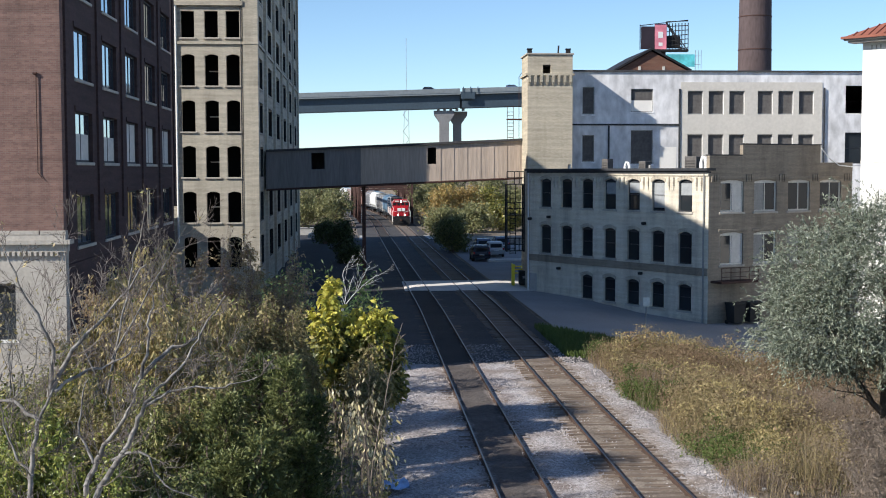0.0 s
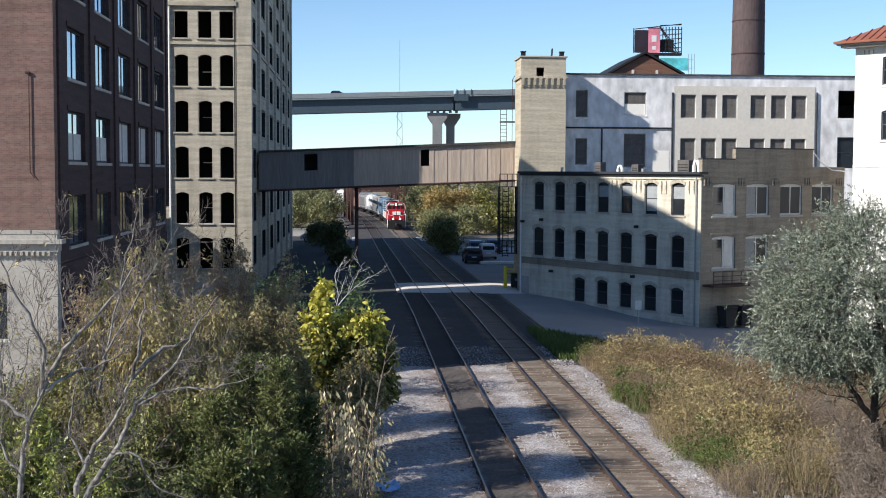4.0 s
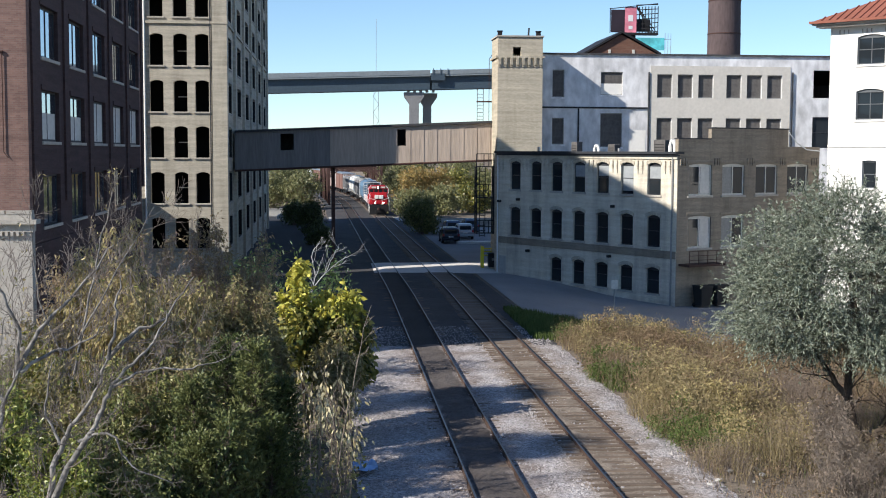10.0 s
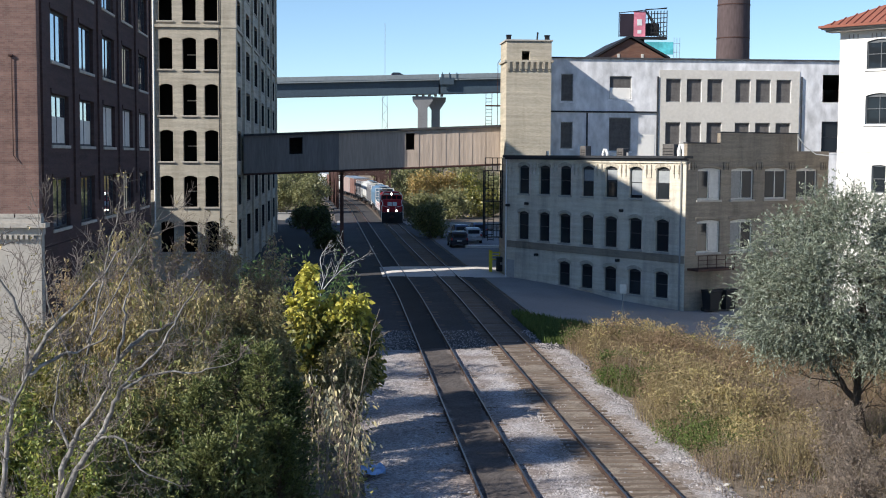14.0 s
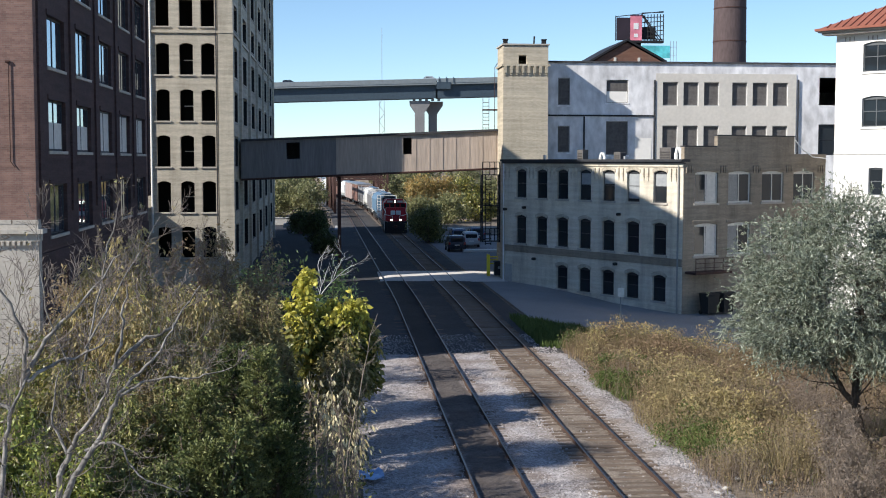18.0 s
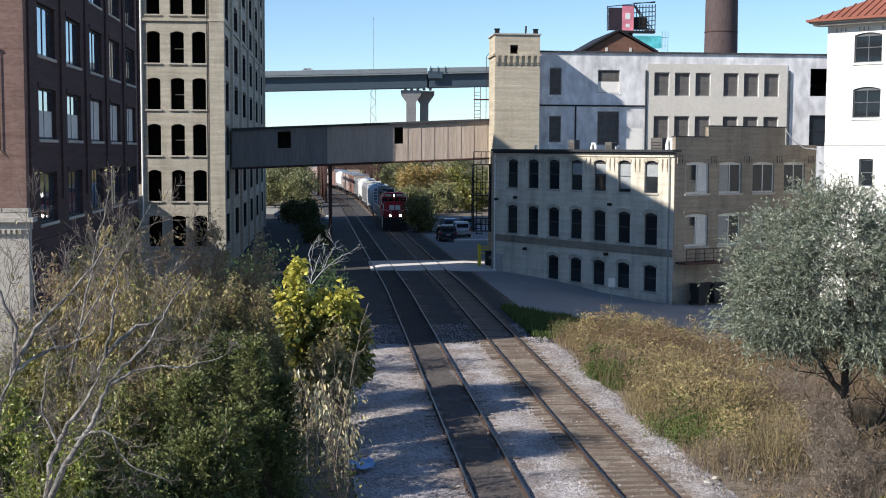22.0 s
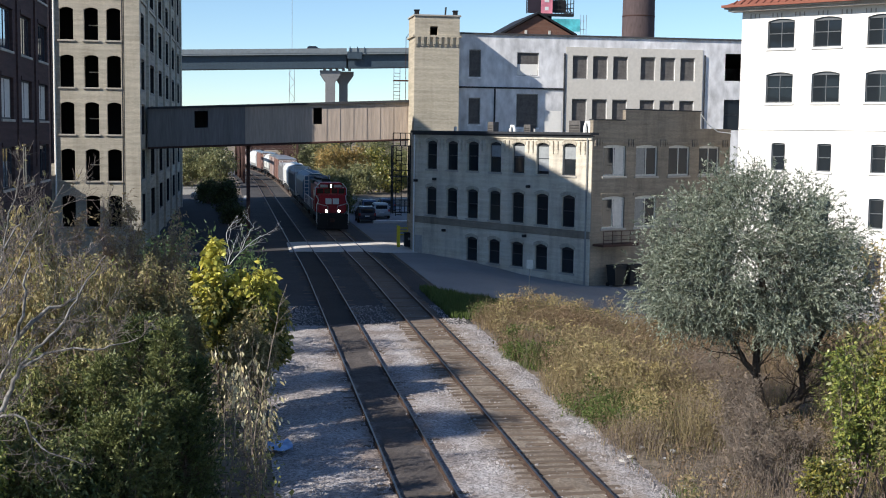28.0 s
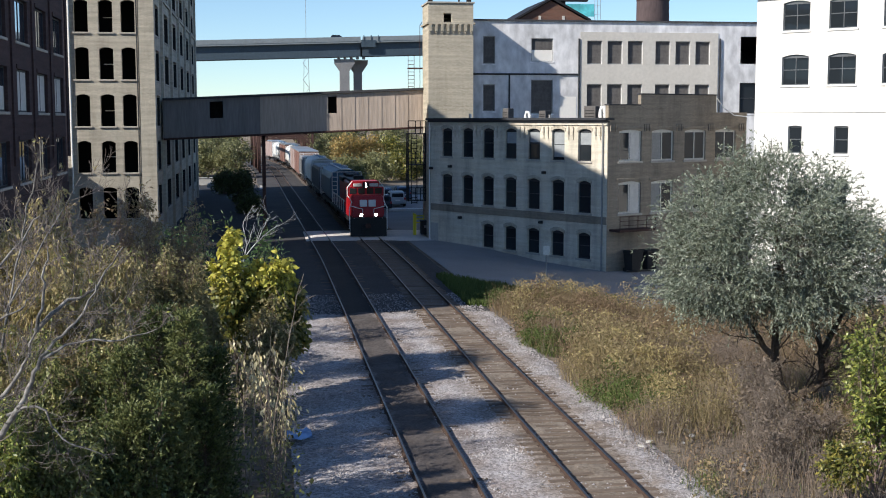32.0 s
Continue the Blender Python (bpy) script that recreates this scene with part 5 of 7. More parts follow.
def hopper(material, label, length=17.5, round_top=True, ribs=0):
    t = thing("hopper_car", pose(0, 0, 0), label, "freight car", "freight train")
    prof = [(-0.9, 1.1), (-1.5, 1.9), (-1.55, 3.6), (-1.3, 4.15), (-0.7, 4.45), (0.7, 4.45), (1.3, 4.15), (1.55, 3.6), (1.5, 1.9), (0.9, 1.1)]
    if not round_top:
        prof = [(-1.1, 1.1), (-1.5, 1.5), (-1.5, 4.0), (-1.42, 4.05), (1.42, 4.05), (1.5, 4.0), (1.5, 1.5), (1.1, 1.1)]
    bm = bmesh.new()
    rows = [[bm.verts.new((x * k, y, z if z > 1.5 else z + lift)) for x, z in prof] for y, k, lift in ((1.6, 0.98, 1.0), (2.4, 1, 0), (length - 2.4, 1, 0), (length - 1.6, 0.98, 1.0))]
    for a, b in zip(rows, rows[1:]):
        for i in range(len(prof)):
            bm.faces.new((a[i], a[(i + 1) % len(prof)], b[(i + 1) % len(prof)], b[i]))
    bm.faces.new(rows[0])
    bm.faces.new(rows[-1])
    part("hopper_body", bm, material, t)
    part("underframe", boxes((-1.3, 1.3, 0.4, length - 0.4, 0.95, 1.2), (-0.3, 0.3, 0, length, 0.7, 1.0)), "black_steel", t)
    for y in (0.5, length - 0.9):
        part("end_ladder", tubes([[(x, y, 1.2), (x, y, 4.3)] for x in (-1.4, -0.9, 0.9, 1.4)] + [[(s * 0.9, y, 1.4 + 0.4 * k), (s * 1.4, y, 1.4 + 0.4 * k)] for k in range(7) for s in (-1, 1)] + [[(-1.4, y, 4.3), (1.4, y, 4.3)]], 0.05, 4), "white_trim", t, "pale end ladder")
    if round_top:
        part("running_board", boxes((-0.45, 0.45, 0.8, length - 0.8, 4.5, 4.56)), "chrome", t)
        for k in range(5):
            part("hatch", shared("hatch", lambda: boxes((-0.35, 0.35, -0.5, 0.5, 4.46, 4.62), bevel=0.03), material), material, t, "", pose(0, 3.2 + (length - 6.4) * k / 4, 0))
    for k in range(ribs):
        y = 2.6 + (length - 5.2) * k / (ribs - 1)
        part("rib", shared(f"rib|{material}|{round_top}", lambda: boxes((-1.63, -1.5, -0.07, 0.07, 1.7, 3.7), (1.5, 1.63, -0.07, 0.07, 1.7, 3.7)), material), material, t, "", pose(0, y, 0))
    bogie(t, 1.9, (-0.9, 0.9))
    bogie(t, length - 1.9, (-0.9, 0.9))
    return t, length + 0.8


def boxcar(material, label, end="box_pink", length=16.5):
    t = thing("boxcar", pose(0, 0, 0), label, "freight car", "freight train")
    part("box_body", boxes((-1.5, 1.5, 0.5, length - 0.5, 1.1, 4.4), bevel=0.04), material, t)
    part("roof", boxes((-1.53, 1.53, 0.45, length - 0.45, 4.4, 4.6), bevel=0.05), "chrome", t, "pale metal roof")
    part("end_panel", boxes((-1.42, 1.42, 0.44, 0.5, 1.2, 4.3), *[(-1.35, 1.35, 0.38, 0.44, 1.4 + 0.35 * k, 1.55 + 0.35 * k) for k in range(8)]), end, t, "pale ribbed car end")
    for s in (-1, 1):
        part("door", boxes((s * 1.53 - 0.03, s * 1.53 + 0.03, length / 2 - 1.6, length / 2 + 1.6, 1.2, 4.2)), material, t)
    part("underframe", boxes((-1.3, 1.3, 0.4, length - 0.4, 0.9, 1.1), (-0.3, 0.3, 0, length, 0.7, 0.95)), "black_steel", t)
    bogie(t, 2.2, (-0.9, 0.9))
    bogie(t, length - 2.2, (-0.9, 0.9))
    return t, length + 0.8


TRAIN = [locomotive(), hopper("hopper_blue", "blue-grey covered hopper car coupled behind the locomotive"), hopper("hopper_grey", "grey ribbed hopper car", 16.0, False, 9),
         hopper("hopper_white", "light grey covered hopper car with curved sides"), hopper("hopper_grey", "grey open hopper car", 16.0, False, 9), boxcar("box_brown", "red-brown boxcar with a pale end"),
         boxcar("box_pink", "faded pink boxcar with pale roof", "white_trim"), hopper("hopper_white", "light grey covered hopper car at the bend"),
         boxcar("box_brown", "red-brown boxcar far back in the train"), hopper("hopper_white", "light grey covered hopper car far back in the train"), boxcar("box_pink", "faded pink boxcar far back in the train", "white_trim")]

# ---- plants ----


def quick_mesh(name, verts, faces_n, faces, material):
    """Mesh data from arrays; all faces have faces_n corners."""
    me = bpy.data.meshes.new(name)
    nv, nf = len(verts), len(faces)
    me.vertices.add(nv)
    me.vertices.foreach_set("co", np.asarray(verts, dtype=np.float32).ravel())
    me.loops.add(nf * faces_n)
    me.loops.foreach_set("vertex_index", np.asarray(faces, dtype=np.int32).ravel())
    me.polygons.add(nf)
    me.polygons.foreach_set("loop_start", np.arange(0, nf * faces_n, faces_n, dtype=np.int32))
    me.polygons.foreach_set("loop_total", np.full(nf, faces_n, dtype=np.int32))
    me.update(calc_edges=True)
    me.materials.append(M[material] if isinstance(material, str) else material)
    return me


def leaf_mesh(name, centres, size, material, rng, slim=0.5, droop=0.3, spread=0.35, ways=None):
    """Many single leaves, each a bent diamond of its own size and turn; ways: where each one points."""
    c = np.asarray(centres, dtype=float)
    n = len(c)
    d = rng.normal(size=(n, 3)) if ways is None else np.array(ways, dtype=float)
    d[:, 2] -= droop
    d /= np.linalg.norm(d, axis=1)[:, None]
    s = np.cross(d, rng.normal(size=(n, 3)))
    s /= np.linalg.norm(s, axis=1)[:, None] + 1e-9
    nn = np.cross(d, s)
    sz = size * (1 + spread * rng.normal(size=(n, 1))).clip(0.4, 2.0)
    a = c
    b = c + d * sz * 0.5 + s * sz * slim * 0.5 + nn * sz * 0.08
    e = c + d * sz
    f = c + d * sz * 0.5 - s * sz * slim * 0.5 + nn * sz * 0.08
    v = np.stack([a, b, e, f], axis=1).reshape(-1, 3)
    idx = np.arange(4 * n).reshape(n, 4)
    return quick_mesh(name, v, 4, idx, material)


def limb_mesh(name, paths, material, sides=5):
    """Tapered limbs: each path is a list of (point, radius)."""
    vs, fs, base = [], [], 0
    ang = np.arange(sides) * 2 * math.pi / sides
    ca, sa = np.cos(ang)[:, None], np.sin(ang)[:, None]
    for path in paths:
        p = np.array([q for q, r in path], dtype=float)
        r = np.array([r for q, r in path])
        t = np.gradient(p, axis=0)
        t /= np.linalg.norm(t, axis=1)[:, None] + 1e-9
        ref = np.array([1.0, 0.13, 0.07]) if abs(t[0][0]) < 0.8 else np.array([0.0, 1.0, 0.1])
        a = np.cross(t, ref)
        a /= np.linalg.norm(a, axis=1)[:, None] + 1e-9
        b = np.cross(t, a)
        k = len(p)
        ring = p[:, None, :] + r[:, None, None] * (a[:, None, :] * ca[None] + b[:, None, :] * sa[None])
        vs.append(ring.reshape(-1, 3))
        ii, jj = np.meshgrid(np.arange(k - 1), np.arange(sides), indexing="ij")
        a0 = (base + ii * sides + jj).ravel()
        a1 = (base + ii * sides + (jj + 1) % sides).ravel()
        fs.append(np.stack([a0, a1, a1 + sides, a0 + sides], axis=1))
        base += k * sides
    return quick_mesh(name, np.concatenate(vs), 4, np.concatenate(fs), material)


def grow(rng, base, way, length, radius, depth, out, ends, bend_amt=0.22, kids=4, shrink=0.62, up=0.12, angle=0.75, low=0.3):
    """One limb and, from it, its branches. ends collects the points where leaves sit."""
    p, d = np.array(base, dtype=float), np.array(way, dtype=float)
    d /= np.linalg.norm(d)
    steps = 5 if depth > 1 else 4
    path = [(p.copy(), radius)]
    for i in range(steps):
        d = d + rng.normal(size=3) * bend_amt + np.array([0, 0, up])
        d /= np.linalg.norm(d)
        p = p + d * length / steps
        path.append((p.copy(), max(radius * (1 - 0.75 * (i + 1) / steps), 0.0035)))
    out.append(path)
    if depth <= 1:
        for q, r in path[1:]:
            ends.append(q)
    if depth > 0:
        for k in range(kids):
            f = low + (1 - low) * (k + rng.random()) / kids
            i = min(int(f * steps), steps - 1)
            q = path[i][0] + (path[i + 1][0] - path[i][0]) * (f * steps - i)
            t = path[i + 1][0] - path[i][0]
            t /= np.linalg.norm(t)
            s = np.cross(t, rng.normal(size=3))
            s /= np.linalg.norm(s) + 1e-9
            a = angle * (0.7 + 0.6 * rng.random())
            nd = t * math.cos(a) + s * math.sin(a)
            grow(rng, q, nd, length * shrink * (0.75 + 0.5 * rng.random()) * (1.15 - 0.45 * f), max(path[i][1] * 0.6, 0.004), depth - 1, out, ends, bend_amt, kids, shrink, up, angle, low)


def tree(name, x, y, height, label, bark, leaves, count, size, seed, stems=1, lean=(0, 0), depth=3, kids=4, radius=0.09, spread=0.5, scatter=0.15, slim=0.5, category="tree", group="",
         reach=1.0, up=0.12, angle=0.75, low=0.3, top_leaves=None, top_from=0.6, shrink=0.62, droop=0.3, base_z=None, bare=0.0, crown=None):
    """A tree or shrub: stems with limbs, and a crown of single leaves round the twigs; top_leaves colours the sunlit top."""
    rng = np.random.default_rng(seed)
    z = gz(x, y) - 0.05 if base_z is None else base_z
    t = thing(name, pose(x, y, z), label, category, group)
    paths, ends = [], []
    for s in range(stems):
        a = 2 * math.pi * (s + rng.random() * 0.6) / stems
        k = spread if stems > 1 else 0.08
        d = (math.cos(a) * k + lean[0], math.sin(a) * k + lean[1], 1.0)
        off = (0.12 * stems ** 0.5 * math.cos(a) if stems > 1 else 0, 0.12 * stems ** 0.5 * math.sin(a) if stems > 1 else 0, 0)
        grow(rng, off, d, height * 0.78 * reach * (0.8 + 0.3 * rng.random()), radius * (0.75 + 0.5 * rng.random()), depth, paths, ends, 0.16, kids, shrink, up, angle, low)
    top = max(q[2] for q in ends)
    k = height / top
    paths = [[(q * k, r) for q, r in p] for p in paths]
    ends = np.array(ends) * k
    if crown:
        cx, cy, cz, rx, ry, rz, clumps, sig = crown
        u = rng.normal(size=(clumps, 3))
        u /= np.linalg.norm(u, axis=1)[:, None]
        u *= (0.35 + 0.65 * rng.random((clumps, 1)) ** 0.5) * (0.85 + 0.3 * rng.random((clumps, 1)))
        mids = np.array([cx, cy, cz]) + u * np.array([rx, ry, rz])
        reach_now = np.abs(ends[:, :2] - np.array([cx, cy])).max(axis=0)
        fit_k = np.minimum(1.0, np.array([rx, ry]) / reach_now)
        sq = np.array([fit_k[0], fit_k[1], 1.0])
        paths = [[(q * sq, r) for q, r in p] for p in paths]
        ends = ends * sq
    big = [p for p in paths if p[0][1] > radius * 0.33]
    small = [p for p in paths if p[0][1] <= radius * 0.33]
    part("trunk", limb_mesh("trunk", big, bark, 7), bark, t)
    if small:
        part("branchwork", limb_mesh("branchwork", small, bark, 4), bark, t)
    if count:
        pick = ends[rng.integers(0, len(ends), count)]
        pick = pick + rng.normal(size=pick.shape) * scatter
        if crown:
            half = rng.random(count) < 0.75
            pick[half] = (mids[rng.integers(0, clumps, count)] + rng.normal(size=(count, 3)) * sig)[half]
        pick = pick[pick[:, 2] > 0.1]
        if bare:
            pick = pick[pick[:, 2] < height * (1 - bare * rng.random(len(pick)))]
        if top_leaves:
            hi = pick[:, 2] + rng.normal(size=len(pick)) * 0.35 > height * top_from
            part("crown", leaf_mesh("crown", pick[~hi], size, leaves, rng, slim, droop), leaves, t)
            part("crown_top", leaf_mesh("crown_top", pick[hi], size, top_leaves, rng, slim, droop), top_leaves, t)
        else:
            part("crown", leaf_mesh("crown", pick, size, leaves, rng, slim, droop), leaves, t)
    return t


# darkest and brightest tones in the green ramps mimic shaded and sunlit leaves
L_OLIVE = leaf_mat("olive_leaves", [(0.05, 0.06, 0.018), (0.15, 0.165, 0.05), (0.26, 0.26, 0.09), (0.11, 0.13, 0.04), (0.42, 0.38, 0.15)], 0.45, 0.15, 0.4)
L_DARK = leaf_mat("dark_green_leaves", [(0.02, 0.033, 0.011), (0.07, 0.095, 0.03), (0.14, 0.17, 0.058), (0.04, 0.06, 0.02)], 0.45, 0.15, 0.4)
L_YELLOW = leaf_mat("yellow_leaves", [(0.58, 0.53, 0.1), (0.45, 0.44, 0.09), (0.72, 0.66, 0.17), (0.33, 0.34, 0.06), (0.5, 0.42, 0.08)])
L_GOLD = leaf_mat("gold_green_leaves", [(0.042, 0.063, 0.014), (0.154, 0.175, 0.042), (0.420, 0.350, 0.084), (0.084, 0.098, 0.028), (0.280, 0.280, 0.070)], 0.4, 0.25, 0.5)
L_TAN = leaf_mat("tan_leaves", [(0.55, 0.44, 0.23), (0.32, 0.27, 0.11), (0.66, 0.54, 0.3), (0.24, 0.23, 0.085), (0.46, 0.37, 0.18)], 0.6, 0.3, 0.25)
L_DULL = leaf_mat("dull_olive_brown_leaves", [(0.27, 0.2, 0.125), (0.37, 0.27, 0.17), (0.16, 0.13, 0.07), (0.48, 0.37, 0.22), (0.23, 0.2, 0.09)], 0.6, 0.25, 0.25)
L_DUN = leaf_mat("dun_olive_leaves", [(0.23, 0.19, 0.095), (0.35, 0.29, 0.15), (0.14, 0.14, 0.055), (0.48, 0.42, 0.22), (0.22, 0.22, 0.09)], 0.55, 0.3, 0.3)
L_MOSS = leaf_mat("moss_green_needles", [(0.095, 0.115, 0.04), (0.16, 0.18, 0.065), (0.22, 0.235, 0.09), (0.06, 0.078, 0.025)], 0.5, 0.1, 0.3)
L_PALE = leaf_mat("pale_leaves", [(0.78, 0.72, 0.5), (0.62, 0.54, 0.32), (0.45, 0.38, 0.2)])
L_SILVER = leaf_mat("silver_leaves", [(0.11, 0.135, 0.085), (0.23, 0.265, 0.2), (0.42, 0.455, 0.375), (0.07, 0.09, 0.05), (0.3, 0.335, 0.265)], 0.45, 0.1, 0.3)
L_LIME = leaf_mat("yellow_green_leaves", [(0.042, 0.070, 0.017), (0.182, 0.231, 0.056), (0.448, 0.448, 0.112), (0.084, 0.119, 0.028), (0.308, 0.350, 0.084)], 0.4, 0.25, 0.5)
L_ORANGE = leaf_mat("orange_leaves", [(0.42, 0.27, 0.1), (0.37, 0.27, 0.1), (0.32, 0.28, 0.11)])
L_BACK = leaf_mat("dull_green_leaves", [(0.15, 0.165, 0.075), (0.21, 0.215, 0.1), (0.27, 0.26, 0.13)])
L_FERN = leaf_mat("fern_green_leaves", [(0.05, 0.1, 0.04), (0.09, 0.15, 0.06), (0.13, 0.19, 0.075)])
L_WEED = leaf_mat("dry_weed", [(0.235, 0.168, 0.112), (0.29, 0.205, 0.135), (0.165, 0.122, 0.078), (0.21, 0.165, 0.095)], 0.9, 0.2, 0.05)
L_WEEDY = leaf_mat("straw_weed", [(0.31, 0.24, 0.14), (0.25, 0.2, 0.11), (0.38, 0.31, 0.18), (0.17, 0.155, 0.07)], 0.9, 0.2, 0.05)
L_GRASS = leaf_mat("green_weed", [(0.1, 0.145, 0.045), (0.13, 0.17, 0.06), (0.08, 0.11, 0.035)], 0.9, 0.2, 0.05)
L_STRAW = leaf_mat("pale_straw", [(0.4, 0.33, 0.16), (0.34, 0.275, 0.13), (0.45, 0.38, 0.2)], 0.9, 0.2, 0.05)
L_GREY = leaf_mat("grey_weed", [(0.23, 0.185, 0.15), (0.27, 0.22, 0.18), (0.19, 0.15, 0.12)], 0.9, 0.2, 0.05)


def bush(x, y, h, r, leaves, count, label, seed, name="bush", size=0.085, bark="twig", stems=7, low=0.42, clumps=60, sig=0.16, **more):
    """A leafy bush with a lumpy crown reaching nearly to the ground."""
    return tree(name, x, y, h, label, bark, leaves, count, size, seed, stems=stems, depth=3, kids=4, radius=0.045, spread=0.4, scatter=0.18, category="bush",
                crown=(0, 0, h * (1 + low) / 2 - 0.15, r, r, h * (1 - low) / 2, clumps, sig), **more)


def sprays(name, starts, ways, length, per, size, material, rng, slim=0.4, sag=0.25, droop=0.5, loose=0.7):
    """Leaves set along thin shoots: every shoot leaves its start in its way and sags; the leaves follow it loosely."""
    n = len(starts)
    ln = length * (0.5 + rng.random((n, 1)))
    f = np.sort(rng.random((n, per)), axis=1)[:, :, None]
    way = ways / (np.linalg.norm(ways, axis=1)[:, None] + 1e-9)
    p = starts[:, None, :] + way[:, None, :] * ln[:, None, :] * f
    p[:, :, 2] -= sag * (ln[:, None, :] * f * f)[:, :, 0]
    d = way[:, None, :] + rng.normal(size=(n, per, 3)) * loose
    return leaf_mesh(name, p.reshape(-1, 3), size, material, rng, slim, droop, ways=d.reshape(-1, 3))


def shrub(name, x, y, h, r, label, leaves, shoots, seed, per=7, size=0.085, slim=0.4, bark="twig", stems=7, depth=3, kids=5, radius=0.04, shoot=0.3, sag=0.3, droop=0.6, loose=0.6, low=0.25, up=0.12, angle=0.6,
          category="bush", top_leaves=None, top_from=0.7, bottom=0.12, outward=0.6):
    """A many-stemmed shrub: crooked stems, branches and twigs, and leafy shoots at the twigs' ends; fits into height h and radius r."""
    rng = np.random.default_rng(seed)
    t = thing(name, pose(x, y, gz(x, y) - 0.05), label, category)
    paths, ends = [], []
    for s in range(stems):
        a = 2 * math.pi * (s + rng.random() * 0.7) / stems
        k = 0.12 + 0.3 * rng.random()
        grow(rng, (0.2 * math.cos(a), 0.2 * math.sin(a), 0), (math.cos(a) * k, math.sin(a) * k, 1.0), h * (0.5 + 0.25 * rng.random()), radius * (0.7 + 0.5 * rng.random()), depth, paths, ends, 0.17, kids, 0.55, up, angle, low)
    ends = np.array(ends)
    wide = np.percentile(np.hypot(ends[:, 0], ends[:, 1]), 95)
    fit = np.array([r / wide, r / wide, h / np.percentile(ends[:, 2], 99.5)])
    ends = ends * fit
    paths = [[(q * fit, w) for q, w in p] for p in paths]
    part("stemwork", limb_mesh("stemwork", [p for p in paths if p[0][1] > radius * 0.33], bark, 6), bark, t)
    part("twig_mass", limb_mesh("twig_mass", [p for p in paths if p[0][1] <= radius * 0.33], bark, 3), bark, t)
    if shoots:
        q = ends[rng.integers(0, len(ends), shoots)] + rng.normal(size=(shoots, 3)) * 0.05
        way = rng.normal(size=(shoots, 3)) + np.array([0, 0, 0.35])
        way[:, :2] += outward * q[:, :2] / r
        ok = q[:, 2] > h * bottom
        q, way = q[ok], way[ok]
        if top_leaves:
            hi = q[:, 2] + rng.normal(size=len(q)) * 0.25 > h * top_from
            part("crown_top", sprays("crown_top", q[hi], way[hi], shoot, per, size, top_leaves, rng, slim, sag, droop, loose), top_leaves, t)
            q, way = q[~hi], way[~hi]
        part("crown", sprays("crown", q, way, shoot, per, size, leaves, rng, slim, sag, droop, loose), leaves, t)
    return t


def evergreen(x, y, h, r, label, seed, leaves=None, branches=190, per=15, size=0.075):
    """A narrow evergreen: an upright trunk, short rising branches and dense scaly sprays with dark gaps between them."""
    rng = np.random.default_rng(seed)
    t = thing("evergreen", pose(x, y, gz(x, y) - 0.05), label, "evergreen", "evergreens")
    paths = [[(np.array([0, 0, h * k / 6]), 0.07 * (1 - k / 6.6)) for k in range(7)]]
    starts, ways = [], []
    lump = rng.random(9) * 0.5 + 0.7
    for k in range(branches):
        f = 0.06 + 0.92 * (k + rng.random()) / branches
        a = k * 2.4 + rng.random()
        ln = r * (1 - f ** 2.2) * lump[int(f * 8)] * (0.6 + 0.7 * rng.random()) + 0.12
        d = np.array([math.cos(a), math.sin(a), 0.45 + 0.6 * rng.random()])
        b0 = np.array([0, 0, h * f])
        paths.append([(b0 + d * ln * g - np.array([0, 0, 0.15 * ln * math.sin(g * 3.1)]), 0.014 * (1.15 - g)) for g in (0, 0.33, 0.66, 1.0)])
        for g in np.linspace(0.25, 1.0, 7):
            starts.append(b0 + d * ln * g)
            ways.append(d + rng.normal(size=3) * 0.65)
    part("trunk", limb_mesh("trunk", paths[:1], "dark_bark", 7), "dark_bark", t)
    part("branchwork", limb_mesh("branchwork", paths[1:], "dark_bark", 4), "dark_bark", t)
    leaves = leaves or L_DARK
    part("foliage", sprays("foliage", np.array(starts), np.array(ways), 0.24, per, size, leaves, rng, 0.3, 0.15, -0.2, 0.5), leaves, t)
    return t


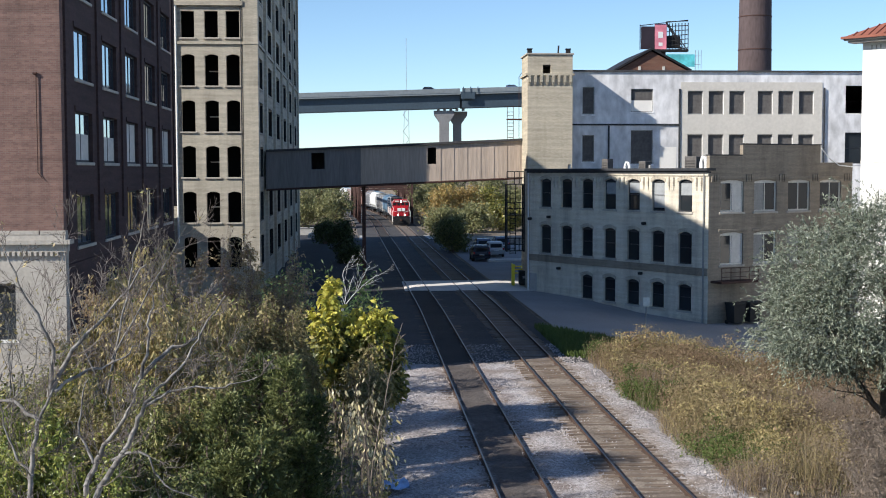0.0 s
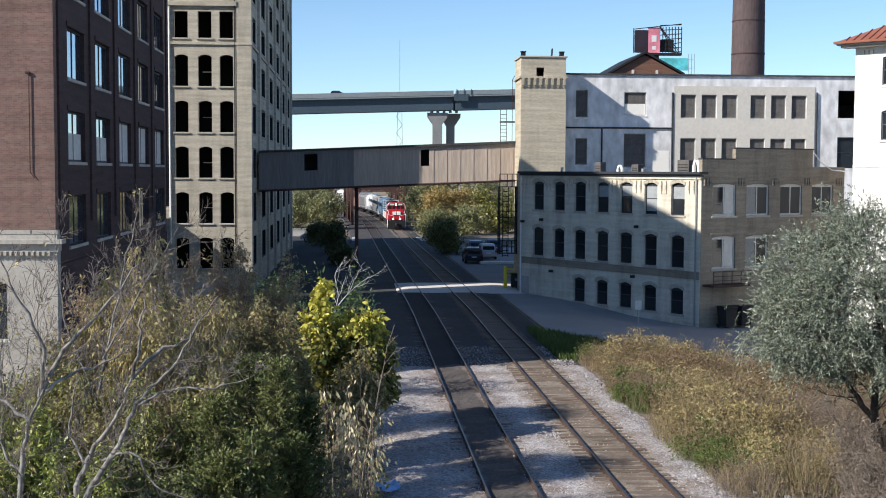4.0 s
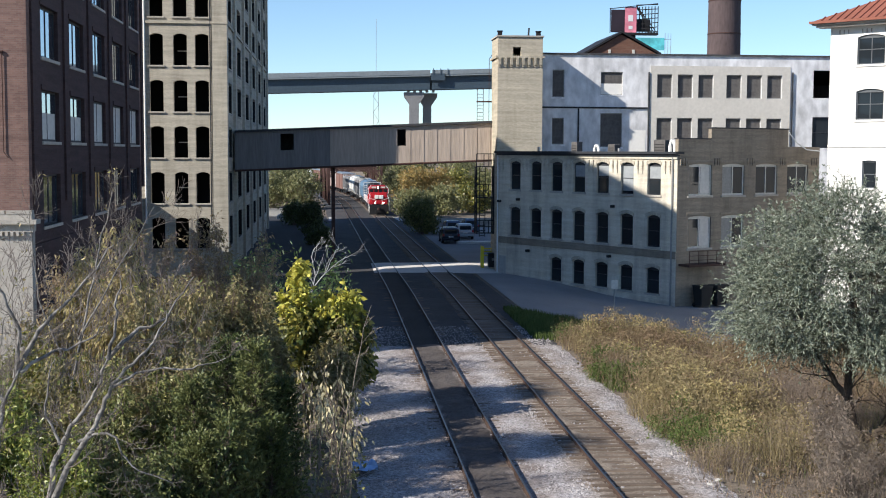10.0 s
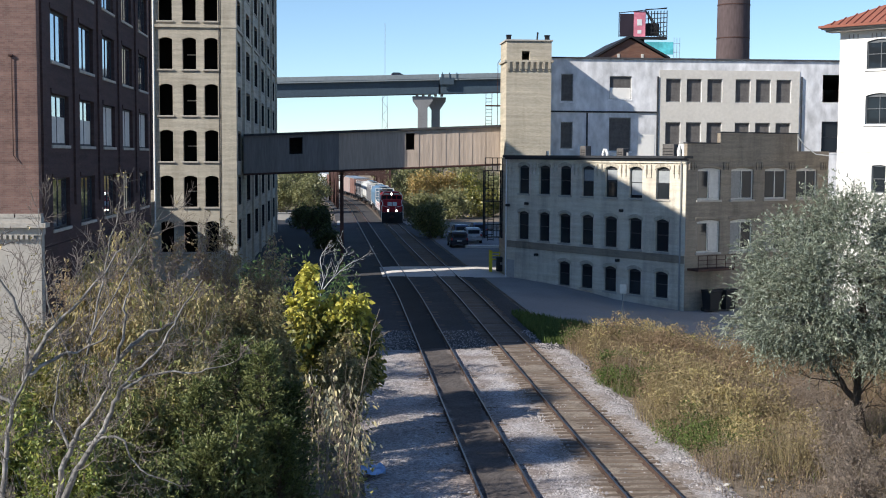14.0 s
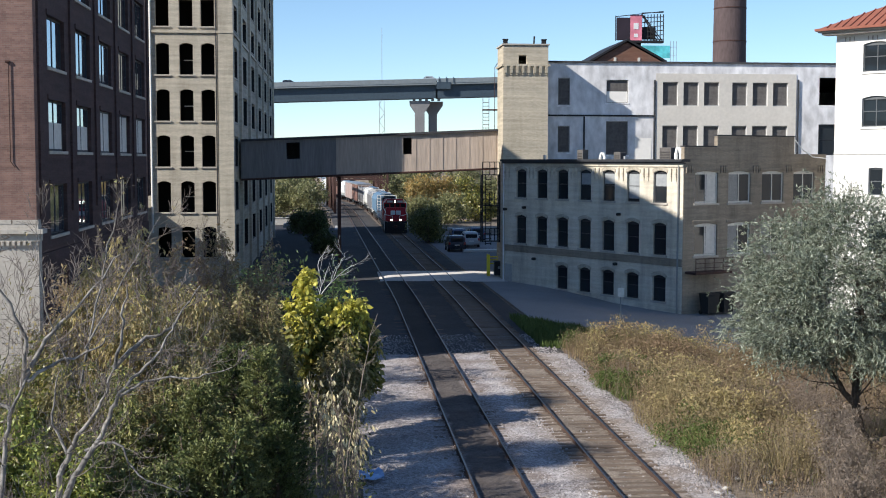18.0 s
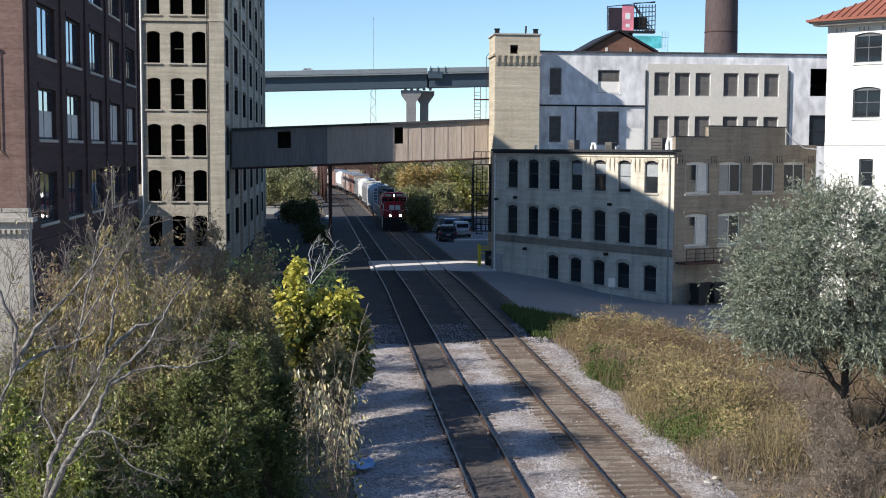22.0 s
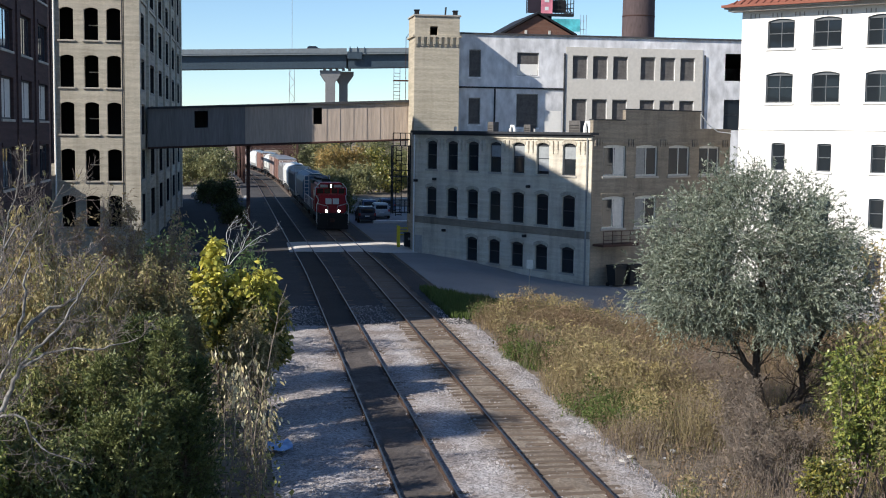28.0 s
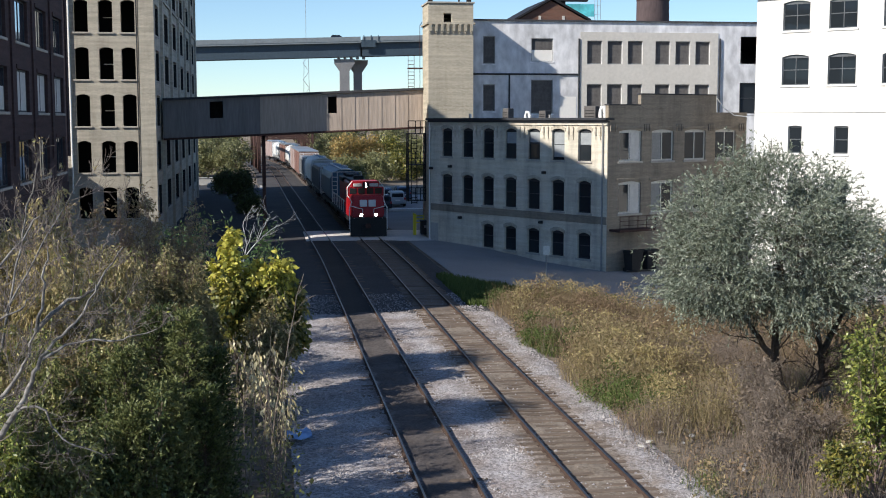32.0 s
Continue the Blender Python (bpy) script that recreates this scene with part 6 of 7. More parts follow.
def forked_tree(name, x, y, limbs, label, bark, seed, radius=0.09, kids=7, depth=2, twig=1.3, leaves=None, shoots=0, size=0.09, category="tree", up=0.08, angle=0.8, thin=0.55, group=""):
    """A tree with crooked limbs: each limb is (thickness share, points in metres from the base as x, y, z); branches and twigs grow from them."""
    rng = np.random.default_rng(seed)
    t = thing(name, pose(x, y, gz(x, y) - 0.05), label, category, group)
    big, small, ends = [], [], []
    for share, pts in limbs:
        pts = [np.array(p, dtype=float) for p in pts]
        line = []
        for i in range(len(pts) - 1):
            p0, p1, p2, p3 = pts[max(i - 1, 0)], pts[i], pts[i + 1], pts[min(i + 2, len(pts) - 1)]
            for f in np.arange(0, 1, 0.2):
                line.append(0.5 * (2 * p1 + (p2 - p0) * f + (2 * p0 - 5 * p1 + 4 * p2 - p3) * f * f + (3 * p1 - p0 - 3 * p2 + p3) * f ** 3))
        line.append(pts[-1])
        k = len(line)
        line = [q + rng.normal(size=3) * 0.022 * min(1, i / 3) for i, q in enumerate(line)]
        rad = [radius * share * (1 - 0.8 * i / (k - 1)) for i in range(k)]
        big.append(list(zip(line, rad)))
        whole = sum(np.linalg.norm(b - a) for a, b in zip(line, line[1:]))
        for j in range(max(2, int(kids * whole / 2.5))):
            f = (0.25 if share == 1 else 0.12) + (0.97 - (0.25 if share == 1 else 0.12)) * (j + rng.random()) / max(2, int(kids * whole / 2.5))
            i = min(int(f * (k - 1)), k - 2)
            if line[i][2] < 1.5 and share == 1:
                continue
            d = line[i + 1] - line[i]
            d /= np.linalg.norm(d)
            sd = np.cross(d, rng.normal(size=3))
            sd /= np.linalg.norm(sd)
            a = angle * (0.7 + 0.6 * rng.random())
            grow(rng, line[i], d * math.cos(a) + sd * math.sin(a), twig * (1.25 - 0.7 * f) * (0.5 + 0.9 * rng.random()), max(0.007, rad[i] * thin), depth, small, ends, 0.14, 5, 0.6, up, 0.7, 0.2)
    part("trunk", limb_mesh("trunk", big, bark, 8), bark, t)
    fine = "brown_twig" if bark == "bark" else bark
    part("branchwork", limb_mesh("branchwork", small, fine, 4), fine, t)
    if shoots:
        e = np.array(ends)
        q = e[rng.integers(0, len(e), shoots)]
        part("leaves", sprays("leaves", q, rng.normal(size=(shoots, 3)), 0.12, 2, size, leaves, rng, 0.4, 0.3, 1.0, 0.6), leaves, t, "few hanging leaves")
    return t, np.array(ends)


# left of the tracks
forked_tree("bare_tree", -5.9, 22.0, [(1.0, [(0, 0, 0), (0.08, 0, 2.2), (0.02, 0, 3.9), (0.2, 0, 5.1), (0.48, 0, 5.75)]), (0.62, [(0.45, 0, 5.7), (0.8, 0.2, 6.4), (1.45, 0.3, 7.1), (2.05, 0.4, 7.9)]),
                                       (0.55, [(0.4, 0, 5.6), (0.5, -0.1, 6.5), (0.1, -0.2, 7.4), (-0.3, -0.2, 8.3)]), (0.5, [(0.2, 0, 5.2), (-0.35, 0.2, 5.5), (-0.9, 0.3, 5.5), (-1.5, 0.2, 6.0)]),
                                       (0.45, [(0.5, 0, 5.7), (1.0, 0.2, 6.0), (1.6, 0.3, 6.2), (1.9, 0.4, 6.5)]), (0.4, [(0.1, 0, 4.2), (-0.3, 0.1, 4.7), (-0.5, 0.1, 5.6)])],
            "bare tree with crooked pale grey forked branches", "bark", 11, 0.08, 6, 2, 0.9, L_TAN, 60, thin=0.24)
forked_tree("bare_tree", -4.95, 22.0, [(1.0, [(0, 0, 0), (-0.05, 0, 2.2), (0.05, 0, 3.8), (0.3, 0, 4.6), (0.75, 0, 5.2), (1.05, 0.1, 5.95)]), (0.6, [(1.0, 0.1, 5.9), (1.5, 0.2, 6.35), (2.0, 0.3, 6.6), (2.5, 0.4, 7.3)]),
                                        (0.8, [(0.02, 0, 3.3), (0.45, -0.2, 4.2), (0.85, -0.2, 4.8), (1.15, -0.2, 5.5), (1.75, -0.2, 6.1), (2.1, -0.1, 6.7)]), (0.4, [(1.1, -0.2, 5.4), (1.7, -0.2, 5.75), (2.5, -0.2, 5.75), (3.1, -0.1, 5.95)]),
                                        (0.4, [(0.55, -0.2, 4.5), (1.1, -0.3, 4.65), (1.5, -0.4, 4.1), (2.2, -0.4, 3.8)]), (0.4, [(0.2, 0, 4.4), (-0.05, 0.1, 5.1), (0.05, 0.1, 5.9)]), (0.45, [(1.05, 0, 5.9), (1.2, 0, 6.7), (1.3, 0, 7.4)])],
            "bare tree with pale branches leaning over bushes", "bark", 12, 0.08, 6, 2, 0.85, L_LIME, 60, thin=0.24)
forked_tree("bare_tree", -6.5, 30.5, [(1.0, [(0, 0, 0), (0.1, 0, 3), (0.5, 0, 5.2), (0.9, 0, 7.2), (1.3, 0, 8.6)]), (0.6, [(0.4, 0, 5.0), (1.3, 0, 6.6), (2.2, 0, 8.2)]), (0.6, [(0.2, 0, 4.0), (-0.5, 0, 6.0), (-0.7, 0, 8.2)])],
            "bare tree with thin grey branches", "bark", 48, 0.05, 6, 2, 1.3, L_TAN, 90, thin=0.35)
tree("bare_tree", -9.6, 30.0, 8.6, "bare tree at the warehouse with sparse brown leaves", "bark", L_TAN, 500, 0.1, 13, stems=2, depth=4, kids=4, radius=0.08, spread=0.2, scatter=0.2)
# two trees outside the view, crowns set high to drop shade on the tracks
for tx, ty, th, sd in ((-13.6, 39.0, 14.5, 49), (-13.2, 30.5, 14.0, 56)):
    tree("autumn_tree", tx, ty, th, "unseen tall tree added to cast shade on the tracks", "bark", L_TAN, 22000, 0.14, sd, stems=2, depth=4, kids=4, radius=0.16, spread=0.14, scatter=0.25, crown=(-0.3, 0, th * 0.96, 1.8, 1.6, th * 0.1, 50, 0.3), low=0.7)
for sx, sy, h, r, n, sd in ((-6.85, 33.0, 6.7, 1.05, 2600, 14), (-5.45, 32.0, 6.5, 1.05, 2400, 15), (-6.1, 35.5, 7.7, 1.0, 1000, 57), (-4.3, 33.4, 5.9, 1.0, 1900, 58)):
    shrub("autumn_tree", sx, sy, h, r, "thin tree with hanging tan and olive autumn leaves", L_TAN, n, sd, per=6, size=0.125, slim=0.34, stems=6, droop=1.8, loose=0.5, category="tree", bottom=0.3, low=0.3)
for sx, sy, h, r, n, sd in ((-5.8, 43.5, 7.3, 1.4, 900, 16), (-4.2, 44.0, 7.1, 1.4, 1200, 17), (-2.8, 44.5, 6.8, 1.3, 1200, 18), (-7.4, 42.5, 6.6, 1.4, 900, 59)):
    shrub("twiggy_bush", sx, sy, h, r, "leafless bush of fine purple-brown twigs", L_DULL, n, sd, per=5, size=0.1, stems=6, depth=4, kids=4, radius=0.05, droop=0.9, angle=0.55, bottom=0.25)
for sx, sy, h, r, n, sd in ((-4.9, 38.5, 5.6, 1.3, 3000, 37), (-3.3, 38.0, 5.4, 1.2, 3000, 38), (-2.2, 39.5, 5.0, 1.0, 2500, 39), (-3.3, 31.5, 4.9, 0.9, 2000, 19)):
    shrub("bush", sx, sy, h, r, "thinning olive-brown bush among bare twigs", L_DUN, n, sd, per=7, size=0.1, droop=0.8, bottom=0.25)
for sx, sy, h, r, lf, n, sd, what in ((-5.7, 28.0, 4.9, 1.1, L_DUN, 3200, 20, "dun olive bush with yellowing leaves"), (-4.5, 27.6, 4.8, 1.0, L_OLIVE, 3200, 22, "olive green bush with yellowing leaves"), (-3.4, 28.6, 4.6, 1.0, L_DUN, 3200, 96, "dun olive bush with yellowing leaves"),
                                      (-6.6, 29.0, 5.0, 1.1, L_GOLD, 2600, 98, "olive green bush with golden leaves"), (-7.5, 27.0, 4.5, 1.0, L_LIME, 2000, 21, "yellow-green leafy bush under bare trees"), (-6.6, 25.0, 4.6, 0.85, L_LIME, 2300, 97, "yellow-green leafy bush under bare trees"),
                                      (-5.3, 24.2, 4.2, 0.8, L_LIME, 2200, 23, "yellow-green leafy bush under bare trees"), (-4.3, 24.8, 4.0, 0.85, L_MOSS, 2300, 99, "moss green bush under bare trees"), (-3.2, 25.6, 3.7, 0.9, L_DARK, 2600, 100, "dense dark green bush")):
    shrub("bush", sx, sy, h, r, what, lf, n, sd, per=8, size=0.085, slim=0.42, droop=0.9, bottom=0.2)
for sx, sy, h, r, sd in ((-1.72, 28.0, 5.25, 0.5, 24), (-2.45, 29.2, 5.2, 0.5, 25), (-1.15, 28.4, 4.3, 0.38, 26), (-3.0, 27.2, 4.6, 0.5, 101), (-2.05, 26.0, 4.05, 0.6, 102), (-1.3, 26.6, 3.7, 0.5, 103), (-2.7, 25.4, 3.7, 0.6, 104)):
    evergreen(sx, sy, h, r, "narrow dark green evergreen with dense scaly foliage", sd, L_MOSS if sd in (24, 101, 102, 104, 106) else L_DARK)
shrub("yellow_tree", -0.85, 42.0, 5.75, 0.62, "small tree with bright yellow leaves on top", L_GOLD, 1700, 27, per=6, size=0.17, slim=0.6, bark="dark_bark", stems=4, droop=1.0, category="tree", top_leaves=L_YELLOW, top_from=0.72, bottom=0.3, low=0.35)
shrub("yellow_tree", 0.5, 42.4, 4.75, 0.95, "small tree with yellow and green leaves beside the track", L_GOLD, 2600, 28, per=6, size=0.16, slim=0.6, bark="dark_bark", stems=5, droop=1.0, category="tree", top_leaves=L_YELLOW, top_from=0.86, bottom=0.3, low=0.35)
shrub("bush", 0.0, 40.6, 3.7, 0.9, "brown-green thinning bush below the yellow tree", L_DUN, 1500, 107, per=6, size=0.12, droop=0.9)
for sx, sy, h, r, n, sd in ((-0.55, 30.6, 4.3, 0.75, 90, 29), (0.15, 32.6, 4.2, 0.7, 90, 30), (0.35, 31.4, 3.4, 0.6, 70, 108)):
    shrub("sapling", sx, sy, h, r, "thin sapling with a few pale hanging leaves", L_PALE, n, sd, per=3, size=0.14, slim=0.36, stems=5, depth=2, kids=3, radius=0.024, droop=2.2, loose=0.3, category="tree", bottom=0.3, bark="pale_twig")
forked_tree("sapling", 0.0, 32.0, [(1.0, [(0, 0, 0), (0.25, 0, 2.0), (0.6, 0, 3.8), (1.0, 0, 5.6)]), (0.8, [(0.05, 0, 0.3), (0.1, 0.1, 2.0), (-0.3, 0.1, 4.0)])], "tall bleached leaning sapling", "pale_twig", 109, 0.028, 5, 1, 0.7)
shrub("sapling", 0.1, 29.5, 2.2, 0.6, "leafless brown sapling at the ballast edge", L_TAN, 100, 31, per=3, size=0.08, stems=5, depth=2, radius=0.02, category="tree")
tree("sumac", -2.3, 52.0, 5.8, "green feathery sumac above the lane", "dark_bark", L_FERN, 3200, 0.2, 32, stems=4, depth=2, kids=5, radius=0.05, spread=0.14, slim=0.25, scatter=0.2)
forked_tree("bare_tree", -0.95, 50.0, [(1.0, [(0, 0, 0), (0.05, 0, 2.5), (0.2, 0, 4.2), (0.6, 0, 5.3)]), (0.7, [(0.15, 0, 4.0), (0.8, 0, 4.8), (1.5, 0, 5.3), (2.0, 0, 5.45)]), (0.6, [(0.3, 0, 4.6), (0.2, 0, 5.5), (0.6, 0, 6.2)]), (0.5, [(0.7, 0, 4.7), (1.1, 0, 5.5), (1.3, 0, 5.9)])],
            "small bare tree with bleached branches", "bleached", 33, 0.035, 5, 1, 0.8)
bush(-2.4, 48.0, 3.0, 1.5, L_DARK, 5000, "dark shaded bush along the lane", 34, size=0.13, sig=0.25)
bush(-5.0, 51.0, 4.4, 2.0, L_OLIVE, 7000, "shaded brown-green bush along the lane", 35, size=0.13, sig=0.25)
shrub("bush", -9.0, 46.5, 5.6, 1.8, "brown-green bush along the warehouse", L_DULL, 1500, 36, per=6, size=0.13)
shrub("bush", -10.6, 41.0, 3.2, 1.5, "low olive bush before the stone base", L_OLIVE, 1200, 110, per=6, size=0.12)

# right of the tracks


def olive_tree(x, y, seed):
    """A broad silver-leaved tree: two dark crooked limbs and a domed crown of hanging sprays."""
    t, ends = forked_tree("olive_tree", x, y, [(1.0, [(0, 0, 0), (-0.05, 0, 0.5), (-0.35, 0, 1.3), (-0.5, 0, 2.6), (-0.4, 0, 4.2), (-0.6, 0, 6.5)]), (0.75, [(-0.05, 0, 0.35), (0.5, -0.1, 0.75), (1.1, -0.1, 1.05), (1.15, 0, 2.0), (0.95, 0, 3.6), (1.3, 0.3, 6.0)]),
                                               (0.55, [(-0.4, 0, 1.8), (-1.2, 0.2, 2.9), (-2.4, 0.2, 4.4)]), (0.55, [(1.1, 0, 2.0), (1.9, 0.2, 3.2), (2.6, 0.3, 4.6)]), (0.5, [(-0.45, 0, 3.0), (-0.3, -1.0, 4.5), (-0.6, -1.8, 6.0)]), (0.5, [(-0.45, 0, 3.3), (0.2, 1.2, 5.0), (0.0, 1.8, 6.4)]),
                                               (0.4, [(-0.35, 0, 1.3), (-1.0, -0.3, 1.75), (-1.7, -0.5, 1.8)]), (0.4, [(0.9, 0, 1.0), (1.9, -0.2, 1.8), (2.7, -0.3, 3.0)])],
                          "round silver-leaved olive tree with dark forked trunk", "dark_bark", seed, 0.24, 6, 2, 1.8, thin=0.3)
    rng = np.random.default_rng(seed + 1)
    clumps, shoots = 380, 15000
    u = rng.normal(size=(clumps, 3))
    u /= np.linalg.norm(u, axis=1)[:, None]
    u[:, 2] = np.where(u[:, 2] < -0.55, -0.55 + 0.2 * rng.random(clumps), u[:, 2])
    k = 0.4 + 0.6 * rng.random((clumps, 1)) ** 0.45
    bump = np.array([[0.88 + 0.3 * noise.noise(q * 2.3)] for q in u])
    mids = np.array([-0.72, 0, 5.45]) + u * k * bump * np.array([4.1, 3.6, 3.8])
    pick = rng.integers(0, clumps, shoots)
    q = mids[pick] + rng.normal(size=(shoots, 3)) * np.array([0.3, 0.3, 0.24])
    way = u[pick] * 0.9 + rng.normal(size=(shoots, 3)) * 0.7 + np.array([0, 0, 0.35])
    part("crown", sprays("crown", q, way, 0.42, 20, 0.085, L_SILVER, rng, 0.27, 0.4, 0.35, 0.45), L_SILVER, t)
    twigs = [[(a, 0.012), (a + b * 0.4, 0.004)] for a, b in zip(q[::7], (way / np.linalg.norm(way, axis=1)[:, None])[::7])]
    part("twig_mass", limb_mesh("twig_mass", twigs, "dark_bark", 3), "dark_bark", t)


olive_tree(17.6, 39.5, 41)
for sx, sy, h, r, lf, n, sd in ((16.1, 30.5, 4.2, 0.8, L_LIME, 1100, 42), (17.2, 30.8, 5.4, 1.0, L_GOLD, 1900, 43), (16.3, 28.4, 3.2, 0.9, L_OLIVE, 1500, 111), (14.8, 29.2, 1.4, 0.6, L_GOLD, 700, 112), (17.6, 33.0, 4.4, 1.0, L_OLIVE, 1500, 113)):
    shrub("bush", sx, sy, h, r, "yellow-green leafy bush below the olive tree" if lf is L_LIME else "olive green bush below the olive tree", lf, n, sd, per=8, size=0.1, slim=0.5, droop=0.7)
shrub("autumn_tree", 19.9, 36.0, 7.0, 0.9, "thin tree with tan leaves beside the white house", L_TAN, 500, 44, per=5, size=0.12, stems=4, droop=0.9, category="tree", bottom=0.4, low=0.4)
for sx, sy, h, r, lf, n, sd in ((13.6, 31.5, 1.7, 0.9, L_GREY, 350, 45), (15.4, 36.5, 2.3, 1.1, L_GREY, 450, 46), (16.6, 35.0, 1.3, 1.0, L_GREY, 400, 114), (18.8, 35.5, 3.4, 1.2, L_OLIVE, 1300, 47), (14.5, 34.0, 2.0, 1.0, L_GREY, 350, 115), (19.6, 37.8, 4.2, 1.2, L_OLIVE, 1300, 116)):
    shrub("twiggy_bush", sx, sy, h, r, "dry grey twiggy bush under the tree" if lf is L_GREY else "dark olive bush under the tree", lf, n, sd, per=6, size=0.07, stems=13, depth=3, kids=5, radius=0.018, bark="pale_twig" if lf is L_GREY else "twig")

# far off, beyond the covered bridge
bush(10.5, 145.0, 4.4, 2.2, L_OLIVE, 9000, "dark green bush beside the parked cars", 51, size=0.2, low=0.0, sig=0.3, slim=0.7)
bush(-2.3, 146.0, 3.7, 1.5, L_DARK, 8000, "dark bush at the shaded lane", 53, size=0.2, low=0.0, sig=0.3, slim=0.7)
bush(-4.8, 162.0, 3.2, 1.3, L_DARK, 4000, "dark bush at the end of the lane", 54, size=0.2, low=0.0, sig=0.3, slim=0.7)
bush(-1.2, 128.0, 2.0, 1.1, L_DARK, 6000, "low dark bush between lane and tracks", 55, size=0.18, low=0.0, sig=0.3, slim=0.7)
far = [(13.5, 205, 7.4, L_ORANGE), (17.5, 208, 7.0, L_ORANGE), (21.5, 214, 6.8, L_GOLD), (25.5, 216, 7.2, L_BACK), (30, 220, 6.8, L_GOLD), (34, 216, 7.0, L_BACK), (12.2, 182, 4.0, L_BACK), (17, 190, 4.6, L_BACK), (22, 196, 4.8, L_GOLD),
       (27, 200, 5.0, L_BACK), (-5, 208, 6.4, L_BACK), (-10, 212, 6.6, L_BACK), (-15, 214, 7.0, L_OLIVE), (-8, 222, 7.4, L_BACK), (-20, 222, 7.6, L_BACK), (32, 196, 5.5, L_GOLD), (38, 210, 7.5, L_BACK), (24, 236, 9.5, L_BACK), (34, 240, 10, L_GOLD),
       (15, 240, 9, L_BACK), (44, 236, 10, L_BACK), (-16, 244, 9.5, L_BACK), (-28, 240, 9.5, L_OLIVE), (12, 226, 8.5, L_BACK), (11.5, 262, 10, L_BACK), (18, 258, 11, L_OLIVE), (28, 262, 12, L_BACK), (40, 262, 13, L_GOLD), (-6, 238, 9, L_OLIVE), (-9, 258, 11, L_BACK), (-22, 262, 12, L_BACK), (52, 250, 12, L_BACK)]
for i, (fx, fy, fh, fl) in enumerate(far):
    what = "orange-brown autumn shrub on the far bank" if fl is L_ORANGE else "dull yellow-green shrub on the far bank"
    bush(fx, fy, fh, 3.0 if fh < 8 else 3.8, fl, 6500, what, 60 + i, name="shrub", size=0.26, low=0.0, clumps=50, sig=0.45, group="shrubs on the far bank", slim=0.75)


def weeds(name, count, area, height, width, material, label, seed, tufts=0.5, size=0.05):
    """Dry stalks with seed heads, spread over the part of the bank where area(x, y) holds."""
    rng = np.random.default_rng(seed)
    cells, odds = [], []
    for i in range(66):
        for j in range(104):
            x, y = 9.8 + 0.4 * i, 26 + 0.4 * j
            k = area(x, y)
            if k > 0:
                k *= min(1.0, max(0.01, 0.3 + 3.6 * noise.noise((x * 0.25, y * 0.25, seed * 3.7)) + 1.6 * noise.noise((x * 0.8, y * 0.8, seed))))
                cells.append((x, y, gz(x, y) - 0.03))
                odds.append(k)
    odds = np.array(odds)
    p = np.array(cells)[rng.choice(len(cells), count, p=odds / odds.sum())]
    p[:, :2] += rng.uniform(-0.28, 0.28, size=(count, 2))
    n = len(p)
    lush = np.array([[max(0.4, 1 + 1.1 * noise.noise((q[0] * 0.5, q[1] * 0.5, seed + 0.5)))] for q in p])
    hs = height * (0.35 + 0.85 * rng.random((n, 1)) ** 1.5) * lush
    lean = rng.normal(size=(n, 3)) * 0.22
    lean[:, 2] = 1
    side = rng.normal(size=(n, 3))
    side[:, 2] = 0
    side /= np.linalg.norm(side, axis=1)[:, None]
    a, b, c = p - side * width / 2, p + side * width / 2, p + lean * hs
    v = np.stack([a, b, c], axis=1).reshape(-1, 3)
    t = part(name, quick_mesh(name, v, 3, np.arange(3 * n).reshape(n, 3), material), material)
    tagged(t, label, "weeds", kind="stuff")
    if tufts:
        k = int(n * tufts * 4)
        i = rng.integers(0, n, k)
        f = 0.45 + 0.6 * rng.random((k, 1))
        q = p[i] + lean[i] * hs[i] * f + rng.normal(size=(k, 3)) * 0.06
        t2 = part(name + "_heads", leaf_mesh(name, q, size, material, rng, 0.3, -0.9), material)
        tagged(t2, label.replace("stalks", "seed heads"), "weeds", kind="stuff")


def edge(y):
    """Where the ballast ends and the weeds begin."""
    return 10.25 + 0.9 * max(0.0, (y - 33) / 28) + 0.35 * math.sin(y * 0.7)


def bank(x, y):
    far_end = 63.3 + 0.02 * (x - 11) - max(0, 14 - x) * 0.6
    if not (x > edge(y) + 0.4 and 27 < y < far_end):
        return 0.0
    return 0.9 * min(1.0, 0.35 + (x - edge(y)) * 0.4) * (0.4 if y < 35.5 and x < 16.5 else 1.0)


def around(x, y, cx, cy, rx, ry):
    return math.exp(-((x - cx) / rx) ** 2 - ((y - cy) / ry) ** 2)


weeds("weed_stalks", 30000, lambda x, y: bank(x, y) * (0.12 + around(x, y, 15, 56, 5, 9) + 0.6 * around(x, y, 24, 58, 8, 10)), 0.85, 0.018, L_WEED, "dry reddish-brown weed stalks on the bank", 5, 1.7, 0.055)
weeds("straw_stalks", 22000, lambda x, y: bank(x, y) * (0.1 + around(x, y, 13.6, 44, 2.2, 6) + 0.5 * around(x, y, 13, 60, 3, 3)), 1.0, 0.018, L_WEEDY, "straw-coloured goldenrod stalks on the bank", 6, 1.7, 0.06)
weeds("grey_stalks", 34000, lambda x, y: bank(x, y) * (0.06 + around(x, y, 19, 43, 5, 9) + 0.5 * around(x, y, 14, 35, 3, 4)), 0.95, 0.018, L_GREY, "grey-brown dead stalks on the bank", 7, 1.5, 0.055)
weeds("green_stalks", 11000, lambda x, y: bank(x, y) * (0.9 if x < edge(y) + 1.3 and y < 55 else 0.5 if y > 61 else 0.04), 0.42, 0.03, L_GRASS, "short green weed stalks along the ballast", 8, 2.2, 0.045)


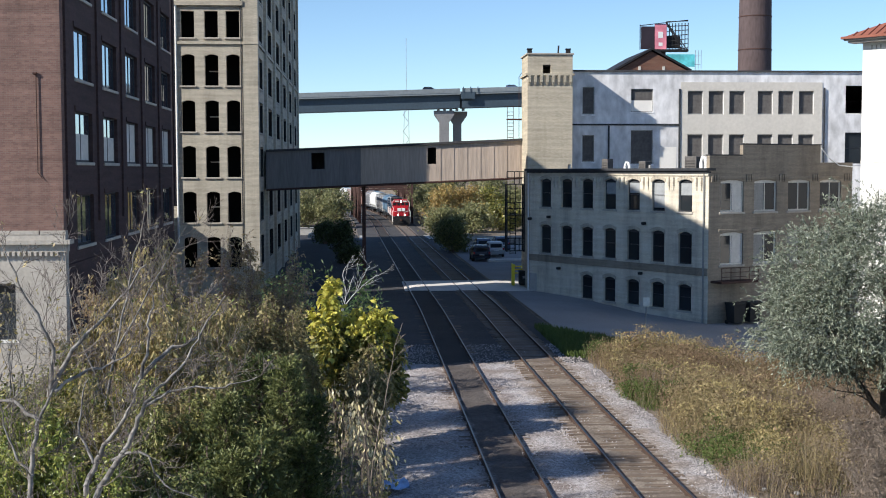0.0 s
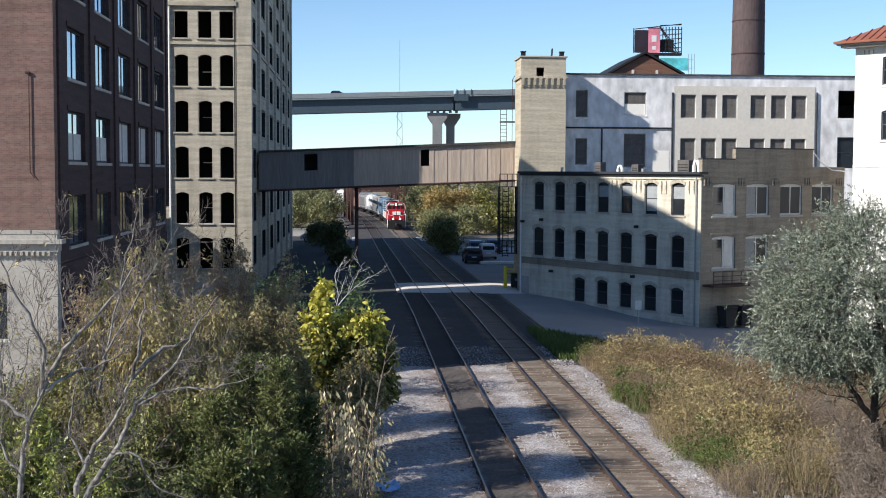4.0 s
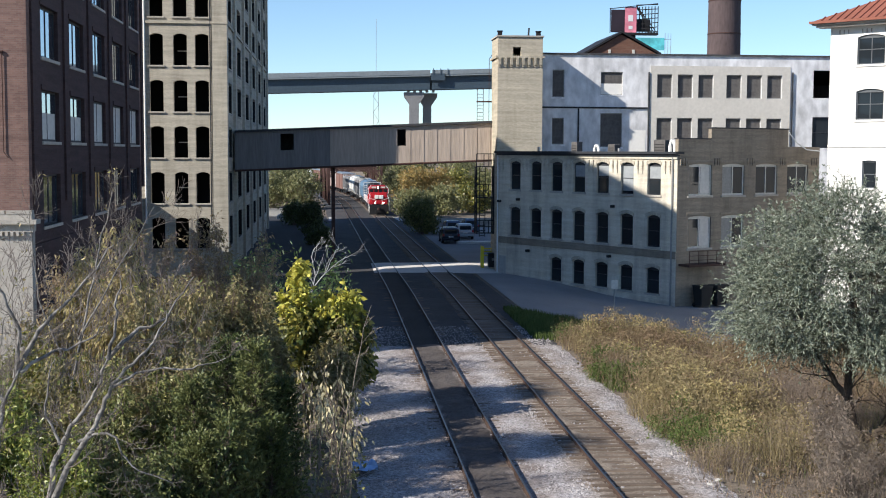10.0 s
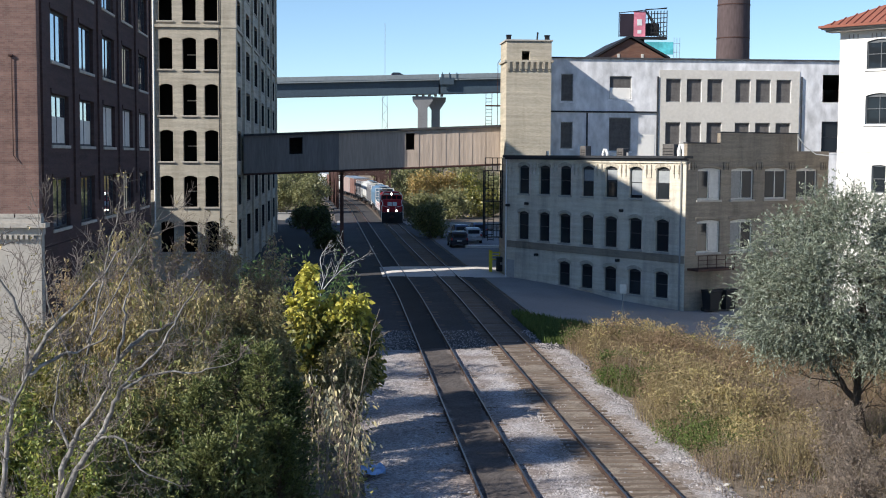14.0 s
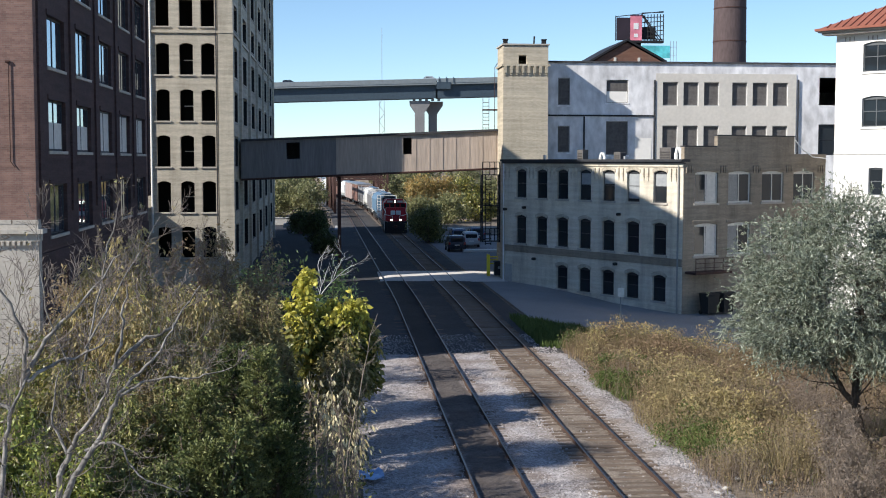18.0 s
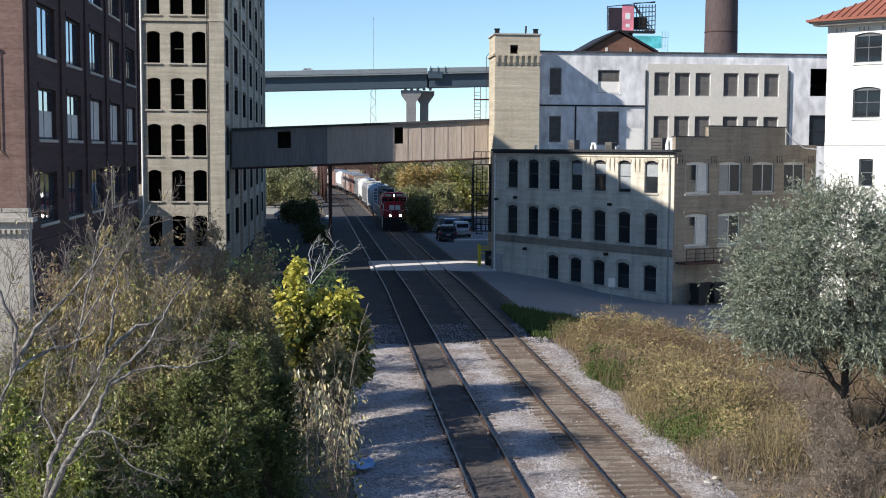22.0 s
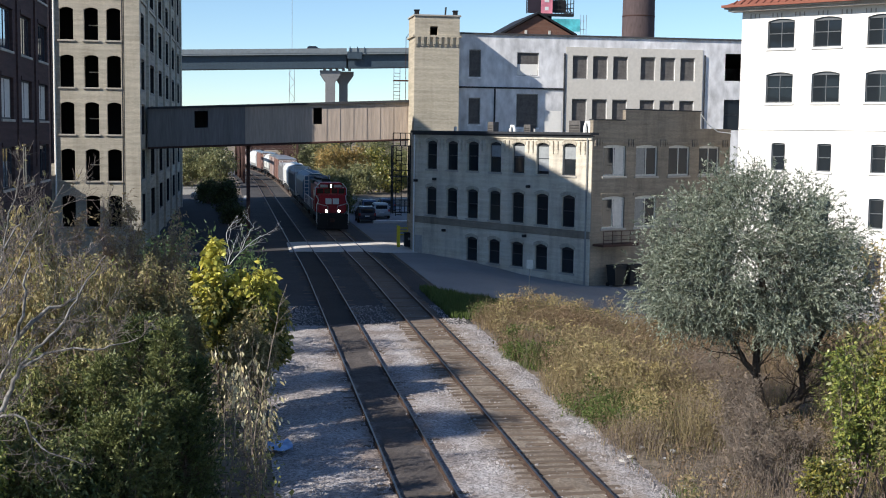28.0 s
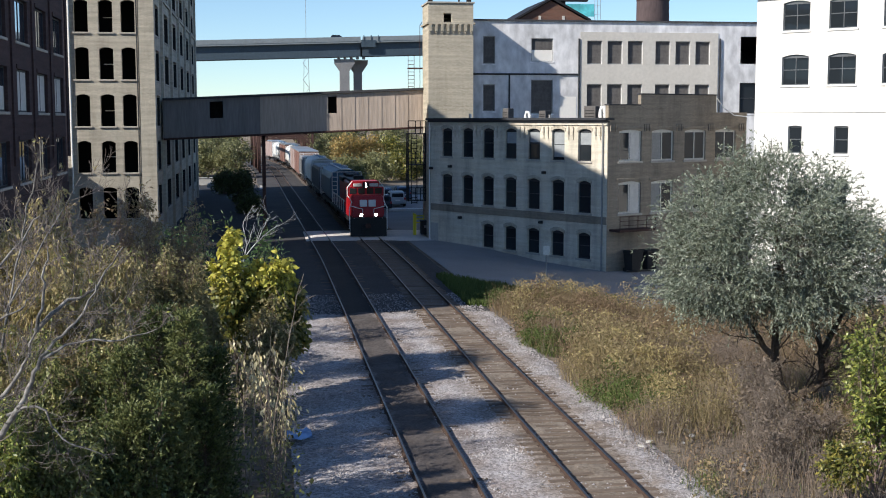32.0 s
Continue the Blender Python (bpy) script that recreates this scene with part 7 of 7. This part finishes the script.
def weed_clumps(count, leaves, area, h, label, seed):
    """Bushy weeds standing out of the rest, in one mass."""
    rng = np.random.default_rng(seed)
    pts = []
    while len(pts) < count:
        x, y = 10.5 + 18 * rng.random(), 28 + 37 * rng.random()
        if rng.random() < area(x, y) * max(0.05, 0.4 + 1.8 * noise.noise((x * 0.35, y * 0.35, seed))):
            pts.append((x, y, gz(x, y)))
    c = np.repeat(np.array(pts), 280, axis=0)
    k = np.repeat(h * (0.6 + 0.6 * rng.random(count)), 280)[:, None]
    c = c + rng.normal(size=c.shape) * np.array([0.24, 0.24, 0.0]) + np.concatenate([np.zeros((len(c), 2)), k * rng.random((len(c), 1)) ** 0.8], axis=1)
    tagged(part("weed_clumps", leaf_mesh("weed_clumps", c, 0.1, leaves, rng, 0.4, -0.1), leaves), label, "weeds", kind="stuff")


weed_clumps(85, L_WEEDY, lambda x, y: bank(x, y) * (0.05 + around(x, y, 13.6, 45, 2.5, 8)), 1.4, "yellowing goldenrod clumps on the bank", 21)
weed_clumps(60, L_STRAW, lambda x, y: bank(x, y) * (around(x, y, 14.2, 46, 1.8, 7) + 0.6 * around(x, y, 17, 61, 5, 2)), 1.3, "pale straw seed tufts on the bank", 24)
weed_clumps(170, L_WEED, lambda x, y: bank(x, y) * (0.06 + around(x, y, 15, 57, 5, 7)), 1.2, "red-brown weed clumps on the bank", 22)
weed_clumps(120, L_GRASS, lambda x, y: bank(x, y) * (around(x, y, 12.3, 52, 1.4, 3.5) + around(x, y, 12.2, 40, 1.0, 2.5) + 0.8 * around(x, y, 15, 62.5, 3, 1.5)), 0.8, "olive green weed clumps on the bank", 23)
road_strip("grass_verge", [(64.6, 10.9, 16.0), (67.5, 10.4, 14.8), (72, 10.2, 12.8), (75, 10.2, 11.4)], 0.012, "dirt", "dark grass verge at the road's edge", "verge")


def verge_grass():
    rng = np.random.default_rng(9)
    p = []
    while len(p) < 9000:
        y = 62 + 12 * rng.random()
        x = 10.3 + 7.5 * rng.random()
        if x < 17.5 - (y - 62) * 0.55 + 0.6 * noise.noise((x, y, 2)):
            p.append((x, y, gz(x, y)))
    p = np.array(p)
    n = len(p)
    side = rng.normal(size=(n, 3)) * 0.03
    side[:, 2] = 0
    tip = p + np.concatenate([rng.normal(size=(n, 2)) * 0.08, 0.25 + 0.2 * rng.random((n, 1))], axis=1)
    v = np.stack([p - side, p + side, tip], axis=1).reshape(-1, 3)
    tagged(part("verge_grass", quick_mesh("verge_grass", v, 3, np.arange(3 * n).reshape(n, 3), L_GRASS), L_GRASS), "dark green grass at the road's edge", "grass", kind="stuff")


verge_grass()


def leaf_litter():
    """Fallen leaves and low plants under the bushes left of the tracks."""
    rng = np.random.default_rng(10)
    n = 26000
    p = np.stack([-13 + 14 * rng.random(n), 18 + 38 * rng.random(n), np.zeros(n)], axis=1)
    p[:, 0] = np.minimum(p[:, 0], 0.7 + 0.5 * np.sin(p[:, 1]))
    p[:, 2] = 1.6 * rng.random(n) ** 2
    tagged(part("undergrowth", leaf_mesh("undergrowth", p, 0.12, L_OLIVE, rng, 0.6), L_OLIVE), "low olive undergrowth beneath the bushes", "undergrowth", kind="stuff")


leaf_litter()


def stones():
    rng = np.random.default_rng(3)
    n = 34000
    y = 27 + 40 * rng.random(n) ** 1.3
    x = 1.4 + 9.6 * rng.random(n)
    keep = ~((np.abs(x - LEFT_X) < 0.66) | ((np.abs(x - RIGHT_X) < 1.1) & (rng.random(n) < 0.85)))
    x, y = x[keep], y[keep]
    n = len(x)
    c = np.stack([x, y, np.full(n, 0.03)], axis=1)
    s = 0.022 + 0.03 * rng.random((n, 1, 1))
    d = np.array([(1, 0, 0), (-1, 0, 0), (0, 1, 0), (0, -1, 0), (0, 0, 1)], dtype=float)[None] * (0.7 + 0.6 * rng.random((n, 5, 1))) + rng.normal(size=(n, 5, 3)) * 0.2
    v = (c[:, None, :] + d * s).reshape(-1, 3)
    f = np.array([(0, 2, 4), (2, 1, 4), (1, 3, 4), (3, 0, 4)])[None] + 5 * np.arange(n)[:, None, None]
    tagged(part("ballast_stones", quick_mesh("ballast_stones", v, 3, f.reshape(-1, 3), "stone_bit"), "stone_bit"), "loose grey ballast stones", "stones", kind="stuff")


stones()

# ---- small things ----


def car(x, y, rz, paint, label):
    """A parked estate car; local -y is the rear that faces the lens."""
    t = thing("car", pose(x, y, gz(x, y), 0, 0, rz), label, "car", "parked cars")
    prof = [(-2.25, 0.35), (-2.3, 0.75), (-2.2, 1.0), (-1.95, 1.55), (-1.6, 1.68), (0.3, 1.66), (1.1, 1.08), (2.1, 0.92), (2.25, 0.6), (2.2, 0.35)]
    bm = bmesh.new()
    rows = [[bm.verts.new((s * (0.92 if z < 1.1 else 0.74), yy, z)) for yy, z in prof] for s in (-1, 1)]
    bm.faces.new(rows[0])
    bm.faces.new(rows[1][::-1])
    for i in range(len(prof)):
        j = (i + 1) % len(prof)
        bm.faces.new((rows[0][i], rows[0][j], rows[1][j], rows[1][i]))
    bmesh.ops.bevel(bm, geom=bm.edges[:], offset=0.05, segments=2, affect="EDGES")
    part("body", bm, paint, t)
    part("rear_window", boxes((-0.62, 0.62, -2.17, -2.05, 1.08, 1.48), bevel=0.02), "glass", t, "", pose(0, -0.02, 0, 0, 0, 0))
    for s in (-1, 1):
        part("side_window", boxes((s * 0.79 - 0.05, s * 0.79 + 0.05, -1.7, 0.3, 1.1, 1.5)), "glass", t)
        part("tail_light", boxes((s * 0.8 - 0.1, s * 0.8 + 0.1, -2.34, -2.2, 0.8, 1.05)), plain("tail_lamp", (0.35, 0.02, 0.02), 0.3), t)
        for yy in (-1.4, 1.4):
            w = part("wheel", tubes([[(s * 0.95, yy, 0.33), (s * 0.7, yy, 0.33)]], 0.33, 14), "rubber", t)
            part("rim", tubes([[(s * 0.97, yy, 0.33), (s * 0.94, yy, 0.33)]], 0.2, 10), "chrome", w)
    part("bumper", boxes((-0.9, 0.9, -2.38, -2.2, 0.35, 0.6), bevel=0.04), paint, t)
    part("number_plate", boxes((-0.26, 0.26, -2.4, -2.37, 0.68, 0.8)), "white_trim", t)
    return t


car_navy = plain("navy_car_paint", (0.012, 0.016, 0.03), 0.25)
car_blue = plain("blue_grey_car_paint", (0.08, 0.12, 0.2), 0.25)
car_silver = plain("silver_car_paint", (0.45, 0.48, 0.5), 0.3, 0.3)
car(12.4, 130.8, 0, car_navy, "dark navy estate car parked beside the dark bush")
car(14.6, 137.2, 0, car_silver, "silver car parked behind the dark one")
car(13.9, 143.5, 0, car_blue, "blue-grey car parked in the row")
car(16.4, 147.0, 0, car_blue, "blue-grey car parked at the far end")
car(-5.2, 171.0, 90, car_silver, "silver car parked at the end of the shaded lane")


def guard_rail():
    t = thing("guard_rail", pose(12.3, 101.6, 0.1), "bright yellow steel guard rail at the house corner", "guard rail")
    for x in (0.0, 0.85, 1.45):
        part("post", boxes((x - 0.05, x + 0.05, -0.05, 0.05, 0, 1.75 if x == 0 else 1.55)), "yellow", t)
    for z in (0.95, 1.25, 1.5):
        part("bar", boxes((0, 1.5, -0.04, 0.04, z - 0.05, z + 0.05)), "yellow", t)
    part("corner_post", boxes((-0.12, 0.12, -0.95, -0.75, 0, 1.75)), "yellow", t)
    part("side_bar", boxes((-0.05, 0.05, -0.9, 0, 1.4, 1.55), (-0.05, 0.05, -0.9, 0, 0.8, 0.95)), "yellow", t)
    g = thing("bin", pose(13.1, 100.2, 0.1), "black wheeled bin behind the yellow rail", "bin", "bins")
    part("bin_body", boxes((-0.4, 0.4, -0.35, 0.35, 0.1, 1.15), bevel=0.05), "rubber", g)
    part("lid", boxes((-0.43, 0.43, -0.4, 0.38, 1.15, 1.25), bevel=0.03), "rubber", g)
    part("bin_label", boxes((-0.14, 0.14, -0.37, -0.35, 0.65, 0.85)), "frame_mid", g)


guard_rail()


def dustbin(s, y, label):
    m = pose(B0.x, B0.y, 0, 0, 0, BA) @ pose(s, y, 0)
    p = m.translation
    g = thing("bin", pose(p.x, p.y, gz(p.x, p.y), 0, 0, BA), label, "bin", "bins")
    bm = boxes((-0.5, 0.5, -0.45, 0.45, 0.12, 1.35))
    for v in bm.verts:
        if v.co.z < 0.5:
            v.co.x *= 0.8
            v.co.y *= 0.8
    part("bin_body", bm, "rubber", g)
    part("lid", boxes((-0.54, 0.54, -0.5, 0.48, 1.35, 1.47), bevel=0.03), "rubber", g)
    for x in (-0.4, 0.4):
        part("wheel", tubes([[(x - 0.05, 0.4, 0.14), (x + 0.05, 0.4, 0.14)]], 0.14, 10), "rubber", g)


dustbin(1.6, -0.9, "black wheeled rubbish bin against the shaded wall")
dustbin(2.9, -1.0, "black wheeled rubbish bin against the shaded wall")
sign = thing("road_sign", pose(16.9, 73.0, gz(16.9, 73)), "small pale road sign on a thin post", "sign")
part("post", tubes([[(0, 0, 0), (0, 0, 2.3)]], 0.035), "frame_mid", sign)
part("plate", boxes((-0.2, 0.2, -0.05, -0.03, 1.75, 2.3), bevel=0.01), "frame_light", sign)


def fire_escape():
    t = thing("fire_escape", pose(11.6, 100.6, 0), "dark rusty steel fire escape at the corner of the brick house", "fire escape")
    for z in (3.0, 5.9, 8.4):
        part("landing", boxes((0.1, 1.5, -0.5, 0.5, z - 0.06, z)), "black_steel", t)
        part("railing", tubes([[(0.1, -0.5, z + h), (1.5, -0.5, z + h)] for h in (0.5, 1.0)] + [[(x, -0.5, z), (x, -0.5, z + 1.0)] for x in (0.1, 0.7, 1.1, 1.5)], 0.045, 4), "black_steel", t)
    for x, y in ((0.1, -0.5), (0.1, 0.5), (1.5, -0.5), (1.5, 0.5)):
        part("upright", shared("escape_upright", lambda: tubes([[(0, 0, 0), (0, 0, 5.5)]], 0.07, 4), "black_steel"), "black_steel", t, "", pose(x, y, 2.9))
    part("ladder", tubes([[(x, -0.55, 2.7), (x, -0.55, 8.4)] for x in (0.35, 0.8)] + [[(0.35, -0.55, 2.8 + 0.4 * k), (0.8, -0.55, 2.8 + 0.4 * k)] for k in range(14)], 0.04, 4), "black_steel", t)
    u = thing("roof_ladder", pose(12.0, 102.5, 11.9), "thin steel ladder and platform at the stair tower", "ladder")
    part("stile", tubes([[(0, 0, 0), (0, 0, 2.9)], [(0.5, 0, 0), (0.5, 0, 2.9)], [(1.0, 0.2, 0), (1.0, 0.2, 5.3), (1.2, 0.1, 5.6)]] + [[(0, 0, 0.3 * k), (0.5, 0, 0.3 * k)] for k in range(9)], 0.03, 4), "rust", u)
    part("platform", boxes((0, 1.3, -0.2, 0.6, 1.75, 1.85)), "rust", u)


fire_escape()
lane_wall = thing("retaining_wall", pose(-40, 184.6, 0), "low pale concrete wall at the end of the lane", "wall")
part("wall_body", boxes((0, 36.0, 0, 0.4, 0, 1.0)), "concrete", lane_wall)
part("coping", boxes((0, 36.0, -0.08, 0.48, 1.0, 1.12)), "concrete", lane_wall)
# white slab added where sunlight strikes the ground, no kerb known here
sun_strip = thing("sun_strip_slab", pose(13.0, 128.2, 0), "white slab added for a sunlit strip before the parking place", "kerb")
part("kerb_body", boxes((0, 4.6, 0, 0.9, 0, 0.28), bevel=0.04), "white_paint", sun_strip)
kerb = thing("parking_kerb", pose(12.5, 168, 0), "pale concrete kerb wall behind the parking place", "kerb")
part("kerb_body", boxes((0, 14, 0, 0.4, 0, 0.5), bevel=0.04), "concrete", kerb)
tarp = thing("plastic_sheet", pose(0.95, 36.4, 0.1), "crumpled blue plastic sheet among the saplings", "plastic sheet")
rngt = random.Random(4)
bm = bmesh.new()
g = [[bm.verts.new((i * 0.14 - 0.45, j * 0.14 - 0.5, 0.05 + 0.16 * rngt.random())) for i in range(7)] for j in range(8)]
for a, b in zip(g, g[1:]):
    for i in range(6):
        bm.faces.new((a[i], a[i + 1], b[i + 1], b[i]))
part("sheet", bm, mat("blue_plastic", (0.25, 0.38, 0.6), 0.4, 0.25, 5, 1, 0.1), tarp)
rngl = random.Random(8)
for k in range(16):
    x, y = rngl.uniform(10.6, 13.2), rngl.uniform(30.5, 38.5)
    s = rngl.uniform(0.04, 0.12)
    bm = bmesh.new()
    bmesh.ops.create_icosphere(bm, subdivisions=1, radius=s)
    for v in bm.verts:
        v.co *= 0.7 + 0.6 * rngl.random()
        v.co.z *= 0.6
    tagged(part("rubble", bm, "concrete", None, "", pose(x, y, gz(x, y) + s * 0.3)), "pale lump of concrete rubble in the weeds", "rubble", "rubble on the bank")

HIGHWAY = []
for k, (t0, x0, paint, what) in enumerate(((0.0, 21.0, car_navy, "dark car driving on the viaduct"), (0.0, 46.7, car_blue, "blue-grey car driving on the viaduct"), (5.0, 26.5, car_navy, "dark car driving on the viaduct"),
                                           (8.0, 23.0, car_silver, "pale van driving on the viaduct"), (13.0, -13.6, car_navy, "dark car driving on the viaduct"), (18.0, -14.2, car_navy, "dark car driving on the viaduct"),
                                           (18.0, 28.8, car_silver, "silver car driving on the viaduct"), (23.0, 26.0, car_silver, "pale van driving on the viaduct"), (27.0, -11.0, car_navy, "dark car driving on the viaduct"),
                                           (31.0, -8.0, car_navy, "dark car driving on the viaduct"))):
    c = car(x0, HWY + 2.2 + (k % 2), -90, paint, what)
    tagged(c, group="highway cars")
    HIGHWAY.append((c, t0, x0, HWY + 2.2 + (k % 2)))


def motions():
    rows = {i: [] for i in range(len(TRAIN))}
    for k in range(33):
        y = front_y(float(k))
        for i, (ob, length) in enumerate(TRAIN):
            a, b = y + 2.5, y + length - 2.5
            xa, xb = RIGHT_X - bend(a), RIGHT_X - bend(b)
            rz = -math.degrees(math.atan2(xb - xa, b - a))
            x = xa - (xb - xa) / (b - a) * 2.5
            rows[i].append((float(k), pose(x, y, 0.2, 0, 0, rz)))
            y += length
    for i, (ob, length) in enumerate(TRAIN):
        walk(ob, rows[i])
    for c, t0, x0, y in HIGHWAY:
        walk(c, [(float(k), pose(x0 + 31.5 * (k - t0), y, via_z(x0 + 31.5 * (k - t0)) + 4.95, 0, 0, -90)) for k in range(33)])


motions()
